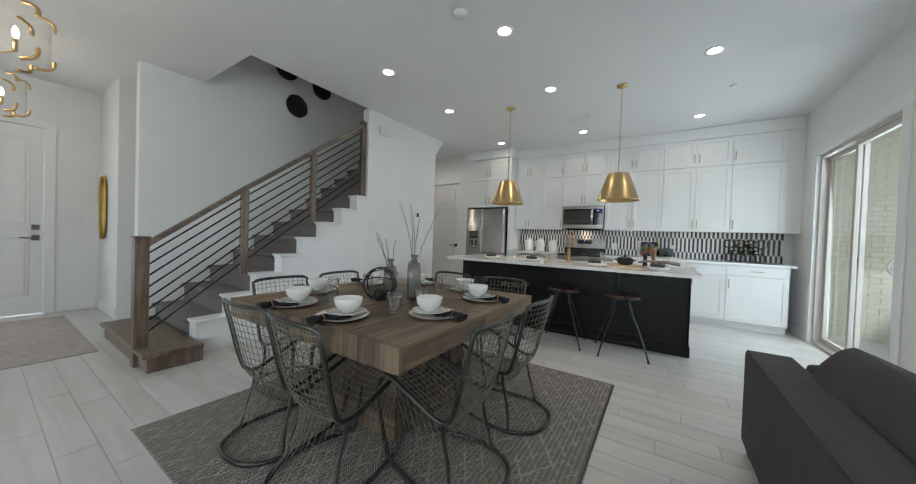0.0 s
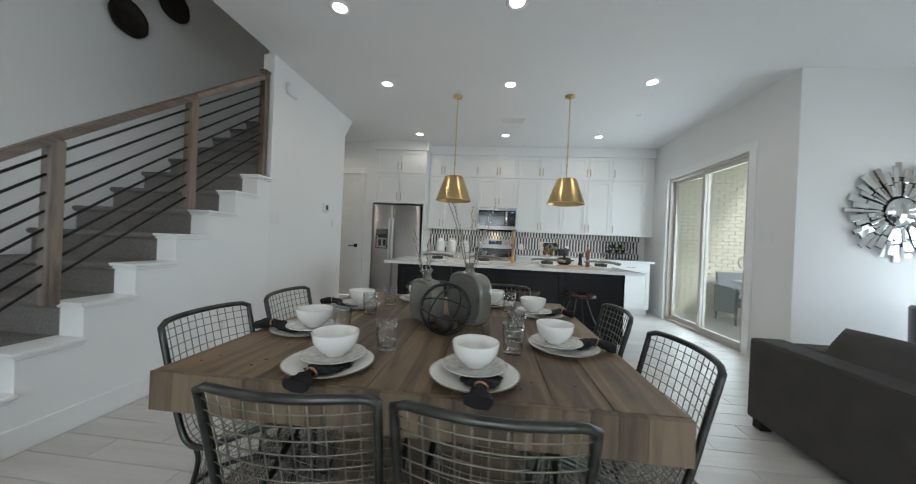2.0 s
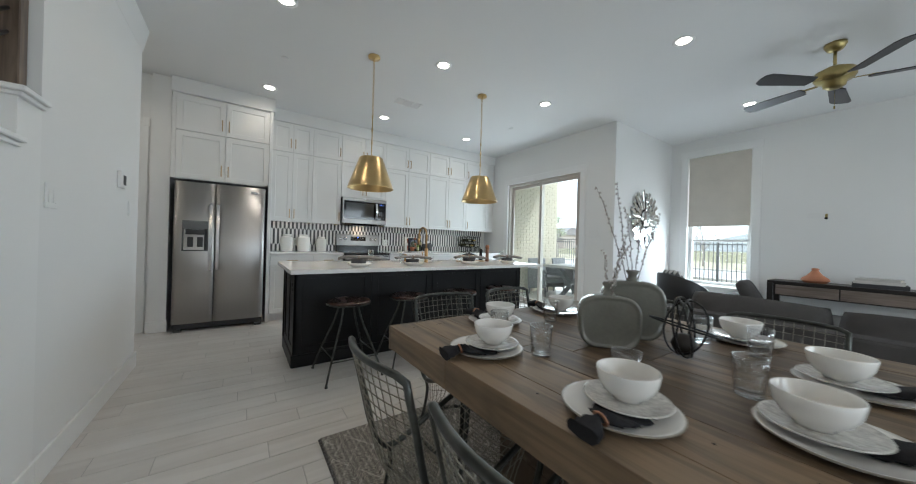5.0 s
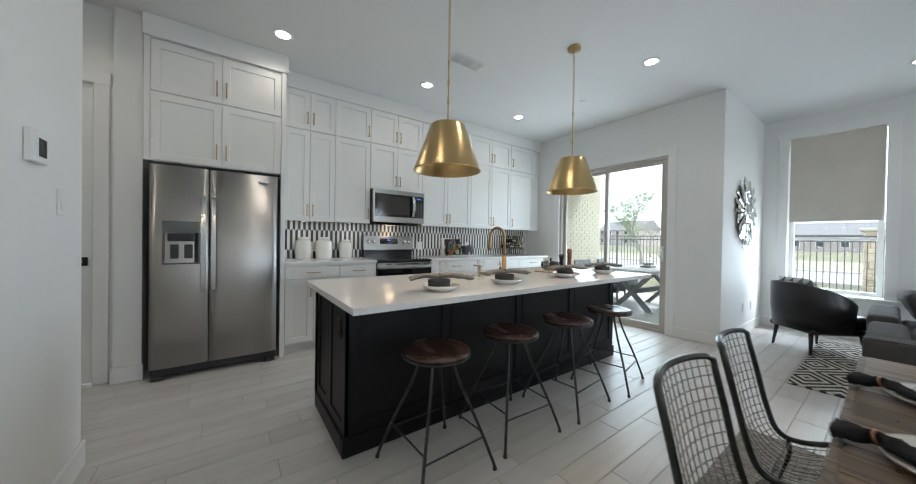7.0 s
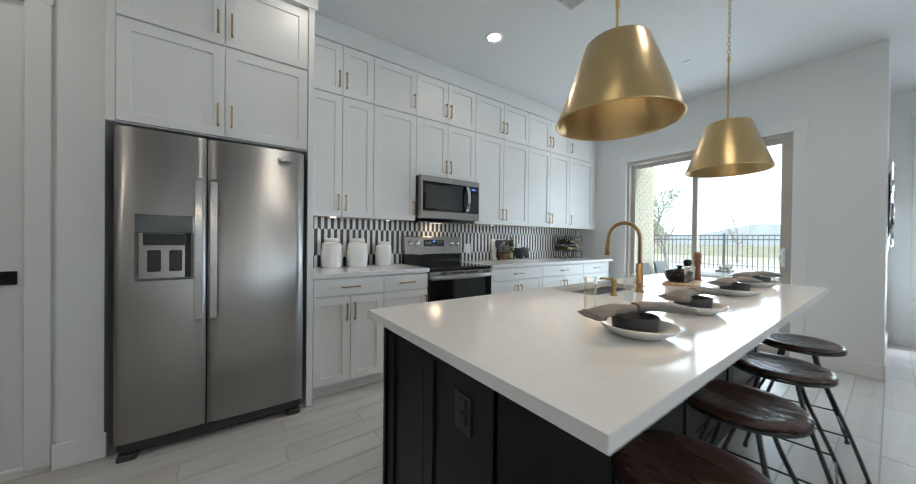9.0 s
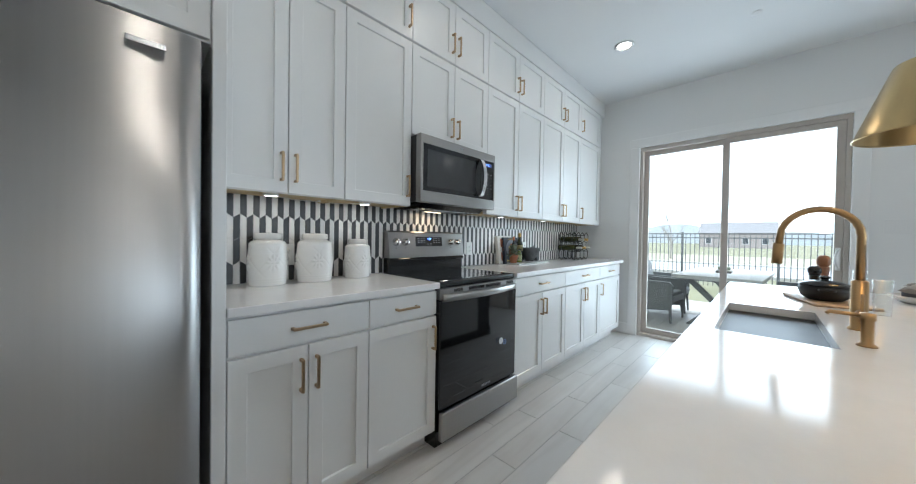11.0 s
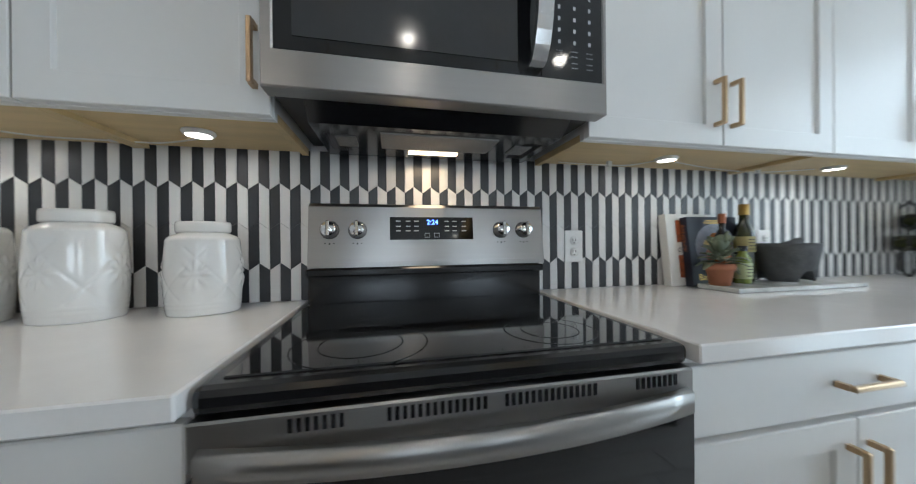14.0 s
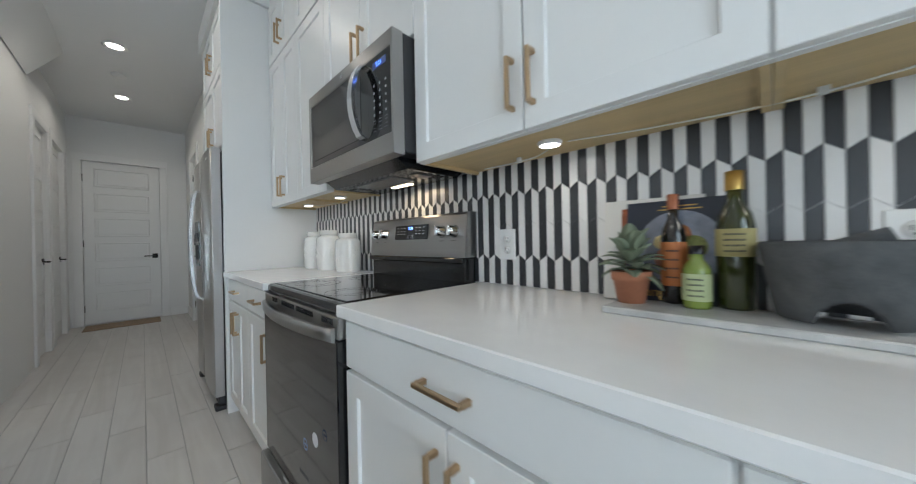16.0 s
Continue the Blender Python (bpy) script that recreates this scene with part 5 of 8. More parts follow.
def lobed(bm, pts, wide, thick, seg=8, seed=0):
    """A soft crumpled cloth roll along a path; wide and thick are functions of 0..1."""
    rnd = random.Random(seed)
    prev = None
    n = len(pts)
    for i, p in enumerate(pts):
        p = Vector(p)
        d = (Vector(pts[min(i + 1, n - 1)]) - Vector(pts[max(i - 1, 0)])).normalized()
        side = d.cross(Vector((0, 0, 1))).normalized()
        up = side.cross(d)
        u = i / (n - 1)
        ring = []
        for k in range(seg):
            a = k * math.tau / seg
            q = 1 + rnd.uniform(-0.22, 0.22)
            ring.append(bm.verts.new(p + side * math.cos(a) * wide(u) * q + up * math.sin(a) * thick(u) * q))
        if prev:
            for k in range(seg):
                bm.faces.new((prev[k], prev[(k + 1) % seg], ring[(k + 1) % seg], ring[k])).smooth = True
        else:
            bm.faces.new(ring[::-1])
        prev = ring
    bm.faces.new(prev)


def put_set(x, y, a):
    return pose(x, y, 0.7497, 0, 0, a)


def plates():
    p = thing("dinner_plate", "large white glazed dinner plate with dark rim", "plate", put_set(*SETS[0]), "dinner plates")
    bm = bmesh.new()
    lathe(bm, [(0, 0), (0.085, 0), (0.09, 0.003), (0.132, 0.012), (0.139, 0.0165), (0.137, 0.019), (0.128, 0.0165), (0.088, 0.008), (0, 0.007)], 40)
    part("dish", bm, CERAM, p)
    bm = bmesh.new()
    lathe(bm, [(0.1395, 0.0160), (0.1402, 0.0178), (0.1375, 0.0196), (0.1368, 0.0188), (0.1395, 0.0160)], 40)
    part("rim_line", bm, mat("rim_glaze", (0.25, 0.22, 0.18), 0.3, vary=0.2), p)
    s = thing("salad_plate", "cream salad plate with fine grey pattern", "plate", put_set(*SETS[0]) @ pose(0.0, 0.028, 0.0185), "salad plates")
    bm = bmesh.new()
    lathe(bm, [(0, 0), (0.06, 0), (0.098, 0.009), (0.104, 0.0125), (0.102, 0.0145), (0.095, 0.012), (0.06, 0.0055), (0, 0.005)], 40)
    part("dish", bm, GLAZEP, s)
    b = thing("soup_bowl", "white glazed round bowl", "bowl", put_set(*SETS[0]) @ pose(0.0, 0.035, 0.0238), "soup bowls")
    bm = bmesh.new()
    lathe(bm, [(0, 0), (0.034, 0), (0.036, 0.006), (0.058, 0.022), (0.071, 0.046), (0.0755, 0.074), (0.074, 0.077), (0.0715, 0.074), (0.067, 0.046), (0.052, 0.024), (0.02, 0.012), (0, 0.011)], 40)
    part("vessel", bm, CERAM, b)
    n = thing("napkin", "black cloth napkin drawn through a copper ring", "napkin", put_set(*SETS[0]) @ pose(0.02, 0.0, 0.0), "black napkins")
    bm = bmesh.new()
    pts = spline([(0.0, 0.0, 0.0145), (0.0, -0.06, 0.0150), (0.004, -0.100, 0.026), (0.0, -0.125, 0.034), (-0.006, -0.150, 0.028), (-0.012, -0.198, 0.021)], 5)
    lobed(bm, pts, lambda u: 0.058 - 0.042 * math.exp(-((u - 0.68) / 0.17) ** 2) - 0.020 * u, lambda u: 0.004 + 0.016 * u, 14, 3)
    part("cloth", bm, NAPK, n)
    bm = bmesh.new()
    q = pts[int(len(pts) * 0.68)]
    d = (pts[int(len(pts) * 0.68) + 1] - q).normalized()
    e1 = d.cross(Vector((0, 0, 1))).normalized()
    e2 = e1.cross(d)
    tube(bm, [q + e1 * 0.017 * math.cos(k * math.tau / 16) + e2 * 0.014 * math.sin(k * math.tau / 16) for k in range(16)], 0.0035, 6, True)
    part("napkin_ring", bm, ROSE, n, "copper coloured wooden ring")
    return p, s, b, n


def tumbler(m):
    t = thing("tumbler", "clear cut-glass tumbler, empty", "glass", m, "dining tumblers")
    bm = bmesh.new()

    def flute(a, z):
        return 1 + (0.02 * math.cos(14 * a) if 0.012 < z < 0.085 else 0)
    lathe(bm, [(0, 0), (0.034, 0), (0.035, 0.004), (0.0365, 0.03), (0.0385, 0.06), (0.040, 0.085), (0.041, 0.112), (0.0395, 0.112), (0.038, 0.085), (0.0345, 0.04), (0.032, 0.016), (0, 0.014)], 42, bumpy=flute)
    part("vessel", bm, GLASS, t)
    return t


first = plates()
for x, y, a in SETS[1:]:
    for ob, off in zip(first, (pose(0, 0, 0), pose(0.0, 0.028, 0.0185), pose(0.0, 0.035, 0.0238), pose(0.02, 0, 0))):
        copy_thing(ob, pose(x, y, 0.7497, 0, 0, a + random.uniform(-6, 6)) @ off)
TUM = [(-1.745, 1.245), (-1.275, 1.32), (-1.245, 1.52), (-2.02, 1.455), (-2.015, 1.775), (-1.985, 2.04), (-1.245, 2.07), (-1.55, 2.11)]
t0 = tumbler(pose(TUM[0][0], TUM[0][1], 0.7497))
for x, y in TUM[1:]:
    copy_thing(t0, pose(x, y, 0.7497, 0, 0, random.uniform(0, 90)))


def flask(name, m, w, h, d, neck, label):
    v = thing(name, label, "vase", m)
    bm = bmesh.new()
    n = 48
    rings = []
    for sc, y in ((0.80, -d + 0.004), (0.86, -d + 0.0035), (0.89, -d), (0.94, -d), (0.985, -d * 0.86), (1.0, -d * 0.6), (1.0, d * 0.6), (0.985, d * 0.86), (0.94, d), (0.89, d), (0.86, d - 0.0035), (0.80, d - 0.004)):
        ring = []
        for k in range(n):
            a = k * math.tau / n
            c, q = math.cos(a), math.sin(a)
            x = math.copysign(abs(c) ** 0.62, c) * w * sc * (1.0 + 0.05 * q)
            z = h / 2 + max(-0.94, math.copysign(abs(q) ** 0.66, q)) * h / 2 * sc
            ring.append(bm.verts.new((x, y, max(z + h * 0.03 * (1 - max(q, 0)) * -1 + h * 0.03 * max(0, -q) * 0, 0.0))))
        rings.append(ring)
    low = min(q.co.z for q in bm.verts)
    for q in bm.verts:
        q.co.z -= low * max(0.0, 1 - q.co.z / h)
    for r0_, r1_ in zip(rings, rings[1:]):
        for k in range(n):
            bm.faces.new((r0_[k], r0_[(k + 1) % n], r1_[(k + 1) % n], r1_[k])).smooth = True
    bm.faces.new(rings[0][::-1])
    bm.faces.new(rings[-1])
    bmesh.ops.recalc_face_normals(bm, faces=bm.faces[:])
    lathe(bm, [(0.034, h - 0.012), (0.026, h + 0.002), (0.019, h + 0.012), (0.0185, h + neck * 0.6), (0.029, h + neck), (0.027, h + neck + 0.003), (0.015, h + neck * 0.6), (0.014, h)], 32)
    part("vessel", bm, GREYCER, v)
    return v


v1 = flask("flask_vase", pose(-1.69, 1.70, 0.7497, 0, 0, -50), 0.120, 0.215, 0.038, 0.048, "grey-green glazed round flask vase, smaller")
v2 = flask("flask_vase", pose(-1.475, 1.715, 0.7497, 0, 0, -46), 0.134, 0.262, 0.040, 0.043, "grey-green glazed round flask vase, larger")


def branches(vx, vy, z, seed, n, hi):
    rnd = random.Random(seed)
    s = thing("branch_bunch", "dry pussy willow branches standing in a vase", "branches", pose(vx, vy, z))
    bud = mat("willow_bud", (0.42, 0.38, 0.34), 0.9, vary=0.2, bump=0.2)
    twig = mat("willow_twig", (0.13, 0.105, 0.085), 0.8, vary=0.2, bump=0.2)
    for k in range(n):
        a, lean, ln = rnd.uniform(0, math.tau), rnd.uniform(0.12, 0.55), hi * rnd.uniform(0.75, 1.1)
        pts = []
        for i in range(12):
            u = i / 11
            r = lean * ln * (u * 0.55 + 0.45 * u * u)
            pts.append((r * math.cos(a + 0.3 * u) + rnd.uniform(-0.004, 0.004), r * math.sin(a + 0.3 * u) + rnd.uniform(-0.004, 0.004), -0.10 + (ln + 0.10) * u))
        bm = bmesh.new()
        tube(bm, pts, 0.0024, 5, taper=lambda u: 1 - 0.6 * u)
        t = part("twig", bm, twig, s)
        bm = bmesh.new()
        for i in range(16):
            u = 0.42 + 0.56 * i / 15
            f = u * 11
            j = min(int(f), 10)
            p = Vector(pts[j]).lerp(Vector(pts[j + 1]), f - j)
            b = rnd.uniform(0, math.tau)
            p += Vector((math.cos(b), math.sin(b), 0.3)) * 0.006
            lathe(bm, [(0, -0.006), (0.0030, -0.002), (0.0032, 0.002), (0, 0.008)], 6, p)
        part("bud", bm, bud, t)


branches(-1.69, 1.70, 0.7497 + 0.215, 5, 4, 0.24)
branches(-1.475, 1.715, 0.7497 + 0.262, 11, 5, 0.40)
orb = thing("wire_orb", "black metal ring orb with a dark ball inside", "ornament", pose(-1.56, 1.475, 0.7497 + 0.118))
for k, (rx, ry) in enumerate(((8, 12), (80, 20), (60, 70), (100, -50), (30, 110))):
    bm = bmesh.new()
    r = 0.114 - 0.003 * k
    pts = [Matrix(Euler((radians(rx), radians(ry), 0)).to_matrix()) @ Vector((r * math.cos(i * math.tau / 36), r * math.sin(i * math.tau / 36), 0)) for i in range(36)]
    tube(bm, pts, 0.0038, 6, True)
    part("ring", bm, BLACKMETAL, orb)
bm = bmesh.new()
lathe(bm, [(0, -0.107), (0.020, -0.102), (0.035, -0.088), (0.042, -0.065), (0.035, -0.042), (0.020, -0.028), (0, -0.023)], 24)
part("ball", bm, mat("dark_bronze_ball", (0.03, 0.026, 0.022), 0.45, 0.5, vary=0.3, bump=0.1), orb)

# ---- bar stools ----
def stool(m):
    s = thing("bar_stool", "round brown leather stool on splayed iron legs", "stool", m, "island stools")
    bm = bmesh.new()
    lathe(bm, [(0, 0.624), (0.05, 0.6245), (0.10, 0.627), (0.135, 0.632), (0.165, 0.635), (0.180, 0.629), (0.186, 0.618), (0.178, 0.610), (0, 0.610)], 48,
          bumpy=lambda a, z: 1 + 0.006 * math.sin(9 * a) + 0.004 * math.sin(23 * a))
    part("seat", bm, LEATHER, s, "creased brown leather seat pad")
    bm = bmesh.new()
    tube(bm, [(0.180 * math.cos(k * math.tau / 36), 0.180 * math.sin(k * math.tau / 36), 0.604) for k in range(36)], 0.006, 6, True)
    for a in (0, math.pi / 2):
        tube(bm, [(-0.18 * math.cos(a), -0.18 * math.sin(a), 0.604), (0.18 * math.cos(a), 0.18 * math.sin(a), 0.604)], 0.005, 6)
    part("seat_ring", bm, IRON, s)
    feet = []
    for k in range(4):
        a = math.pi / 4 + k * math.pi / 2
        c, n = math.cos(a), math.sin(a)
        pts = spline([(0.10 * c, 0.10 * n, 0.602), (0.092 * c, 0.092 * n, 0.57), (0.135 * c, 0.135 * n, 0.44), (0.24 * c, 0.24 * n, 0.22), (0.312 * c, 0.312 * n, 0.05), (0.325 * c, 0.325 * n, 0.012)], 5)
        feet.append((c, n))
        bm = bmesh.new()
        tube(bm, pts, 0.0085, 8)
        l = part("leg", bm, IRON, s, "splayed iron leg")
        bm = bmesh.new()
        lathe(bm, [(0, 0), (0.012, 0), (0.012, 0.014), (0, 0.016)], 10, (0.325 * c, 0.325 * n, 0))
        part("foot", bm, IRON, l)
    for k in range(4):
        a, b = feet[k], feet[(k + 1) % 4]
        bm = bmesh.new()
        z = 0.20 if k % 2 else 0.17
        r = 0.248 if k % 2 else 0.262
        tube(bm, [(r * a[0], r * a[1], z), (r * b[0], r * b[1], z)], 0.005, 6)
        part("stretcher", bm, IRON, s)
    return s


s0 = stool(pose(-2.16, 3.80, 0, 0, 0, 2))
for x, y, a in ((-1.57, 3.83, -3), (-0.96, 3.82, 5), (-0.34, 3.83, 12)):
    copy_thing(s0, pose(x, y, 0, 0, 0, a))

# ---- on the island ----
IZ = 0.9053


def island_setting(x, y, a):
    pl = thing("shallow_bowl", "shallow white ceramic bowl", "bowl", pose(x, y, IZ), "island bowls")
    bm = bmesh.new()
    lathe(bm, [(0, 0), (0.07, 0), (0.075, 0.003), (0.108, 0.022), (0.118, 0.036), (0.116, 0.038), (0.105, 0.026), (0.072, 0.009), (0, 0.008)], 36)
    part("dish", bm, CERAM, pl)
    bo = thing("grey_bowl", "small matt grey stoneware bowl", "bowl", pose(x - 0.01, y + 0.005, IZ + 0.0085), "grey stoneware bowls")
    bm = bmesh.new()
    lathe(bm, [(0, 0), (0.055, 0), (0.068, 0.012), (0.071, 0.056), (0.068, 0.058), (0.064, 0.018), (0, 0.010)], 30)
    part("vessel", bm, mat("grey_stoneware", (0.055, 0.055, 0.06), 0.75, vary=0.12, scale=20, bump=0.1), bo)
    nk = thing("linen_napkin", "taupe linen napkin fanned out over a bowl", "napkin", pose(x - 0.01, y + 0.005, IZ + 0.079, 0, 0, a), "linen napkins")
    bm = bmesh.new()
    pts = spline([(-0.18, 0.03, -0.004), (-0.11, 0.015, 0.012), (-0.03, 0.0, 0.010), (0.0, 0, 0.008), (0.06, -0.005, 0.012), (0.13, -0.02, 0.006), (0.2, -0.02, -0.006)], 4)
    lobed(bm, pts, lambda u: 0.010 + 0.05 * abs(u - 0.47) * 2, lambda u: 0.012 + 0.004 * u, 12, int(x * 100) % 17)
    part("cloth", bm, LINEN, nk)
    bm = bmesh.new()
    tube(bm, [(0, 0.016 * math.cos(k * math.tau / 14), 0.009 + 0.016 * math.sin(k * math.tau / 14)) for k in range(14)], 0.004, 6, True)
    part("napkin_ring", bm, mat("brown_wood_ring", (0.20, 0.11, 0.07), 0.5, vary=0.2), nk)


for x, y, a in ((-2.01, 4.00, -8), (-1.43, 4.02, 5), (-0.66, 4.05, 0), (-0.02, 4.07, -6)):
    island_setting(x, y, a)
FL = [(-1.80, 4.30), (-1.44, 4.30), (-0.62, 4.30), (0.05, 4.27)]
CLEARG = pane_glass("clear_tall_glass", (0.98, 0.99, 0.988), 2.6, 0.7, 0.05)
f0 = None
for x, y in FL:
    if f0 is None:
        f0 = thing("tall_glass", "tall clear highball glass", "glass", pose(x, y, IZ), "island glasses")
        bm = bmesh.new()
        lathe(bm, [(0, 0), (0.024, 0), (0.026, 0.004), (0.0285, 0.15), (0.0265, 0.15), (0.0235, 0.016), (0, 0.014)], 28)
        part("vessel", bm, CLEARG, f0)
    else:
        copy_thing(f0, pose(x, y, IZ))
fa = thing("faucet", "brushed bronze gooseneck kitchen faucet", "faucet", pose(-1.06, 4.42, IZ))
BRONZE = mat("brushed_bronze", (0.42, 0.27, 0.13), 0.32, 1.0, vary=0.1, bump=0.02)
bm = bmesh.new()
lathe(bm, [(0, 0), (0.027, 0), (0.027, 0.004), (0.021, 0.01), (0.021, 0.17), (0.014, 0.175), (0, 0.175)], 24)
part("base_column", bm, BRONZE, fa)
bm = bmesh.new()
tube(bm, [(0, 0, 0.17), (0, 0, 0.33)] + [(0, 0.10 - 0.10 * math.cos(a * math.pi / 12), 0.33 + 0.10 * math.sin(a * math.pi / 12)) for a in range(1, 12)] + [(0, 0.20, 0.33), (0, 0.203, 0.295)], 0.0115, 12)
part("gooseneck", bm, BRONZE, fa)
bm = bmesh.new()
tube(bm, [(0, 0.203, 0.30), (0, 0.208, 0.22)], 0.0165, 14)
part("spray_head", bm, BRONZE, fa)
bm = bmesh.new()
tube(bm, [(-0.02, 0, 0.06), (-0.05, 0, 0.06)], 0.014, 12)
tube(bm, [(-0.045, 0, 0.06), (-0.055, 0, 0.13)], 0.005, 8)
part("lever", bm, BRONZE, fa)
sp = thing("soap_dispenser", "small brushed bronze soap dispenser", "dispenser", pose(-1.33, 4.44, IZ))
bm = bmesh.new()
lathe(bm, [(0, 0), (0.021, 0), (0.021, 0.004), (0.013, 0.01), (0.013, 0.075), (0.016, 0.08), (0.016, 0.098), (0, 0.1)], 20)
tube(bm, [(0, 0, 0.09), (0, 0.075, 0.092), (0, 0.08, 0.084)], 0.006, 8)
part("pump", bm, BRONZE, sp)
bd = thing("serving_board", "light wooden serving board", "board", pose(-0.36, 4.43, IZ, 0, 0, 15))
part("board", B(-0.19, -0.11, 0.0, 0.19, 0.11, 0.014, bevel=0.005), grained("board_oak", (0.30, 0.19, 0.10), (0.48, 0.33, 0.19), 0.5, 0, 3.0), bd)
tp = thing("cast_iron_pot", "small dark cast iron pot with lid", "pot", pose(-0.38, 4.44, IZ + 0.0145))
bm = bmesh.new()
lathe(bm, [(0, 0), (0.06, 0), (0.085, 0.02), (0.095, 0.05), (0.09, 0.072), (0, 0.072)], 30)
for s in (-1, 1):
    tube(bm, [(s * 0.088, -0.025, 0.055), (s * 0.115, -0.02, 0.06), (s * 0.115, 0.02, 0.06), (s * 0.088, 0.025, 0.055)], 0.007, 6)
part("pot_body", bm, mat("cast_iron", (0.02, 0.02, 0.021), 0.5, 0.3, vary=0.2, fine=150, bump=0.3), tp)
bm = bmesh.new()
lathe(bm, [(0.092, 0.073), (0.090, 0.082), (0.05, 0.097), (0.014, 0.10), (0.014, 0.108), (0.022, 0.115), (0.015, 0.122), (0, 0.122)], 30)
part("lid", bm, BLACKPL, tp)
for x, y, h, mt, lab in ((-0.08, 4.42, 0.235, grained("mill_walnut", (0.13, 0.05, 0.025), (0.26, 0.12, 0.06), 0.35, 2, 4.0), "tall brown wooden pepper mill"), (-0.165, 4.46, 0.175, BLACKPL, "shorter black pepper mill")):
    t = thing("pepper_mill", lab, "mill", pose(x, y, IZ))
    k = h / 0.235
    bm = bmesh.new()
    lathe(bm, [(0, 0), (0.030, 0), (0.030, 0.012), (0.023, 0.06), (0.021, 0.12), (0.027, 0.165 * k), (0.021, 0.170 * k)], 24)
    part("body", bm, mt, t)
    bm = bmesh.new()
    lathe(bm, [(0.021, 0.171 * k), (0.028, 0.185 * k), (0.028, 0.215 * k), (0.018, 0.232 * k), (0.006, 0.235 * k), (0, 0.235 * k)], 24)
    part("head", bm, mt, t)

# ---- on the back counter ----
EMBOSS = mat("embossed_white_glaze", (0.83, 0.815, 0.785), 0.12, vary=0.03, scale=8, fine=70, bump=0.12, coat=0.5, dist=0.003)


def canister(x, y, r, h, sq, a):
    c = thing("canister", "white ceramic lidded canister with embossed pattern", "canister", pose(x, y, 0.9563, 0, 0, a), "white canisters")
    bm = bmesh.new()

    def emb(an, z):
        u = z / h
        if 0.16 < u < 0.72:
            d = min(abs(math.sin(2 * an + 5.2 * u)), abs(math.sin(2 * an - 5.2 * u)))
            cross = 0.026 * math.exp(-(d / 0.06) ** 2)
            w = (an * 2 / math.pi + 0.5) % 1 - 0.5
            px, pz = w * 1.35 * r * 1.57, (u - 0.44) * h
            q, th = math.hypot(px, pz), math.atan2(pz, px)
            petal = max(0, math.cos(8 * th)) ** 0.6 * math.exp(-((q - 0.026) / 0.014) ** 2)
            return 1 - cross + 0.045 * petal + (0.02 if q < 0.006 else 0)
        return 1 + (0.012 if 0.06 < u < 0.14 and int(u * 60) % 2 else 0)
    prof = [(0, 0), (r * 0.94, 0)] + [(r * (0.95 + 0.07 * math.sin(math.pi * k / 56)), h * 0.80 * k / 56) for k in range(1, 57)] + [(r * 0.86, h * 0.835), (r * 0.70, h * 0.86), (r * 0.66, h * 0.875), (0, h * 0.875)]
    lathe(bm, prof, 144, (0, 0, 0), 1.0, sq, bumpy=emb)
    part("jar", bm, EMBOSS, c)
    bm = bmesh.new()
    lathe(bm, [(0, h * 0.872), (r * 0.70, h * 0.874), (r * 0.72, h * 0.89), (r * 0.72, h * 0.965), (r * 0.70, h * 0.99), (r * 0.3, h), (0, h)], 48, (0, 0, 0), 1, sq)
    part("lid", bm, CERAM, c)


canister(-2.37, 6.462, 0.088, 0.262, 0.84, 4)
canister(-2.138, 6.462, 0.093, 0.264, 0.84, -8)
canister(-1.876, 6.470, 0.082, 0.236, 0.86, 12)


def outlet(name, m, w, h, kind, label):
    o = thing(name, label, "outlet" if kind == "o" else "switch", m)
    part("plate", B(-w / 2, -0.006, -h / 2, w / 2, -0.0005, h / 2, bevel=0.0025, seg=2), PLATE, o)
    if kind == "o":
        n = max(1, round(w / 0.075))
        for i in range(n):
            cx = (i - (n - 1) / 2) * 0.046
            for dz in (-0.021, 0.021):
                bm = bmesh.new()
                lathe(bm, [(0, 0.0025), (0.0155, 0.0025), (0.0165, 0)], 20)
                s = part("socket", bm, PLATE, o, "", pose(cx, -0.006, dz, 90, 0, 0))
                bm = bmesh.new()
                for q, hh in ((-0.0055, 0.0045), (0.0055, 0.0035)):
                    box(bm, q - 0.0012, -0.001 - hh + 0.003, 0.0026, q + 0.0012, 0.003 + hh, 0.003)
                lathe(bm, [(0, 0.003), (0.0024, 0.003), (0.0024, 0.0024)], 8, (0, -0.0085, 0))
                part("slot", bm, DARKPL, s)
    else:
        n = kind
        for i in range(n):
            cx = (i - (n - 1) / 2) * 0.046
            bm = bmesh.new()
            prism(bm, [(-0.0062, -0.033), (-0.0105, -0.033), (-0.0075, 0.033), (-0.0062, 0.033)], 0, cx - 0.0165, cx + 0.0165)
            part("rocker", bm, PLATE, o)
    return o


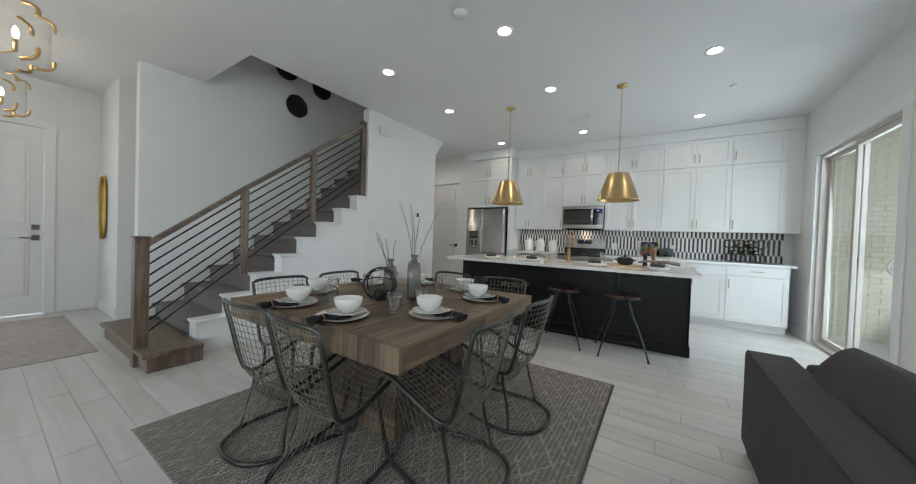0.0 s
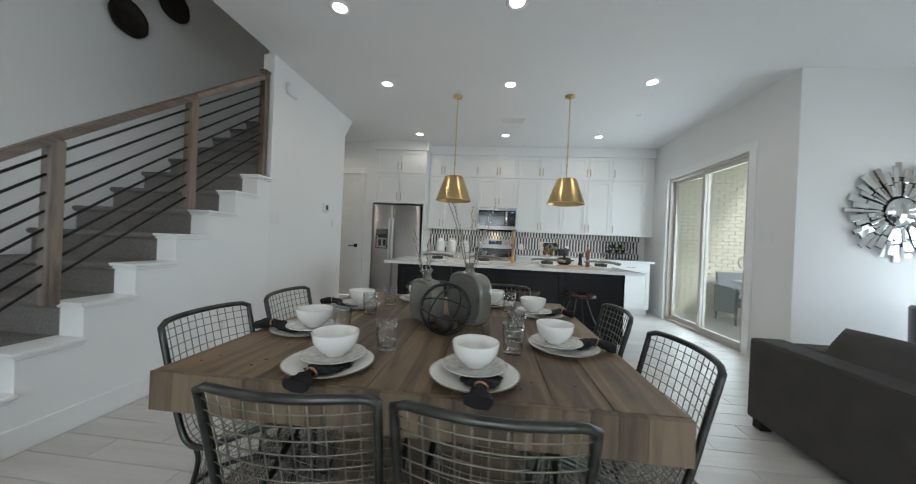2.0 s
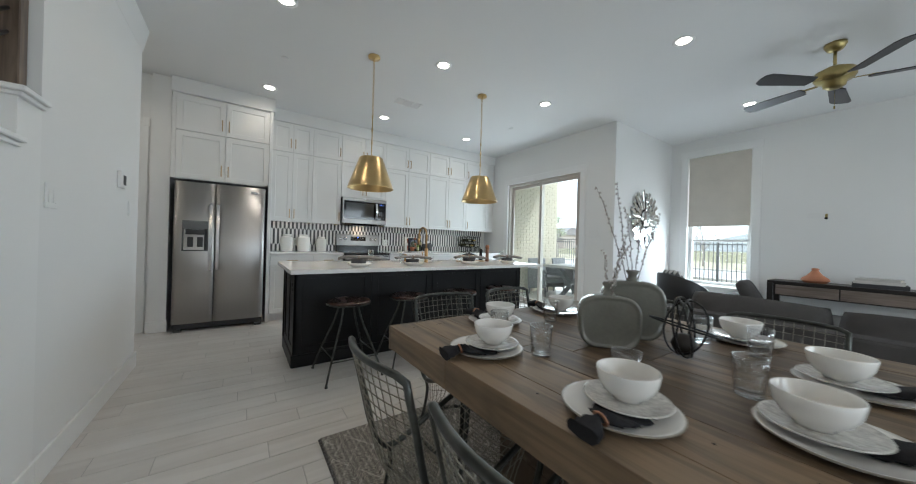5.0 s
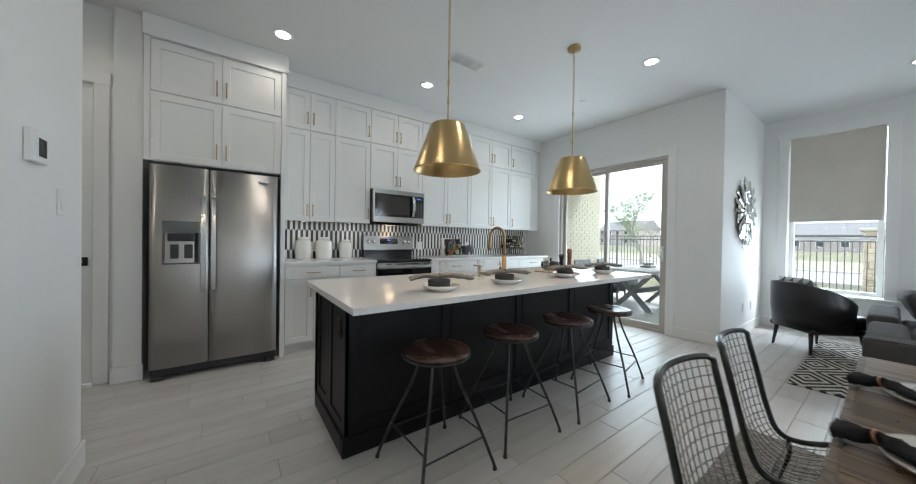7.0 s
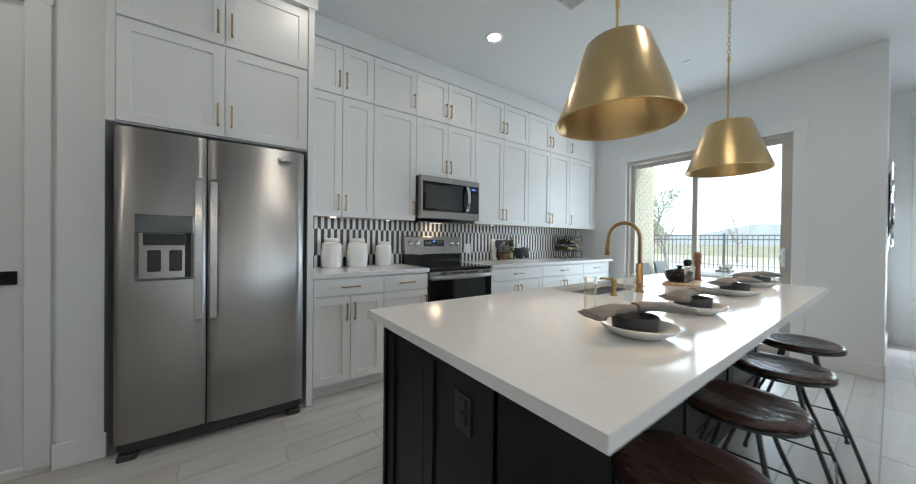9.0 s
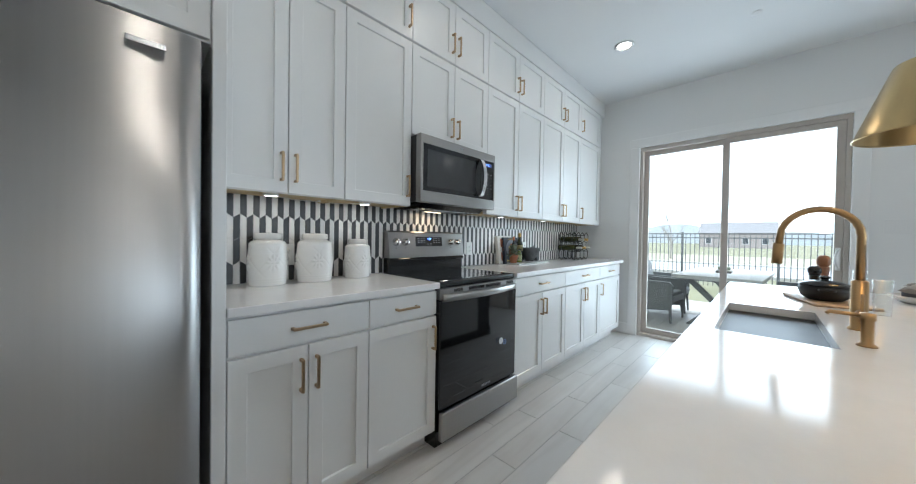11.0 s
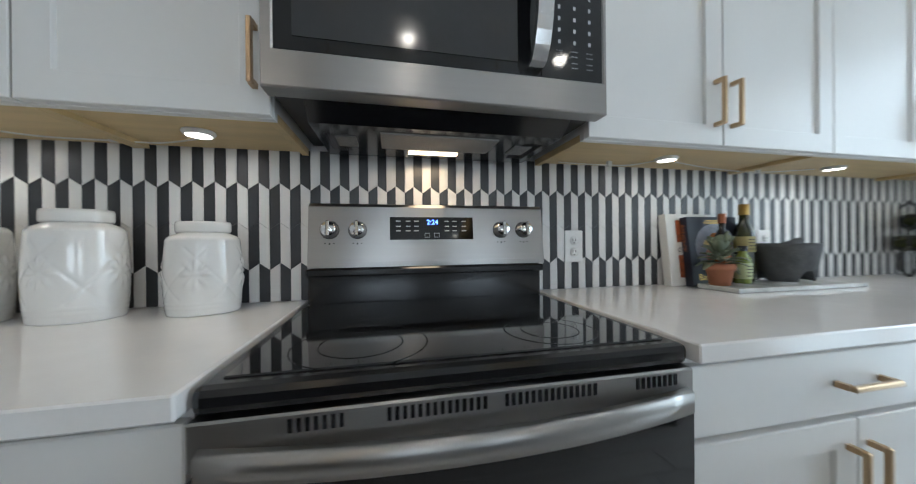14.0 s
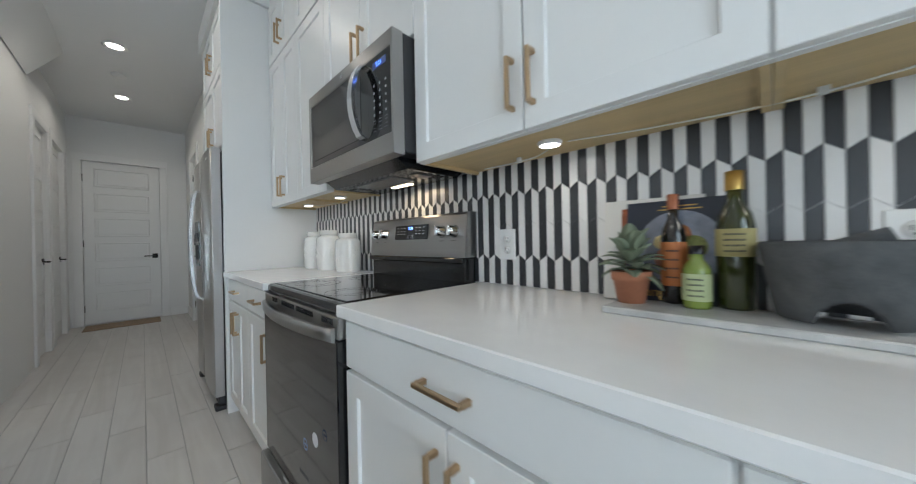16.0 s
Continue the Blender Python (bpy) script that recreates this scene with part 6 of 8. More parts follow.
outlet("wall_outlet", pose(-0.742, BW - 0.012, 1.112), 0.072, 0.116, "o", "white double outlet on the tile backsplash")
outlet("wall_outlet", pose(-2.27, BW - 0.012, 1.10), 0.118, 0.116, "o", "white four-gang outlet on the tile backsplash")
outlet("wall_outlet", pose(0.16, BW - 0.012, 1.112), 0.072, 0.116, "o", "white double outlet on the tile backsplash")
outlet("light_switch", pose(ST, 3.30, 1.33, 0, 0, 90), 0.118, 0.118, 2, "white double rocker switch on the stair wall")
outlet("light_switch", pose(ST, 4.57, 1.36, 0, 0, 90), 0.072, 0.118, 1, "white single rocker switch near the hall")
outlet("light_switch", pose(SW, 3.86, 1.36, 0, 0, -90), 0.165, 0.118, 3, "white triple rocker switch beside the patio door")
outlet("light_switch", pose(-4.95, 1.16, 1.24, 0, 0, 90), 0.118, 0.118, 2, "white double rocker switch beside the stairs")
outlet("light_switch", pose(-6.80, 0.78, 1.24, 0, 0, 90), 0.165, 0.118, 3, "white triple rocker switch beside the front door")
outlet("wall_outlet", pose(ST, 2.66, 0.34, 0, 0, 90), 0.072, 0.116, "o", "white outlet low on the stair wall")
outlet("wall_outlet", pose(2.55, MW, 0.36), 0.072, 0.116, "o", "white outlet low on the mirror wall")
outlet("wall_outlet", pose(2.95, MW, 0.36), 0.072, 0.116, "o", "white outlet low on the mirror wall")
th = thing("thermostat", "white wall thermostat with grey screen", "thermostat", pose(ST, 4.30, 1.555, 0, 0, 90))
part("case", B(-0.05, -0.024, -0.062, 0.075, -0.0005, 0.062, bevel=0.004), PLATE, th)
part("screen", B(0.0, -0.0255, -0.035, 0.062, -0.0235, 0.035), DARKPL, th)
cm = thing("door_chime", "white door chime box high on the wall", "chime", pose(ST, 3.48, 2.78, 0, 0, 90))
bm = bmesh.new()
prism(bm, [(-0.085, -0.055), (-0.1, 0.06), (0.1, 0.06), (0.085, -0.055)], 1, -0.045, -0.0005)
bmesh.ops.bevel(bm, geom=list(bm.edges), offset=0.008, segments=2, affect="EDGES")
part("cover", bm, PLATE, cm)

tr = thing("marble_tray", "grey marble tray on the counter", "tray", pose(0.0, 6.43, 0.9563))
part("slab", B(-0.305, -0.108, 0.0, 0.28, 0.035, 0.016, bevel=0.003), mat("grey_marble", (0.50, 0.50, 0.49), 0.25, vary=0.25, scale=6, fine=24, bump=0.0), tr)
TZ = 0.9563 + 0.0165
pt = thing("potted_plant", "small grey-leaved plant in a terracotta pot", "plant", pose(-0.268, 6.412, TZ))
bm = bmesh.new()
lathe(bm, [(0, 0), (0.030, 0), (0.039, 0.052), (0.043, 0.053), (0.045, 0.075), (0.041, 0.075), (0.038, 0.06), (0, 0.058)], 28)
part("pot", bm, TERRA, pt)
part("soil", (lambda b: (lathe(b, [(0, 0.0665), (0.036, 0.0655), (0.038, 0.0602)], 20), b)[1])(bmesh.new()), mat("potting_soil", (0.03, 0.022, 0.016), 0.95, vary=0.4, scale=80, bump=0.6), pt)
rnd = random.Random(8)
for k in range(38):
    lvl = k / 37
    a, tilt, ln = k * 2.4 + rnd.uniform(-0.3, 0.3), 1.45 - 1.15 * lvl + rnd.uniform(-0.2, 0.2), rnd.uniform(0.052, 0.074) * (1 - 0.2 * lvl)
    bm = bmesh.new()
    base = Vector((0.016 * math.cos(a), 0.016 * math.sin(a), 0.070 + 0.068 * lvl))
    d = Vector((math.cos(a) * math.sin(tilt), math.sin(a) * math.sin(tilt), math.cos(tilt)))
    s = d.cross(Vector((0, 0, 1))).normalized()
    n = s.cross(d)
    prev = None
    for i in range(8):
        u = i / 7
        w = 0.0185 * math.sin(math.pi * min(1, u * 0.88 + 0.09)) ** 0.55 * (0.3 if i == 0 else 1)
        c0 = base + d * ln * u - Vector((0, 0, 0.020)) * u * u * tilt
        ring = [bm.verts.new(c0 - s * w + n * w * 0.28), bm.verts.new(c0 - n * 0.0012), bm.verts.new(c0 + s * w + n * w * 0.28), bm.verts.new(c0 + n * 0.002)]
        if prev:
            for q in range(4):
                bm.faces.new((prev[q], prev[(q + 1) % 4], ring[(q + 1) % 4], ring[q])).smooth = True
        prev = ring
    part("leaf", bm, LEAFG, pt)


def bottle(x, y, r, h, neck, gm, label, lab_m, cap_m, lz):
    b = thing("bottle", label, "bottle", pose(x, y, TZ))
    bm = bmesh.new()
    lathe(bm, [(0, 0), (r * 0.95, 0), (r, 0.006), (r, h * 0.60), (r * 0.85, h * 0.68), (neck, h * 0.78), (neck, h * 0.90), (0, h * 0.90)], 28)
    part("glass_body", bm, gm, b)
    bm = bmesh.new()
    lathe(bm, [(neck * 1.15, h * 0.86), (neck * 1.15, h * 0.995), (neck, h), (0, h)], 20)
    lathe(bm, [(neck * 1.15, h * 0.86), (neck * 0.9, h * 0.86)], 20)
    part("cap", bm, cap_m, b)
    bm = bmesh.new()
    lathe(bm, [(r + 0.0003, h * lz[0]), (r + 0.0009, h * lz[0] + 0.001), (r + 0.0009, h * lz[1] - 0.001), (r + 0.0003, h * lz[1])], 28)
    l = part("paper_label", bm, lab_m, b)
    bm = bmesh.new()
    for k in range(4):
        z = h * (lz[0] + (lz[1] - lz[0]) * (0.2 + 0.2 * k))
        for i in range(5):
            a = -math.pi / 2 + (i - 2) * 0.22
            v = [bm.verts.new(((r + 0.0013) * math.cos(a + s), (r + 0.0013) * math.sin(a + s), z + q)) for s, q in ((-0.08, -0.002), (0.08, -0.002), (0.08, 0.002), (-0.08, 0.002))]
            bm.faces.new(v)
    part("print", bm, DARKPL, l)


OIL = mat("dark_olive_glass", (0.03, 0.035, 0.008), 0.06, vary=0.1, bump=0, coat=0.6)
GOLDF = mat("gold_foil", (0.5, 0.33, 0.10), 0.35, 1.0, vary=0.1)
bottle(-0.19, 6.465, 0.026, 0.255, 0.0105, mat("dark_vinegar_glass", (0.008, 0.006, 0.006), 0.06, vary=0.1, bump=0, coat=0.6), "dark vinegar bottle with an orange label", mat("orange_label", (0.42, 0.14, 0.04), 0.6, vary=0.1), mat("copper_foil", (0.40, 0.15, 0.08), 0.4, 0.6, vary=0.1), (0.16, 0.56))
bottle(-0.142, 6.43, 0.0265, 0.135, 0.013, mat("green_sauce", (0.20, 0.26, 0.05), 0.2, vary=0.15, bump=0, coat=0.5), "small green sauce bottle with a pale label", mat("pale_green_label", (0.50, 0.55, 0.30), 0.6, vary=0.1), BLACKPL, (0.12, 0.55))
bottle(-0.08, 6.47, 0.033, 0.292, 0.0145, OIL, "tall dark green olive oil bottle with gold cap", mat("olive_label", (0.38, 0.33, 0.14), 0.6, vary=0.2), GOLDF, (0.38, 0.58))
mo = thing("stone_mortar", "dark grey stone mortar bowl on three feet", "mortar", pose(0.062, 6.43, TZ))
bm = bmesh.new()
PR = [(0.0, 0.050), (0.040, 0.050), (0.074, 0.004), (0.078, 0.006), (0.086, 0.05), (0.098, 0.125), (0.100, 0.138), (0.097, 0.142), (0.088, 0.141), (0.070, 0.085), (0.030, 0.062), (0.0, 0.060)]
rows_ = []
for r, z in PR:
    row = []
    for k in range(48):
        a = k * math.tau / 48
        arch = 0.040 * max(0.0, math.cos(1.5 * (a + math.pi / 2) * 2)) ** 0.6 if z < 0.007 else 0
        row.append(bm.verts.new((1.08 * r * math.cos(a), 0.95 * r * math.sin(a), z + arch)))
    rows_.append(row)
for p, q in zip(rows_, rows_[1:]):
    for k in range(48):
        bm.faces.new((p[k], p[(k + 1) % 48], q[(k + 1) % 48], q[k])).smooth = True
bmesh.ops.remove_doubles(bm, verts=bm.verts, dist=1e-5)
part("bowl", bm, mat("basalt_stone", (0.085, 0.088, 0.092), 0.85, vary=0.35, scale=30, fine=200, bump=0.7), mo)
bm = bmesh.new()
tube(bm, [(-0.055, 0.02, 0.10), (0.0, 0.0, 0.13), (0.05, -0.015, 0.152)], 0.017, 12, taper=lambda u: 1.15 - 0.35 * u)
tagged(part("pestle", bm, mo.children[0].data.materials[0], mo), "short grey stone pestle")


def word(text, size, m, material, parent, name="title"):
    c = bpy.data.curves.new(name, "FONT")
    c.body, c.size, c.extrude = text, size, 0.0002
    o = new(name + "_text", c)
    bpy.context.view_layer.update()
    me = bpy.data.meshes.new_from_object(o.evaluated_get(bpy.context.evaluated_depsgraph_get()))
    bpy.data.objects.remove(o)
    me.materials.clear()
    me.materials.append(material)
    ob = new(name, me)
    ob.parent, ob.matrix_basis = parent, m
    return ob


word("2:23", 0.02, pose(-1.006, 6.1668, 1.749, 90, 0, 0), glow("blue_clock_digits", (0.12, 0.25, 1.0), 3), mw_panel, "clock_digits")
# lamp cables clipped under the wall cabinets
CABLE = mat("white_cable", (0.72, 0.72, 0.70), 0.5, vary=0.03, bump=0)
for pts in ([(-0.48, 6.45, 1.4105), (-0.56, 6.49, 1.400), (-0.64, 6.50, 1.398), (-0.72, 6.515, 1.402), (-0.82, 6.53, 1.4085)], [(-1.86, 6.46, 1.4105), (-1.98, 6.50, 1.402), (-2.10, 6.51, 1.404), (-2.24, 6.49, 1.401), (-2.37, 6.46, 1.4105)], [(-0.44, 6.45, 1.4105), (-0.20, 6.50, 1.405), (0.05, 6.51, 1.401), (0.27, 6.46, 1.4105)]):
    cb = thing("lamp_cable", "thin white cable clipped under the wall cabinets", "cable", group="puck light cables")
    bm = bmesh.new()
    tube(bm, spline(pts, 6), 0.0022, 6)
    part("cord", bm, CABLE, cb)
    q = pts[len(pts) // 2]
    part("clip", B(q[0] - 0.008, q[1] - 0.006, q[2] - 0.004, q[0] + 0.008, q[1] + 0.006, 1.4125, bevel=0.001), CABLE, cb)
INK = mat("black_ink", (0.02, 0.02, 0.02), 0.6, vary=0.05, bump=0)
PAGE = mat("book_pages", (0.62, 0.58, 0.50), 0.9, vary=0.1, stretch=(1, 60, 1), scale=8)
b1 = thing("cookbook", "white cookbook with an orange food photo, leaning on tiles", "book", pose(-0.312, 6.528, 0.9568, -6, 0, 3))
bm = bmesh.new()
box(bm, -0.055, -0.017, 0, 0.175, -0.014, 0.275, 0.001)
box(bm, -0.055, 0.014, 0, 0.175, 0.017, 0.275, 0.001)
box(bm, -0.058, -0.017, 0, -0.0545, 0.017, 0.275, 0.001)
part("cover", bm, mat("white_book_cover", (0.70, 0.68, 0.64), 0.4, vary=0.03), b1)
part("pages", B(-0.053, -0.0135, 0.003, 0.17, 0.0135, 0.272), PAGE, b1)
FOOD = mat("orange_food_photo", (0.32, 0.075, 0.02), 0.4, vary=0.8, scale=45, fine=140, bump=0)
for z in (0.03, 0.165):
    part("photo", B(-0.012, -0.0178, z, 0.10, -0.0171, z + 0.085), FOOD, b1)
word("OTTO", 0.024, pose(-0.012, -0.0174, 0.128, 90, 0, 0), INK, b1)
b2 = thing("cookbook", "dark blue cookbook with a plate of food on it", "book", pose(-0.240, 6.492, 0.9568, -7, 0, -3))
bm = bmesh.new()
box(bm, -0.06, -0.016, 0, 0.16, -0.013, 0.262, 0.001)
box(bm, -0.06, 0.013, 0, 0.16, 0.016, 0.262, 0.001)
box(bm, -0.063, -0.016, 0, -0.0595, 0.016, 0.262, 0.001)
part("cover", bm, mat("dark_blue_cover", (0.012, 0.018, 0.035), 0.45, vary=0.3, scale=8), b2)
part("pages", B(-0.058, -0.0125, 0.003, 0.155, 0.0125, 0.259), PAGE, b2)
bm = bmesh.new()
lathe(bm, [(0, 0.0006), (0.088, 0.0006), (0.09, 0)], 36, (0, 0, 0))
pl = part("plate_photo", bm, mat("plate_print", (0.22, 0.24, 0.30), 0.4, vary=0.3, scale=30, bump=0), b2, "", pose(0.055, -0.0162, 0.145, 90, 0, 0))
for cx, cy, r, col in ((0.0, 0.03, 0.026, (0.45, 0.16, 0.05)), (-0.035, 0.012, 0.018, (0.6, 0.5, 0.25)), (0.03, 0.0, 0.028, (0.28, 0.30, 0.10)), (-0.02, -0.03, 0.03, (0.36, 0.15, 0.10)), (0.025, -0.045, 0.022, (0.5, 0.42, 0.3))):
    bm = bmesh.new()
    lathe(bm, [(0, 0.0004), (r, 0.0004), (r, 0)], 18, (cx, cy, 0.0006))
    part("food_print", bm, mat("food_print", col, 0.5, vary=0.5, scale=90, bump=0), pl)
word("Bangkok", 0.034, pose(-0.035, -0.0164, 0.022, 90, 0, 0), GOLDF, b2)
word("BANGKOK", 0.022, pose(-0.0632, 0.010, 0.235, 90, 90, -90), mat("spine_orange", (0.45, 0.16, 0.05), 0.5), b2, "spine_title")
bm = bmesh.new()
for k, (a, w) in enumerate(((0.02, 0.07), (0.01, 0.09))):
    box(bm, a, -0.0166, 0.245 - k * 0.008, a + w, -0.0161, 0.248 - k * 0.008)
part("print_bar", bm, GOLDF, b2)

wr = thing("wine_rack", "black metal hexagon wine rack", "rack", pose(1.055, 6.40, 0.9563))
R = 0.068
cells = [(i * R * math.sqrt(3) + (R * math.sqrt(3) / 2 if j % 2 else 0), 0.06 + j * R * 1.5) for j in range(3) for i in range(4 if j % 2 == 0 else 3)]
seen_edges = set()
for cx, cz in cells:
    pts = [(cx + R * math.sin(k * math.pi / 3), cz + R * math.cos(k * math.pi / 3)) for k in range(6)]
    for a, b in zip(pts, pts[1:] + pts[:1]):
        key = tuple(sorted(((round(a[0], 3), round(a[1], 3)), (round(b[0], 3), round(b[1], 3)))))
        if key in seen_edges:
            continue
        seen_edges.add(key)
        for yy in (-0.08, 0.08):
            bm = bmesh.new()
            tube(bm, [(a[0] - 0.18, yy, a[1] + 0.008), (b[0] - 0.18, yy, b[1] + 0.008)], 0.0048, 5)
            part("bar", bm, BLACKMETAL, wr)
for cx, cz in cells[1::2]:
    bm = bmesh.new()
    tube(bm, [(cx + R * 0.866 - 0.18, -0.08, cz + R * 0.5 + 0.008), (cx + R * 0.866 - 0.18, 0.08, cz + R * 0.5 + 0.008)], 0.0048, 5)
    part("cross_bar", bm, BLACKMETAL, wr)
for k in (4, 5, 6, 8, 9):
    cx, cz = cells[k]
    wb = thing("wine_bottle", "dark wine bottle with foil cap lying in the rack", "bottle", pose(1.055 + cx - 0.18, 6.40, 0.9563 + cz - 0.012, 90, 0, 0), "wine bottles")
    bm = bmesh.new()
    lathe(bm, [(0, -0.14), (0.034, -0.14), (0.0365, -0.13), (0.0365, 0.03), (0.03, 0.06), (0.0135, 0.085), (0.0135, 0.11), (0, 0.11)], 22)
    part("glass_body", bm, OIL, wb)
    bm = bmesh.new()
    lathe(bm, [(0.0145, 0.085), (0.0152, 0.09), (0.0152, 0.148), (0.012, 0.15), (0, 0.15)], 16)
    part("foil", bm, GOLDF if k % 2 else mat("white_foil", (0.5, 0.48, 0.42), 0.4, vary=0.1), wb)

# ---- ceiling fittings ----
vn = thing("ceiling_vent", "white slatted ceiling air vent", "vent", pose(-1.12, 4.95, CZ - 0.0005))
bm = bmesh.new()
for a, b, e, g in ((-0.19, -0.085, 0.19, -0.065), (-0.19, 0.065, 0.19, 0.085), (-0.19, -0.065, -0.17, 0.065), (0.17, -0.065, 0.19, 0.065), (-0.066, -0.065, -0.05, 0.065), (0.05, -0.065, 0.066, 0.065)):
    box(bm, a, b, -0.008, e, g, 0, 0.002)
part("frame", bm, PLATE, vn)
part("backing", B(-0.17, -0.065, -0.0015, 0.17, 0.065, -0.0005), DARKPL, vn)
for k in range(9):
    y = -0.058 + k * 0.0145
    bm = bmesh.new()
    prism(bm, [(y - 0.004, -0.002), (y - 0.003, -0.002), (y + 0.002, -0.007), (y + 0.001, -0.007)], 0, -0.169, 0.169)
    part("slat", bm, PLATE, vn)
for x, y in ((-1.46, 2.18), (-2.62, 4.75), (0.62, 4.75), (-5.1, 5.42)):
    sm = thing("smoke_detector", "white round ceiling detector", "detector", pose(x, y, CZ - 0.0005), "ceiling detectors")
    bm = bmesh.new()
    r = 0.06 if y < 3 or x < -5 else 0.035
    lathe(bm, [(0, 0), (r, 0), (r, -0.012), (r * 0.85, -0.026), (0, -0.03)] if r > 0.05 else [(0, 0), (r, 0), (r * 0.9, -0.006), (0, -0.008)], 28)
    part("cover", bm, PLATE, sm)
fan = thing("ceiling_fan", "antique brass ceiling fan with five dark blades", "fan", pose(1.40, 1.42, CZ))
ABR = mat("antique_brass", (0.36, 0.29, 0.13), 0.3, 1.0, vary=0.15, bump=0.02)
bm = bmesh.new()
lathe(bm, [(0, 0), (0.07, 0), (0.072, -0.02), (0.05, -0.06), (0.02, -0.07), (0, -0.07)], 28)
part("canopy", bm, ABR, fan)
bm = bmesh.new()
tube(bm, [(0, 0, -0.06), (0, 0, -0.22)], 0.012, 12)
part("downrod", bm, ABR, fan)
bm = bmesh.new()
lathe(bm, [(0, -0.20), (0.04, -0.205), (0.075, -0.225), (0.125, -0.25), (0.132, -0.27), (0.132, -0.31), (0.115, -0.335), (0.075, -0.35), (0.07, -0.385), (0.04, -0.405), (0, -0.41)], 36)
part("motor_housing", bm, ABR, fan)
FANB = mat("dark_fan_blade", (0.035, 0.032, 0.035), 0.45, vary=0.2, scale=6)
for k in range(5):
    a = 74 + 72 * k
    bm = bmesh.new()
    poly = [(0.21, -0.055), (0.62, -0.072), (0.665, -0.05), (0.675, 0.0), (0.665, 0.05), (0.62, 0.072), (0.21, 0.055), (0.195, 0)]
    prism(bm, poly, 2, -0.004, 0.004)
    bd_ = part("blade", bm, FANB, fan, "dark wood fan blade", pose(0, 0, -0.345, 0, 0, a) @ pose(0, 0, 0, 12, 0, 0))
    bm = bmesh.new()
    box(bm, 0.11, -0.014, 0.006, 0.29, 0.014, 0.013, 0.003)
    box(bm, 0.20, -0.04, 0.0055, 0.24, 0.04, 0.0115, 0.003)
    part("blade_arm", bm, ABR, bd_)
bm = bmesh.new()
tube(bm, [(0.03, 0, -0.40), (0.03, 0, -0.55)], 0.0015, 5)
lathe(bm, [(0, -0.55), (0.006, -0.555), (0.006, -0.575), (0, -0.58)], 8, (0.03, 0, 0))
part("pull_chain", bm, ABR, fan)

# ---- foyer ----
for cx, cy in ((-3.62, 0.03), (-5.38, 0.03)):
    chd = thing("foyer_chandelier", "brass cage lantern with glass sides and candle bulbs", "chandelier", pose(cx, cy, CZ))
    bm = bmesh.new()
    lathe(bm, [(0, 0), (0.065, 0), (0.065, -0.015), (0.012, -0.03), (0.008, -0.16), (0, -0.16)], 20)
    part("canopy", bm, BRASSP, chd)
    bm = bmesh.new()
    tube(bm, [(0, 0, -0.15), (0, 0, -0.77)], 0.006, 8)
    lathe(bm, [(0, -0.75), (0.03, -0.76), (0.03, -0.78), (0, -0.79)], 14)
    part("stem", bm, BRASSP, chd)
    for k in range(8):
        a = k * math.pi / 4
        c, s = math.cos(a), math.sin(a)
        for z0, z1 in ((-0.44, -0.52), (-0.80, -0.72)):
            bm = bmesh.new()
            pts = spline([(0.20 * c, 0.20 * s, z0), (0.258 * c, 0.258 * s, z0 + (z1 - z0) * 0.15), (0.283 * c, 0.283 * s, z0 + (z1 - z0) * 0.5), (0.285 * c, 0.285 * s, z1)], 4)
            tube(bm, pts, 0.012, 4)
            part("corner_clip", bm, BRASSP, chd, "curved brass corner clip")
        if k % 2:
            continue
        bm = bmesh.new()
        tube(bm, [(0, 0, -0.76), (0.085 * c, 0.085 * s, -0.75), (0.125 * c, 0.125 * s, -0.72)], 0.005, 6)
        tube(bm, [(0.125 * c, 0.125 * s, -0.72), (0.125 * c, 0.125 * s, -0.64)], 0.011, 10)
        ar = part("candle_arm", bm, BRASSP, chd)
        bm = bmesh.new()
        lathe(bm, [(0, -0.64), (0.012, -0.625), (0.015, -0.60), (0.008, -0.57), (0, -0.555)], 12, (0.125 * c, 0.125 * s, 0))
        part("bulb", bm, BULB, ar, "lit candle bulb")
    bm = bmesh.new()
    lathe(bm, [(0.271, -0.445), (0.271, -0.795), (0.2695, -0.795), (0.2695, -0.445), (0.271, -0.445)], 40)
    g = part("glass_shade", bm, DRUMG, chd, "clear glass drum")
    g.visible_shadow = False
    lamp("chandelier_lamp", "POINT", pose(cx, cy, CZ - 0.68), 4, (1, 0.82, 0.6), soft=0.1)
gm = thing("octagon_mirror", "tall octagonal gold framed wall mirror", "mirror", pose(-6.42, 0.995, 1.43))
oc = [(-0.15, -0.27), (-0.06, -0.42), (0.06, -0.42), (0.15, -0.27), (0.15, 0.27), (0.06, 0.42), (-0.06, 0.42), (-0.15, 0.27)]
bm = bmesh.new()
tube(bm, [(x, -0.02, z) for x, z in oc], 0.015, 4, True)
part("frame", bm, mat("gold_leaf", (0.62, 0.42, 0.10), 0.32, 1.0, vary=0.15, bump=0.05), gm)
bm = bmesh.new()
prism(bm, [(x * 0.93, z * 0.96) for x, z in oc], 1, -0.012, -0.004)
part("glass", bm, MIRROR, gm)
mt = thing("foyer_rug", "pale grey-beige flat entrance rug", "rug")
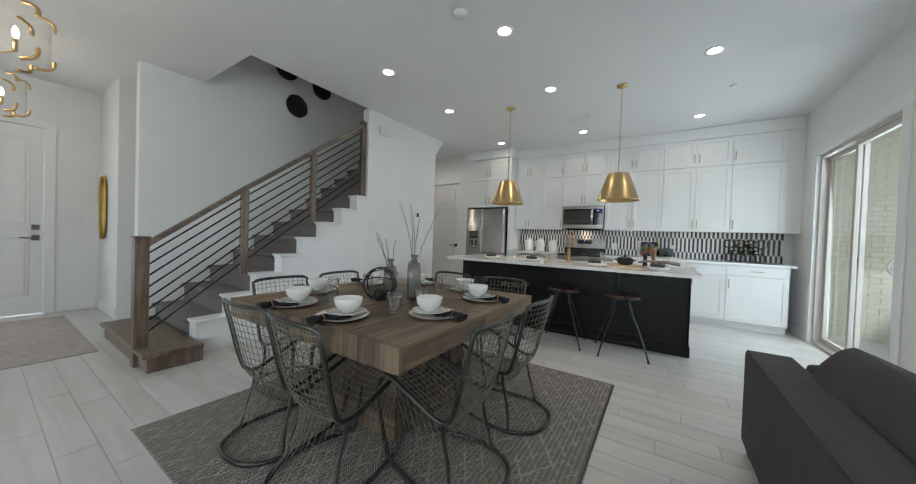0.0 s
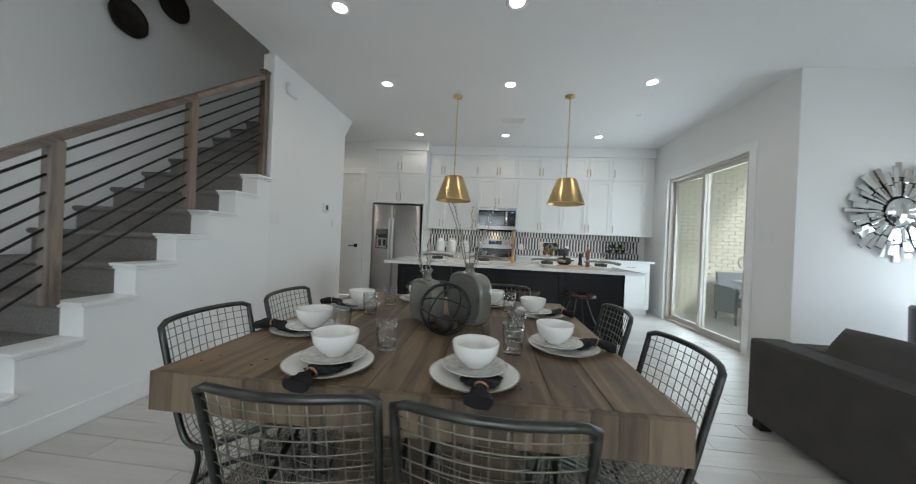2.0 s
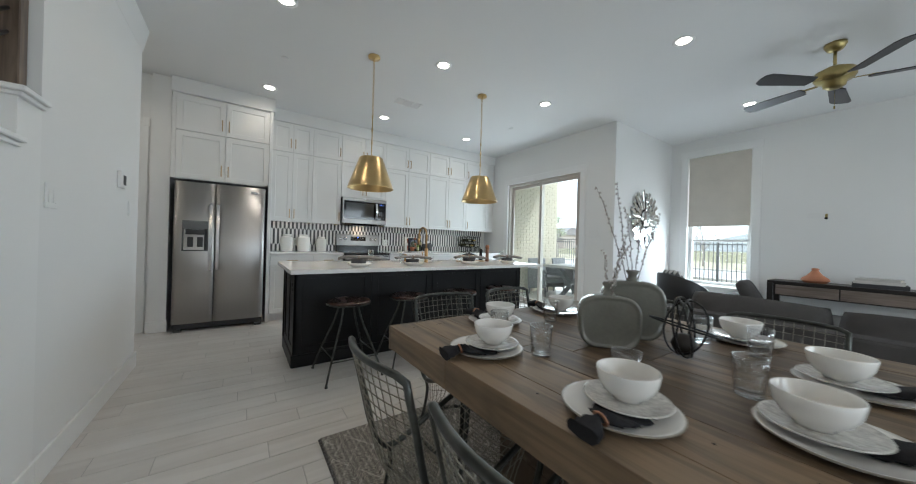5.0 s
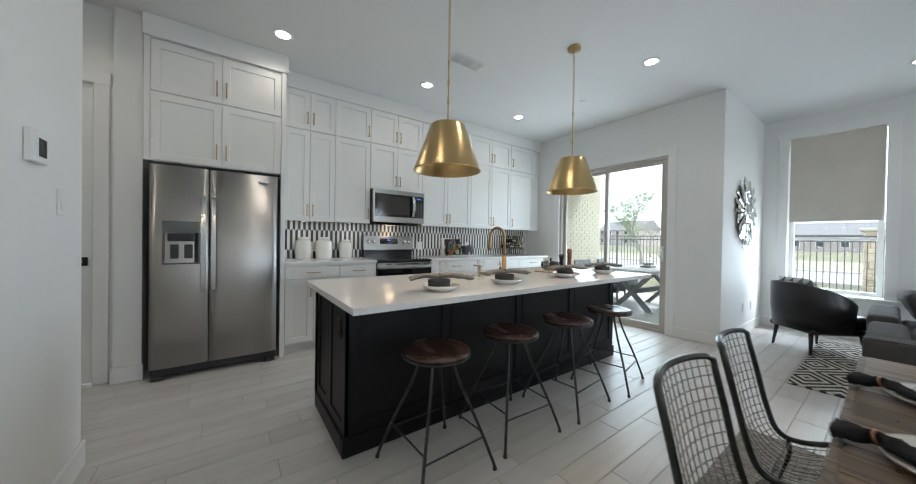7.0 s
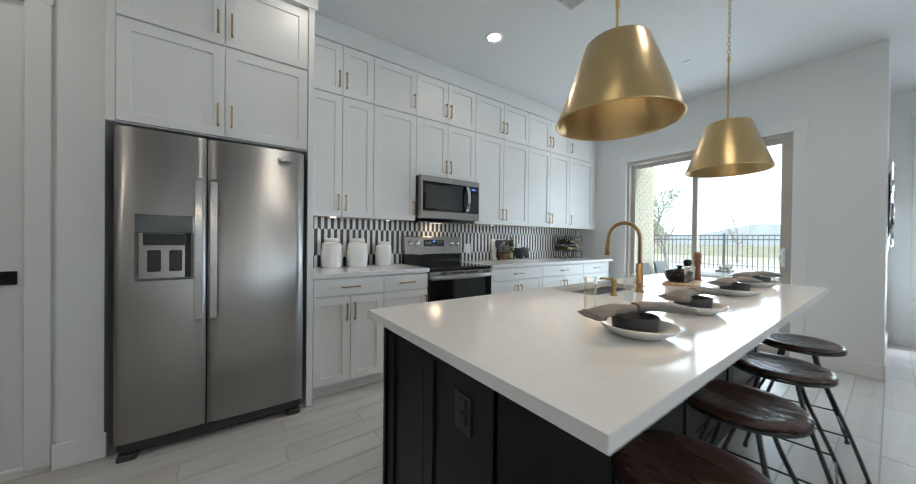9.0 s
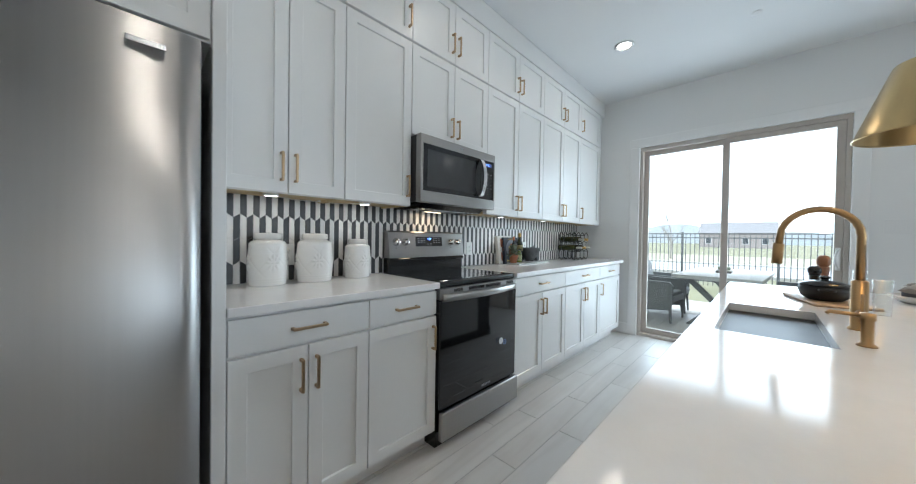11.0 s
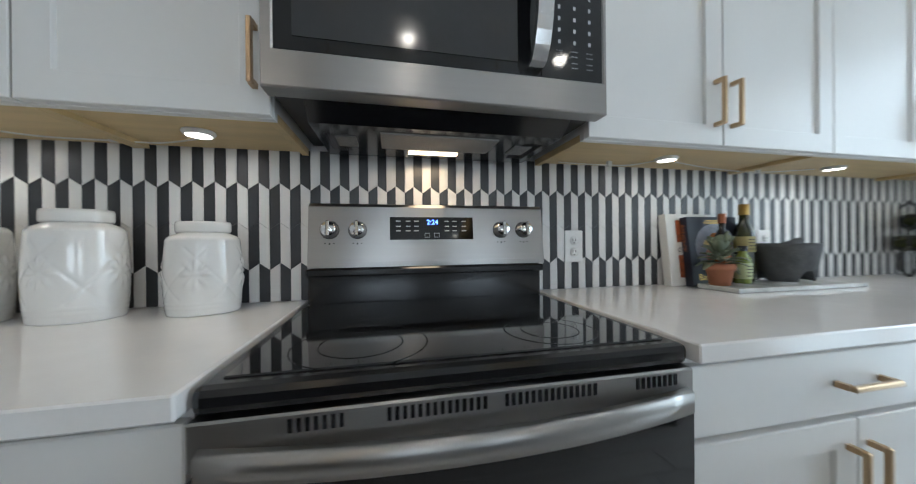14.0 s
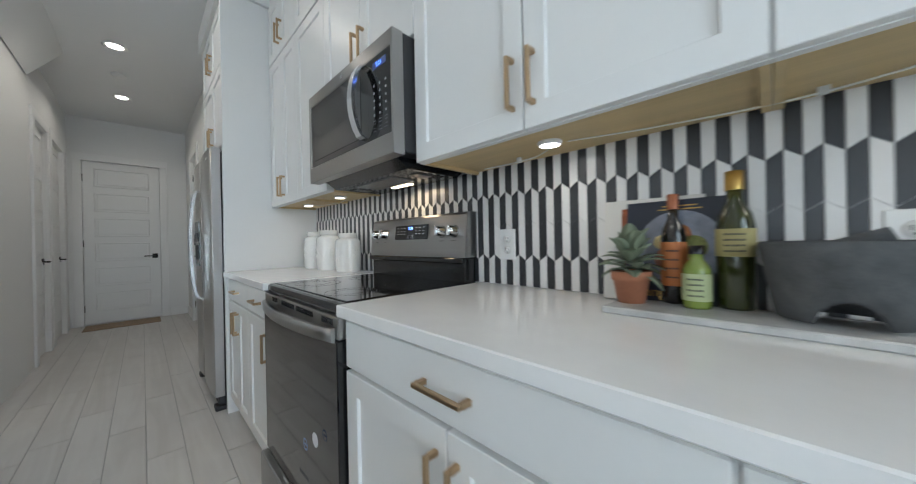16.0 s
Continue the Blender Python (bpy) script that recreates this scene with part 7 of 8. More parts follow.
part("weave", B(-6.45, -0.9, 0.0005, -4.42, 0.66, 0.009, bevel=0.003), mat("pale_rug_wool", (0.42, 0.37, 0.34), 0.95, vary=0.2, scale=14, fine=300, bump=0.6), mt)
mt = thing("door_mat", "tan door mat at the hall's end", "rug")
part("weave", B(-7.04, 4.98, 0.0005, -6.62, 5.76, 0.011, bevel=0.003), mat("coir_mat", (0.30, 0.22, 0.15), 0.95, vary=0.3, scale=30, fine=300, bump=0.8), mt)
for x, y, z, r in ((-4.945, 2.79, 3.165, 0.17), (-4.945, 2.62, 3.69, 0.18), (-4.945, 3.21, 3.60, 0.17)):
    dc = thing("wall_disc", "dark bronze dished wall disc", "wall art", pose(x, y, z, 0, 90, 0), "stair wall discs")
    bm = bmesh.new()
    lathe(bm, [(0, 0.004), (r * 0.9, 0.004), (r, 0.035), (r * 1.0, 0.04), (r * 0.88, 0.022), (r * 0.3, 0.012), (0, 0.012)], 40, bumpy=lambda a, z: 1 + 0.012 * math.sin(7 * a))
    part("dish", bm, mat("hammered_bronze", (0.035, 0.03, 0.026), 0.5, 0.6, vary=0.4, scale=25, bump=0.4), dc)

# ---- living room ----
sb = thing("sunburst_mirror", "round silver sunburst wall mirror with dark edges", "mirror", pose(2.50, MW - 0.004, 1.635))
bm = bmesh.new()
lathe(bm, [(0, 0), (0.13, 0), (0.13, 0.012), (0, 0.02)], 40)
part("centre_glass", bm, MIRROR, sb, "", pose(0, -0.024, 0, 90, 0, 0))
bm = bmesh.new()
lathe(bm, [(0, 0), (0.34, 0), (0.34, 0.01), (0, 0.01)], 40)
part("backing", bm, BLACKPL, sb, "black backing board", pose(0, -0.001, 0, 90, 0, 0))
rnd = random.Random(4)
EDGE = mat("black_mirror_edge", (0.02, 0.02, 0.022), 0.3, vary=0.1)
N = 40
for k in range(N):
    a = k * math.tau / N
    ln = (0.485, 0.42, 0.46, 0.395, 0.44)[k % 5]
    w = 0.025 + 0.006 * (k % 3)
    for ring in (0, 1):
        r0, r1 = (0.15, 0.15 + (ln - 0.15) * 0.45) if ring == 0 else (0.15 + (ln - 0.15) * 0.47, ln)
        ww = w * (0.62 if ring == 0 else 1.0)
        bm = bmesh.new()
        y0 = -0.012 - 0.008 * (k % 2) - (0.004 if ring == 0 else 0)
        A = [bm.verts.new((x, y0, z)) for x, z in ((-ww * 0.75, r0), (ww * 0.75, r0), (ww, r1), (-ww, r1))]
        C = [bm.verts.new((x, y0 - 0.006, z)) for x, z in ((-ww * 0.75 + 0.006, r0 + 0.006), (ww * 0.75 - 0.006, r0 + 0.006), (ww - 0.006, r1 - 0.006), (-ww + 0.006, r1 - 0.006))]
        bm.faces.new(C)
        for q in range(4):
            bm.faces.new((A[q], A[(q + 1) % 4], C[(q + 1) % 4], C[q]))
        f = bm.faces.new(A[::-1])
        f.material_index = 1
        part("strip", bm, (MIRROR, EDGE), sb, "", pose(0, 0, 0, 0, math.degrees(a) + rnd.uniform(-1, 1), 0) @ pose(0, -0.004, 0, rnd.uniform(-2.2, 1.2), 0, rnd.uniform(-4, 4)))


def cushion_mesh(w, d, h, seed=0, n=14):
    rnd = random.Random(seed)
    bm = bmesh.new()
    grid = {}
    for s in (1, -1):
        for i in range(n + 1):
            for j in range(n + 1):
                u, v = -1 + 2 * i / n, -1 + 2 * j / n
                e = (1 - abs(u) ** 3.2) * (1 - abs(v) ** 3.2)
                pin = 1 - 0.10 * (abs(u) * abs(v)) ** 2 - 0.05 * (1 - u * u) * abs(v) ** 6 - 0.05 * (1 - v * v) * abs(u) ** 6
                z = s * h / 2 * e ** 0.42 * (1 + rnd.uniform(-0.05, 0.05))
                if (i in (0, n) or j in (0, n)) and s == -1:
                    continue
                grid[s, i, j] = bm.verts.new((u * w / 2 * pin, v * d / 2 * pin, 0 if (i in (0, n) or j in (0, n)) else z))
    for s in (1, -1):
        for i in range(n):
            for j in range(n):
                q = [grid.get((s, a, b)) or grid[1, a, b] for a, b in ((i, j), (i + 1, j), (i + 1, j + 1), (i, j + 1))]
                bm.faces.new(q if s == 1 else q[::-1]).smooth = True
    return bm


sf = thing("sofa", "large charcoal fabric sofa seen from behind", "sofa")
sx, sy0, sy1 = 0.43, 0.10, 2.47
part("back", B(sx, sy0, 0.06, sx + 0.20, sy1, 0.60, bevel=0.022, seg=3), SOFA, sf)
for q in (sx + 0.012, sx + 0.188):
    bm = bmesh.new()
    tube(bm, [(q, sy0 + 0.02, 0.595), (q, sy1 - 0.02, 0.595)], 0.006, 6)
    part("piping", bm, SOFA, sf)
for a, b in ((sy0, sy0 + 0.2), (sy1 - 0.2, sy1)):
    part("arm", B(sx + 0.242, a, 0.06, sx + 1.0, b, 0.585, bevel=0.035, seg=3), SOFA, sf)
part("base", B(sx + 0.242, sy0 + 0.202, 0.06, sx + 0.98, sy1 - 0.202, 0.28, bevel=0.02), SOFA, sf)
for a, b in ((sy0 + 0.205, 1.283), (1.287, sy1 - 0.205)):
    part("seat_cushion", B(sx + 0.242, a, 0.282, sx + 1.0, b, 0.43, bevel=0.045, seg=3), SOFA, sf)
for x in (sx + 0.06, sx + 0.92):
    for y in (sy0 + 0.06, sy1 - 0.06):
        part("foot", B(x - 0.035, y - 0.035, 0, x + 0.035, y + 0.035, 0.06, bevel=0.004), BLACKMETAL, sf)
for k, (x, y, z, w, d, h, rx, ry, rz) in enumerate(((sx + 0.30, 1.78, 0.568, 0.42, 0.96, 0.20, 4, -64, 3), (sx + 0.30, 0.90, 0.555, 0.42, 0.86, 0.20, -2, -64, -2), (sx + 0.30, 0.36, 0.53, 0.40, 0.34, 0.19, 0, -64, 2))):
    c = thing("back_cushion", "loose charcoal fabric sofa back cushion", "cushion", pose(x, y, z, rx, ry, rz), "sofa cushions")
    part("cover", cushion_mesh(w, d, h, k), SOFA, c)
sf2 = thing("loveseat", "charcoal fabric sofa facing the living room rug", "sofa")
part("base", B(1.95, 1.15, 0.06, 2.95, 2.30, 0.42, bevel=0.04, seg=3), SOFA, sf2)
part("arm", B(1.95, 2.302, 0.06, 2.95, 2.50, 0.56, bevel=0.04, seg=3), SOFA, sf2)
c = thing("throw_cushion", "charcoal fabric throw cushion", "cushion", pose(2.45, 2.18, 0.60, 62, 0, 5))
part("cover", cushion_mesh(0.5, 0.42, 0.16, 9), SOFA, c)


def tub_chair():
    t = thing("armchair", "black leather tub armchair on tapered dark legs", "armchair", pose(2.42, 2.90, 0, 0, 0, 50))
    bm = bmesh.new()
    n = 28
    rings = []
    for i in range(n + 1):
        a = math.radians(-20 + 220 * i / n)
        u = abs(i / n - 0.5) * 2
        top = 0.80 - 0.20 * u ** 2.2
        row = []
        for r, z in ((0.27, 0.30), (0.335, 0.27), (0.36, 0.50), (0.365, top - 0.02), (0.352, top), (0.325, top), (0.31, top - 0.02), (0.29, 0.46)):
            row.append(bm.verts.new((r * math.cos(a), 0.95 * r * math.sin(a), z)))
        rings.append(row)
    for p, q in zip(rings, rings[1:]):
        for k in range(8):
            bm.faces.new((p[k], p[(k + 1) % 8], q[(k + 1) % 8], q[k])).smooth = True
    bm.faces.new(rings[0]), bm.faces.new(rings[-1][::-1])
    part("shell", bm, BLACKLEA, t, "curved black leather back and arms")
    bm = bmesh.new()
    box(bm, -0.285, -0.34, 0.30, 0.285, 0.22, 0.45, 0.05, 3)
    part("seat_cushion", bm, BLACKLEA, t)
    part("seat_base", B(-0.27, -0.32, 0.24, 0.27, 0.24, 0.299, bevel=0.02), BLACKLEA, t)
    for x, y in ((-0.23, -0.28), (0.23, -0.28), (-0.2, 0.2), (0.2, 0.2)):
        bm = bmesh.new()
        tube(bm, [(x, y, 0.25), (x * 1.12, y * 1.12, 0.0)], 0.022, 8, taper=lambda u: 1 - 0.5 * u)
        part("leg", bm, mat("espresso_leg", (0.02, 0.014, 0.011), 0.4, vary=0.2), t)
    c = thing("patterned_cushion", "white and grey diamond patterned cushion", "cushion", pose(2.33, 2.98, 0.66, 65, 0, 50))
    m = mat("diamond_print", (0.55, 0.54, 0.52), 0.9, vary=0.0, bump=0.2)
    nn, l = m.node_tree.nodes, m.node_tree.links
    tc, mp, ck = nn.new("ShaderNodeTexCoord"), nn.new("ShaderNodeMapping"), nn.new("ShaderNodeTexChecker")
    mp.inputs["Rotation"].default_value = (0, 0, radians(45))
    ck.inputs["Scale"].default_value = 14
    ck.inputs[1].default_value, ck.inputs[2].default_value = (0.6, 0.59, 0.57, 1), (0.12, 0.12, 0.125, 1)
    l.new(tc.outputs["Object"], mp.inputs[0]), l.new(mp.outputs[0], ck.inputs[0])
    b = nn["Principled BSDF"]
    for k in list(b.inputs["Base Color"].links):
        l.remove(k)
    l.new(ck.outputs[0], b.inputs["Base Color"])
    part("cover", cushion_mesh(0.42, 0.42, 0.14, 21), m, c)


tub_chair()


def geo_rug():
    r = thing("geometric_rug", "black and cream geometric diamond rug", "rug", pose(2.05, 1.75, 0))
    m = mat("geometric_weave", (0.6, 0.57, 0.5), 0.95, vary=0.1, scale=40, fine=300, bump=0.6)
    n, l = m.node_tree.nodes, m.node_tree.links
    tc, sp = n.new("ShaderNodeTexCoord"), n.new("ShaderNodeSeparateXYZ")
    l.new(tc.outputs["Object"], sp.inputs[0])

    def mth(op, a, b):
        q = n.new("ShaderNodeMath")
        q.operation = op
        for i, v in enumerate((a, b)):
            if isinstance(v, (int, float)):
                q.inputs[i].default_value = v
            else:
                l.new(v, q.inputs[i])
        return q.outputs[0]
    px, py = mth("PINGPONG", sp.outputs[0], 0.28), mth("PINGPONG", sp.outputs[1], 0.21)
    s = mth("FRACT", mth("MULTIPLY", mth("ADD", px, mth("MULTIPLY", py, 1.33)), 9.5), 0)
    d = mth("GREATER_THAN", s, 0.5)
    mx = n.new("ShaderNodeMix")
    mx.data_type = "RGBA"
    mx.inputs[6].default_value, mx.inputs[7].default_value = (0.025, 0.025, 0.027, 1), (0.56, 0.53, 0.46, 1)
    l.new(d, mx.inputs[0])
    b = n["Principled BSDF"]
    for k in list(b.inputs["Base Color"].links):
        l.remove(k)
    l.new(mx.outputs[2], b.inputs["Base Color"])
    part("weave", B(-1.14, -1.20, 0.0005, 1.05, 1.14, 0.010, bevel=0.003), m, r)


geo_rug()
cs = thing("console_table", "dark frame console table with drawers in taupe wood", "table")
DK = mat("espresso_wood", (0.018, 0.014, 0.012), 0.4, vary=0.3, scale=6)
TP = grained("taupe_wood", (0.13, 0.10, 0.08), (0.24, 0.19, 0.16), 0.5, 1, 3.0)
cx0, cx1, cy0, cy1 = 3.02, 3.44, 0.30, 2.14
part("top", B(cx0, cy0, 0.73, cx1, cy1, 0.765, bevel=0.004), DK, cs)
for y in (cy0, cy1 - 0.06):
    for x in (cx0, cx1 - 0.06):
        part("leg", B(x, y, 0, x + 0.06, y + 0.06, 0.729, bevel=0.004), DK, cs)
part("apron", B(cx0 + 0.02, cy0 + 0.062, 0.57, cx1 - 0.02, cy1 - 0.062, 0.729), DK, cs)
for k in range(3):
    y0 = cy0 + 0.075 + k * 0.565
    part("drawer_front", B(cx0 + 0.002, y0, 0.585, cx0 + 0.0195, y0 + 0.55, 0.715, bevel=0.002), TP, cs)
tg = thing("tagine", "orange terracotta cone-lidded dish on the console", "dish", pose(3.2, 1.72, 0.7653))
bm = bmesh.new()
lathe(bm, [(0, 0), (0.10, 0), (0.13, 0.03), (0.13, 0.04), (0, 0.04)], 30)
part("base_dish", bm, TERRA, tg)
bm = bmesh.new()
lathe(bm, [(0.125, 0.041), (0.12, 0.06), (0.07, 0.10), (0.035, 0.15), (0.03, 0.165), (0.038, 0.18), (0.02, 0.19), (0, 0.19)], 30)
part("lid", bm, TERRA, tg)
for k, (w, d, h, col) in enumerate(((0.30, 0.40, 0.045, (0.03, 0.03, 0.035)), (0.27, 0.36, 0.03, (0.6, 0.58, 0.55)), (0.24, 0.32, 0.03, (0.5, 0.49, 0.47)))):
    z = 0.7653 + (0, 0.0455, 0.076)[k]
    bk = thing("book", "large hardback book lying in a stack", "book", pose(3.2, 1.22, z, 0, 0, 4 - 5 * k), "console books")
    bm = bmesh.new()
    for a, b in ((0, 0.003), (h - 0.003, h)):
        box(bm, -w / 2, -d / 2, a, w / 2, d / 2, b)
    box(bm, -w / 2, -d / 2, 0.003, -w / 2 + 0.003, d / 2, h - 0.003)
    part("cover", bm, mat("book_cloth", col, 0.6, vary=0.1), bk)
    part("pages", B(-w / 2 + 0.004, -d / 2 + 0.005, 0.0032, w / 2 - 0.004, d / 2 - 0.005, h - 0.0032), PAGE, bk)
ws = thing("wall_socket_stub", "capped brass wall stub beside a white plate", "fitting", pose(WX, 1.765, 1.67, 0, 0, -90))
part("plate", B(-0.08, -0.006, -0.035, 0.04, -0.0005, 0.035, bevel=0.002), PLATE, ws)
bm = bmesh.new()
tube(bm, [(0.10, 0, 0), (0.10, -0.05, 0.0), (0.10, -0.06, -0.04)], 0.012, 8)
part("stub", bm, ABR, ws)
part("stub_cap", B(0.085, -0.075, -0.065, 0.115, -0.045, -0.04, bevel=0.005), BLACKPL, ws)

# ---- outside ----
GRASS = mat("grass_field", (0.20, 0.19, 0.11), 0.95, vary=0.35, scale=0.5, fine=40, bump=0.6)
struct("ground", B(-400, -400, -0.35, 600, 400, -0.16), GRASS, "dull green grass ground", "ground")
struct("patio_slab", B(SW + 0.165, 3.2, -0.16, 5.4, 6.9, -0.045), CONC, "pale concrete patio slab", "patio")
struct("road", B(13.5, -120, -0.17, 20.5, 120, -0.13), mat("pale_asphalt", (0.42, 0.42, 0.42), 0.9, vary=0.1, scale=2, fine=60, bump=0.2), "pale grey road beyond the fence", "road")
struct("kerb", B(13.2, -120, -0.17, 13.5, 120, -0.04), CONC, "concrete kerb", "kerb")
struct("kerb_far", B(20.5, -120, -0.17, 20.8, 120, -0.04), CONC, "concrete kerb", "kerb")
struct("field", B(20.8, -120, -0.16, 34, 120, -0.05), mat("dry_grass", (0.34, 0.31, 0.22), 0.95, vary=0.3, scale=0.8, fine=30, bump=0.5), "dry grass verge", "ground")


def fence():
    f = thing("metal_fence", "black metal picket fence round the yard", "fence")
    # black paint made paler and bluish, so the haze sits in the colour
    PW = mat("hazed_black_paint", (0.11, 0.115, 0.12), 0.5, vary=0.2)
    x = 9.0
    posts = [-4.0 + 2.1 * k for k in range(8)]
    for y in posts:
        part("post", B(x - 0.03, y - 0.03, -0.165, x + 0.03, y + 0.03, 1.50, bevel=0.004), PW, f)
    for z in (0.02, 1.30, 1.42):
        part("rail", B(x - 0.015, posts[0], z, x + 0.015, posts[-1], z + 0.03), PW, f)
    me = mesh_of(B(-0.009, -0.009, -0.10, 0.009, 0.009, 1.46), "picket", PW)
    y = posts[0] + 0.11
    while y < posts[-1]:
        if min(abs(y - p) for p in posts) > 0.06:
            o = new("picket", me)
            o.parent, o.location = f, (x, y, 0)
        y += 0.112
    # side run towards the house
    for x2 in (6.9, 4.8):
        part("post", B(x2 - 0.03, 10.67, -0.165, x2 + 0.03, 10.73, 1.50, bevel=0.004), PW, f)
    for z in (0.02, 1.30, 1.42):
        part("rail", B(4.8, 10.685, z, 9.0, 10.715, z + 0.03), PW, f)
    x2 = 4.9
    while x2 < 8.95:
        o = new("picket", me)
        o.parent, o.location = f, (x2, 10.70, 0)
        x2 += 0.112


fence()


def patio_set():
    t = thing("patio_table", "white topped patio table on dark crossed legs", "table", pose(3.45, 5.08, -0.045, 0, 0, -4))
    part("top", B(-0.95, -0.48, 0.73, 0.95, 0.48, 0.785, bevel=0.006), mat("whitewashed_top", (0.55, 0.54, 0.52), 0.6, vary=0.1, stretch=(0.5, 6, 1)), t)
    # dark slate with the glare veil of the glass lightened into its colour
    DG = mat("veiled_slate_frame", (0.20, 0.21, 0.22), 0.6, vary=0.15)
    for x in (-0.62, 0.62):
        for s in (-1, 1):
            bm = bmesh.new()
            prism(bm, [(s * 0.40, 0.0), (s * 0.31, 0.0), (-s * 0.40, 0.73), (-s * 0.31, 0.73)], 0, x - 0.04 + (0.003 if s > 0 else 0), x + 0.04 - (0.003 if s > 0 else 0))
            part("leg", bm, DG, t)
    part("beam", B(-0.58, -0.04, 0.33, 0.58, 0.04, 0.41), DG, t)
    tr_ = thing("succulent_tray", "small tray of pale succulents", "plant", pose(3.4, 5.1, 0.7405))
    part("tray", B(-0.13, -0.09, 0, 0.13, 0.09, 0.035, bevel=0.004), mat("grey_wood_tray", (0.25, 0.24, 0.22), 0.8), tr_)
    bm = bmesh.new()
    rnd2 = random.Random(2)
    for k in range(40):
        a, b = rnd2.uniform(-0.1, 0.1), rnd2.uniform(-0.065, 0.065)
        lathe(bm, [(0, 0), (0.012, 0.008), (0.006, 0.03), (0, 0.045)], 5, (a, b, 0.036 + rnd2.uniform(0, 0.02)))
    part("succulents", bm, LEAFG, tr_)
    # dark wicker, likewise lightened in colour for the glare veil
    WK = mat("veiled_wicker", (0.20, 0.21, 0.22), 0.7, vary=0.5, scale=60, fine=140, bump=0.9, stretch=(1, 1, 2.5), dist=0.006)

    def wicker(m):
        c = thing("patio_chair", "dark woven wicker patio armchair", "chair", m, "patio chairs")
        part("seat", B(-0.27, -0.26, 0.34, 0.27, 0.28, 0.44, bevel=0.03, seg=2), WK, c)
        bm = bmesh.new()
        prism(bm, [(-0.26, 0.30), (-0.22, 0.30), (-0.34, 0.88), (-0.38, 0.87)], 0, -0.27, 0.27)
        bmesh.ops.bevel(bm, geom=list(bm.edges), offset=0.01, segments=2, affect="EDGES")
        part("backrest", bm, WK, c)
        for s in (-1, 1):
            bm = bmesh.new()
            prism(bm, [(-0.28, 0.18), (0.26, 0.24), (0.28, 0.60), (0.24, 0.645), (-0.30, 0.66)], 0, s * 0.275, s * 0.325)
            part("arm_panel", bm, WK, c)
            for y in (-0.25, 0.24):
                bm = bmesh.new()
                tube(bm, [(s * 0.29, y, 0.28), (s * 0.295, y * 1.08, 0.0)], 0.022, 8, taper=lambda u: 1 - 0.4 * u)
                part("leg", bm, WK, c)
        part("cushion", B(-0.24, -0.2, 0.441, 0.24, 0.25, 0.49, bevel=0.02, seg=2), mat("grey_outdoor_cloth", (0.25, 0.26, 0.27), 0.9), c)
        return c
    w0 = wicker(pose(2.95, 5.86, -0.045, 0, 0, 175))
    for x, y, a in ((3.85, 5.88, 184), (2.98, 4.30, 4), (3.85, 4.27, -5)):
        copy_thing(w0, pose(x, y, -0.045, 0, 0, a))


patio_set()


def stone_pier(x, y):
    p = thing("stone_pier", "tan rubble stone fence pier with cap", "pier", pose(x, y, -0.17))
    rnd2 = random.Random(6)
    part("core", B(-0.38, -0.38, 0, 0.38, 0.38, 1.80), MORTAR, p)
    # tan stone, its colour raised to stand in for overbright daylight
    STN = mat("overlit_tan_limestone", (0.60, 0.49, 0.37), 0.85, vary=0.35, scale=6, fine=50, bump=0.6, obj=0.6)
    z = 0.0
    while z < 1.76:
        h = rnd2.uniform(0.14, 0.26)
        h = min(h, 1.8 - z)
        for face in range(4):
            u = -0.42
            while u < 0.40:
                w = min(rnd2.uniform(0.16, 0.34), 0.42 - u)
                d = rnd2.uniform(0.03, 0.055)
                q = B(u + 0.008, 0.379, z + 0.008, u + w - 0.008, 0.38 + d, z + h - 0.008, bevel=0.012)
                part("stone", q, STN, p, "", pose(0, 0, 0, 0, 0, 90 * face))
                u += w
        z += h
    part("cap", B(-0.5, -0.5, 1.80, 0.5, 0.5, 1.90, bevel=0.02), MORTAR, p)


stone_pier(12.0, 2.45)


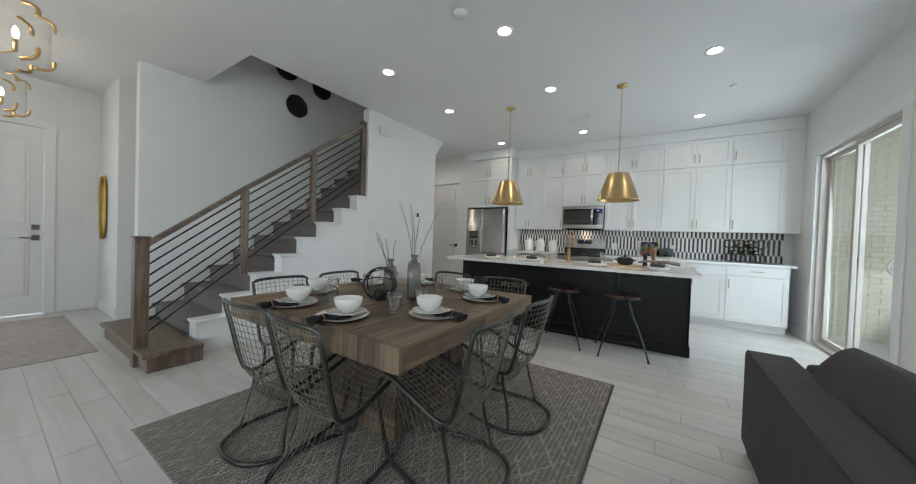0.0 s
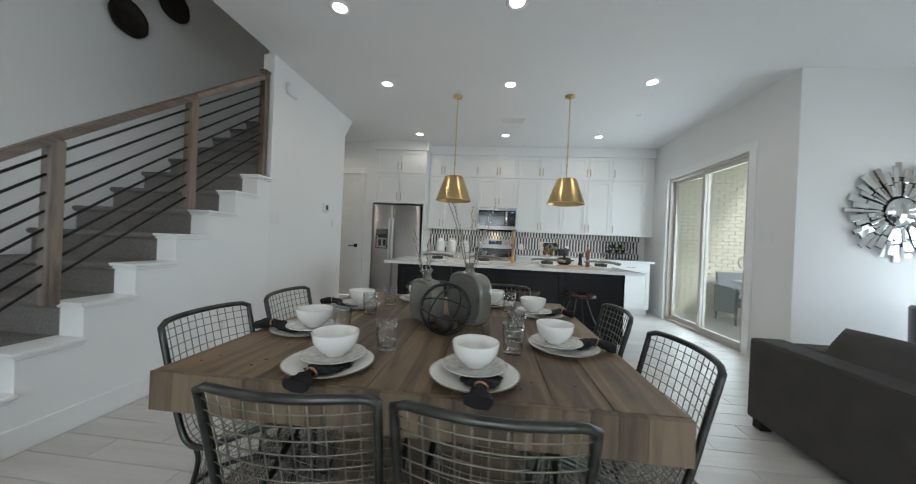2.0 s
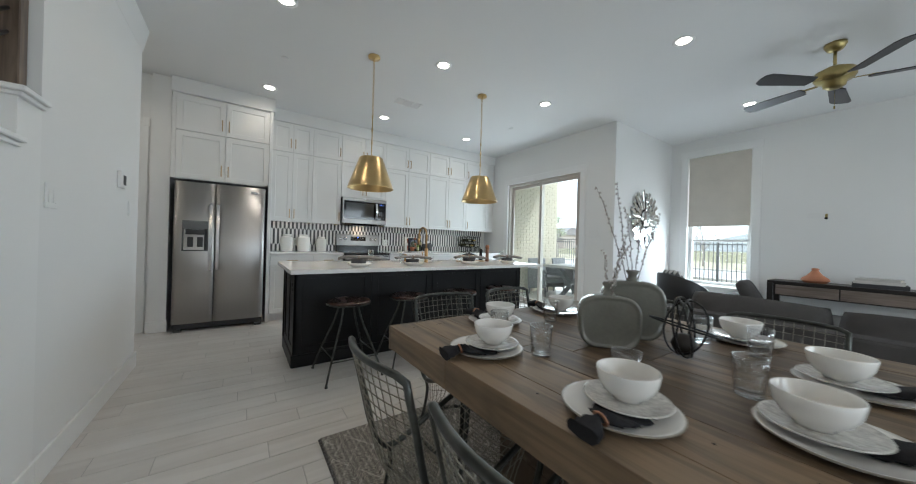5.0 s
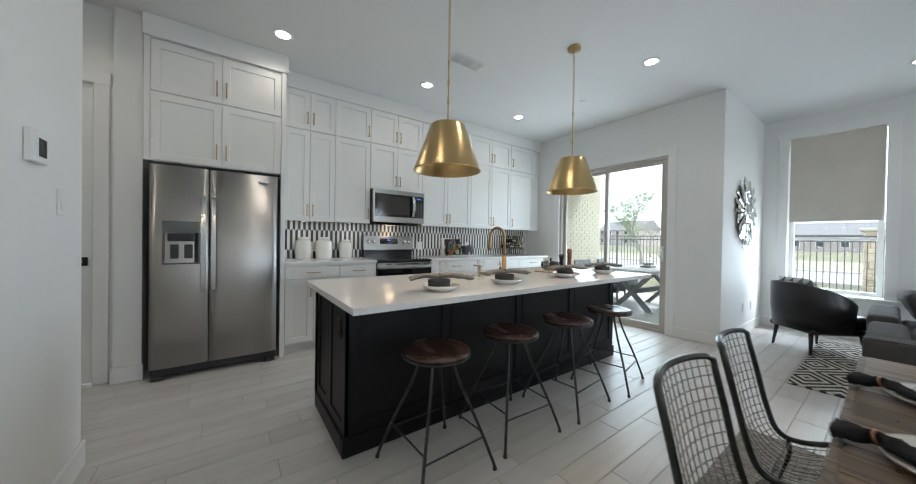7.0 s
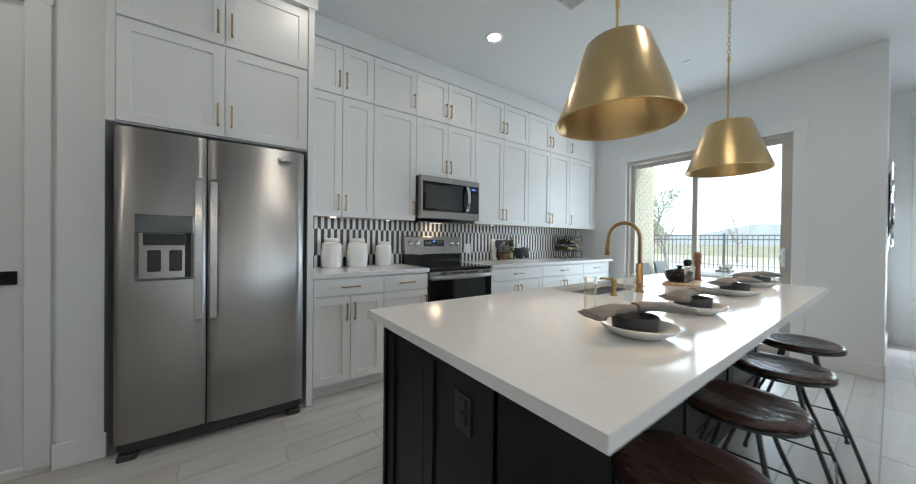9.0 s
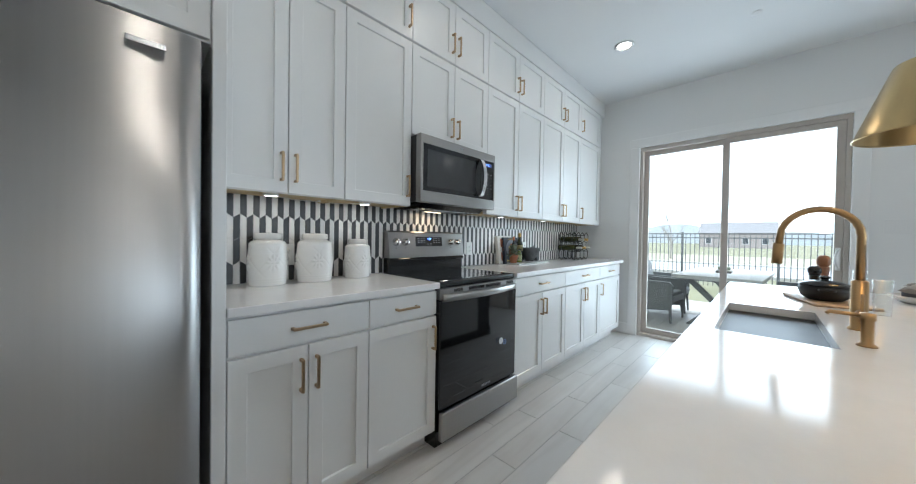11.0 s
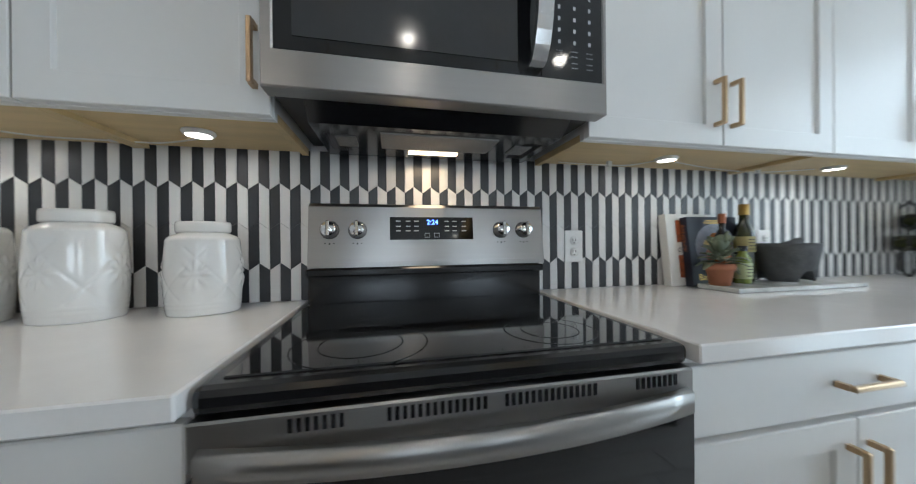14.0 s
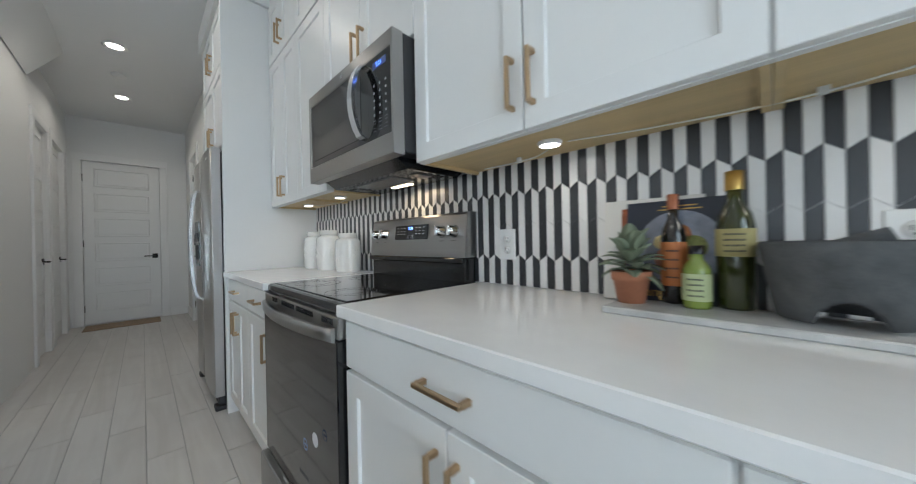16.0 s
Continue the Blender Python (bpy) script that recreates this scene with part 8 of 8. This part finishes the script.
def house(x, y, w, d, h, roof, rz, wall, label):
    o = thing("house", label, "house", pose(x, y, -0.17, 0, 0, rz))
    # wall colours are greyed and paled to carry the distance haze
    WM = mat("hazed_house_wall", wall, 0.9, vary=0.12, scale=2)
    RM = mat("far_roof_shingle", (0.24, 0.23, 0.23), 0.9, vary=0.25, scale=3)
    part("wall", B(-w / 2, -d / 2, 0, w / 2, d / 2, h), WM, o)
    bm = bmesh.new()
    prism(bm, [(-d / 2 - 0.4, h), (d / 2 + 0.4, h), (0.6, h + roof), (-0.6, h + roof)], 0, -w / 2 - 0.4, w / 2 + 0.4)
    part("roof", bm, RM, o)
    bm = bmesh.new()
    prism(bm, [(-w * 0.22, h - 0.05), (w * 0.10, h - 0.05), (-w * 0.06, h + roof * 0.8)], 1, -d / 2 - 0.6, 0)
    part("gable", bm, WM, o)
    WN = mat("far_window_glass", (0.06, 0.07, 0.08), 0.15, vary=0.1)
    n = max(3, int(w / 3))
    for st in range(2 if h > 4 else 1):
        for k in range(n):
            cx = -w / 2 + w * (k + 0.5) / n
            z = 0.9 + st * 2.8
            for s in (-1, 1):
                wn_ = part("window", B(cx - 0.55, s * d / 2 - 0.04, z, cx + 0.55, s * d / 2 + 0.04, z + 1.4), TRIM, o)
                part("pane", B(cx - 0.48, s * d / 2 - 0.06, z + 0.08, cx + 0.48, s * d / 2 + 0.06, z + 1.32), WN, wn_)


house(98, 9.5, 13, 11, 3.4, 2.6, 90, (0.40, 0.35, 0.33), "two-storey brick house far behind the road")
house(108, 56, 15, 11, 5.2, 3.2, 80, (0.42, 0.36, 0.34), "two-storey brick house far behind the road")
house(110, 88, 16, 11, 5.4, 3.2, 75, (0.42, 0.38, 0.34), "two-storey house in haze-paled colour far behind the road")
house(120, -30, 16, 11, 3.2, 3.0, 80, (0.36, 0.31, 0.28), "low house far behind the road")
house(95, 85, 14, 10, 3.2, 2.8, 70, (0.34, 0.30, 0.27), "low house far behind the road")
# low hills on the horizon, with the haze painted as pale grey-blue
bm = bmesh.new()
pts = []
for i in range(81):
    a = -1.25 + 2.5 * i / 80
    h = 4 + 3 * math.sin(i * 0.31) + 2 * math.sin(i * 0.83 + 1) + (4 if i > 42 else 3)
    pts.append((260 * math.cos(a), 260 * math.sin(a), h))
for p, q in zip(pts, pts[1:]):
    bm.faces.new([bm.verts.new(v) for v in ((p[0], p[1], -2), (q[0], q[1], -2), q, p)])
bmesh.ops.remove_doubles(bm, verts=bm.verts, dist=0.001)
struct("backdrop_hills", bm, mat("haze_coloured_hills", (0.52, 0.55, 0.58), 1.0, vary=0.15, scale=0.05, fine=0.3, bump=0), "low hills on the horizon, haze put into their colour", "backdrop")


def tree(x, y, h, seed, leafy):
    rnd2 = random.Random(seed)
    t = thing("tree", "young tree with thin spring foliage" if leafy else "bare young tree beyond the road", "tree", pose(x, y, -0.16))
    # bark lightened in colour to stand in for haze and backlight
    BK = mat("hazed_tree_bark", (0.32, 0.295, 0.27), 0.95, vary=0.3, scale=8, bump=0.5)
    bm = bmesh.new()
    tips = []

    def limb(p, d, ln, r, depth):
        pts = [p]
        for k in range(5):
            d = (d + Vector((rnd2.uniform(-0.16, 0.16), rnd2.uniform(-0.16, 0.16), rnd2.uniform(-0.04, 0.1)))).normalized()
            pts.append(pts[-1] + d * ln / 5)
        tube(bm, pts, r, 6 if depth < 2 else 4, taper=lambda u: 1 - 0.5 * u)
        if depth < 3:
            for k in range(5 if depth == 0 else 4):
                q = pts[rnd2.randint(2, 5)]
                a = rnd2.uniform(0, math.tau)
                nd = (d * 0.8 + Vector((math.cos(a), math.sin(a), 0.35)) * 0.8).normalized()
                limb(q, nd, ln * rnd2.uniform(0.5, 0.7), r * 0.5, depth + 1)
        else:
            tips.extend(pts[2:])
    limb(Vector((0, 0, 0)), Vector((0, 0, 1)), h * 0.5, h * 0.018, 0)
    part("trunk", bm, BK, t)
    if leafy:
        bm = bmesh.new()
        for p in tips:
            for k in range(5):
                q = p + Vector((rnd2.gauss(0, 0.16), rnd2.gauss(0, 0.16), rnd2.gauss(0, 0.14)))
                e1 = Vector((rnd2.gauss(0, 1), rnd2.gauss(0, 1), rnd2.gauss(0, 1))).normalized() * 0.07
                e2 = e1.orthogonal().normalized() * 0.035
                bm.faces.new([bm.verts.new(q + v) for v in (-e1, e2, e1, -e2)])
        # leaf green paled the same way, with haze in the colour
        part("crown", bm, mat("hazed_spring_leaf", (0.30, 0.35, 0.20), 0.8, vary=0.3, island=0.5, bump=0), t)


tree(14, 9.9, 4.2, 3, True)
tree(24, 22, 5.5, 5, True)
tree(26, 14.5, 5.0, 8, False)
tree(24, 9.5, 4.2, 12, False)
tree(28, 27, 6.0, 15, True)

# ---- pieces of walls and floors ----
# painted brick skins on both sides of the patio
def brick_skin(name, face, x0, x1, z1, y):
    s = thing(name, "cream painted brick outer wall", "wall", kind="structure")
    yy = sorted((y, y + face * -0.08))
    part("mortar_bed", B(x0, yy[0], -0.16, x1, yy[1], z1), MORTAR, s)
    L, H, J = 0.194, 0.057, 0.010
    meshes = {}

    def me(w):
        k = round(w, 3)
        if k not in meshes:
            meshes[k] = mesh_of(B(-w / 2, -0.006, -H / 2, w / 2, 0.006, H / 2, bevel=0.0025), "brick", BRICK)
        return meshes[k]
    rest = bmesh.new()
    row, z, n = 0, -0.16 + H / 2 + 0.005, 0
    while z + H / 2 < z1:
        x = x0 - (L + J) / 2 * (row % 2)
        while x < x1 - 0.03:
            a, b = max(x, x0), min(x + L, x1)
            if b - a > 0.04:
                if 0.75 < z < 1.9 and n < 290:
                    o = new("brick", me(b - a))
                    o.parent, o.location = s, ((a + b) / 2, y + face * 0.003, z)
                    n += 1
                else:
                    box(rest, a, y + face * 0.003 - 0.006, z - H / 2, b, y + face * 0.003 + 0.006, z + H / 2)
            x += L + J
        z += H + J
        row += 1
    tagged(part("brick_field", rest, BRICK, s), kind="stuff")


brick_skin("wall_brick_south", 1, SW + 0.165, 4.05, 3.4, 3.80)
brick_skin("wall_brick_north", -1, SW + 0.165, 3.95, 3.4, 6.40)

# backsplash of slanted picket tiles
def backsplash():
    s = thing("backsplash", "black and white slanted picket tile backsplash", "backsplash", kind="structure")
    y = BW - 0.0105
    part("grout_bed", B(-2.622, y + 0.002, 0.9565, SW - 0.002, BW - 0.0006, 1.418), TGROUT, s)
    P, SL = 0.02866, 0.020
    marks = [0.9575, 1.063, 1.185, 1.304, 1.417]
    x_first = -0.850 - 63.5 * P
    g = 0.0007
    meshes, rest = {}, {0: bmesh.new(), 1: bmesh.new()}
    n = 0
    for c in range(0, 146):
        x0 = x_first + c * P
        x1 = x0 + P
        if x0 < -2.622 or x1 > SW - 0.002:
            continue
        up = 1 if c % 2 == 0 else -1
        for r in range(4):
            dark = (c % 2 == 0) if r in (1, 2) else (c % 2 == 1)
            z0, z1 = marks[r], marks[r + 1]
            s0 = 0 if r == 0 else SL * up / 2
            s1 = 0 if r == 3 else SL * up / 2
            poly = [(-P / 2 + g, z0 - s0 + g), (P / 2 - g, z0 + s0 + g), (P / 2 - g, z1 + s1 - g), (-P / 2 + g, z1 - s1 - g)]
            if -2.0 < x0 < 0.58 and n < 300:
                key = (up, r)
                if key not in meshes:
                    bm = bmesh.new()
                    prism(bm, poly, 1, -0.004, 0.004)
                    me = mesh_of(bm, "tile", PICKB if dark else PICKW)
                    meshes[key] = me
                o = new("tile", meshes[key])
                o.parent, o.location = s, ((x0 + x1) / 2, y, 0)
                n += 1
            else:
                prism(rest[int(dark)], [((x0 + x1) / 2 + a, b) for a, b in poly], 1, y - 0.004, y + 0.004)
    for k, m in ((0, PICKW), (1, PICKB)):
        tagged(part("tile_field", rest[k], m, s), kind="stuff")


backsplash()


# plank floor tiles, laid along x with a loose stagger
def floor_tiles():
    s = thing("floor_tiling", "pale grey-beige wood-look plank tiles", "floor", kind="structure")
    L, W, J = 0.94, 0.1572, 0.004
    meshes, rest, n = {}, bmesh.new(), 0
    rnd2 = random.Random(5)
    top = 5.888
    # end joints of the kitchen rows, by rows down from the cabinets
    known = {1: -0.28, 0: -0.01, -1: 0.434, -2: -0.03, -3: 0.45, -4: 0.77, -5: 0.911, -6: 0.55, -14: -0.84, -15: -0.077, -16: 0.205, -17: 0.465}
    for row in range(5, -58, -1):
        y0, y1 = top + (row - 1) * W + J / 2, top + row * W - J / 2
        if y0 > 6.70 or y1 < -3.1:
            continue
        x = known.get(row, (row * 0.37 + rnd2.uniform(-0.1, 0.1)) % L) - 9 * L
        while x < 3.6:
            a, b = max(x + J / 2, -7.3), min(x + L - J / 2, 3.6)
            if b - a > 0.02:
                if -3.5 < (a + b) / 2 < 1.6 and 0.6 < y0 < 6.2 and n < 300:
                    k = round(b - a, 3)
                    if k not in meshes:
                        meshes[k] = mesh_of(B(-k / 2, -(y1 - y0) / 2, -0.004, k / 2, (y1 - y0) / 2, 0, bevel=0.0015), "plank_tile", TILE)
                    o = new("plank_tile", meshes[k])
                    o.parent, o.location = s, ((a + b) / 2, (y0 + y1) / 2, rnd2.uniform(-0.0005, 0))
                    n += 1
                else:
                    box(rest, a, y0, -0.004, b, y1, -0.0004)
            x += L
    tagged(part("tile_field", rest, TILE, s), kind="stuff")


floor_tiles()
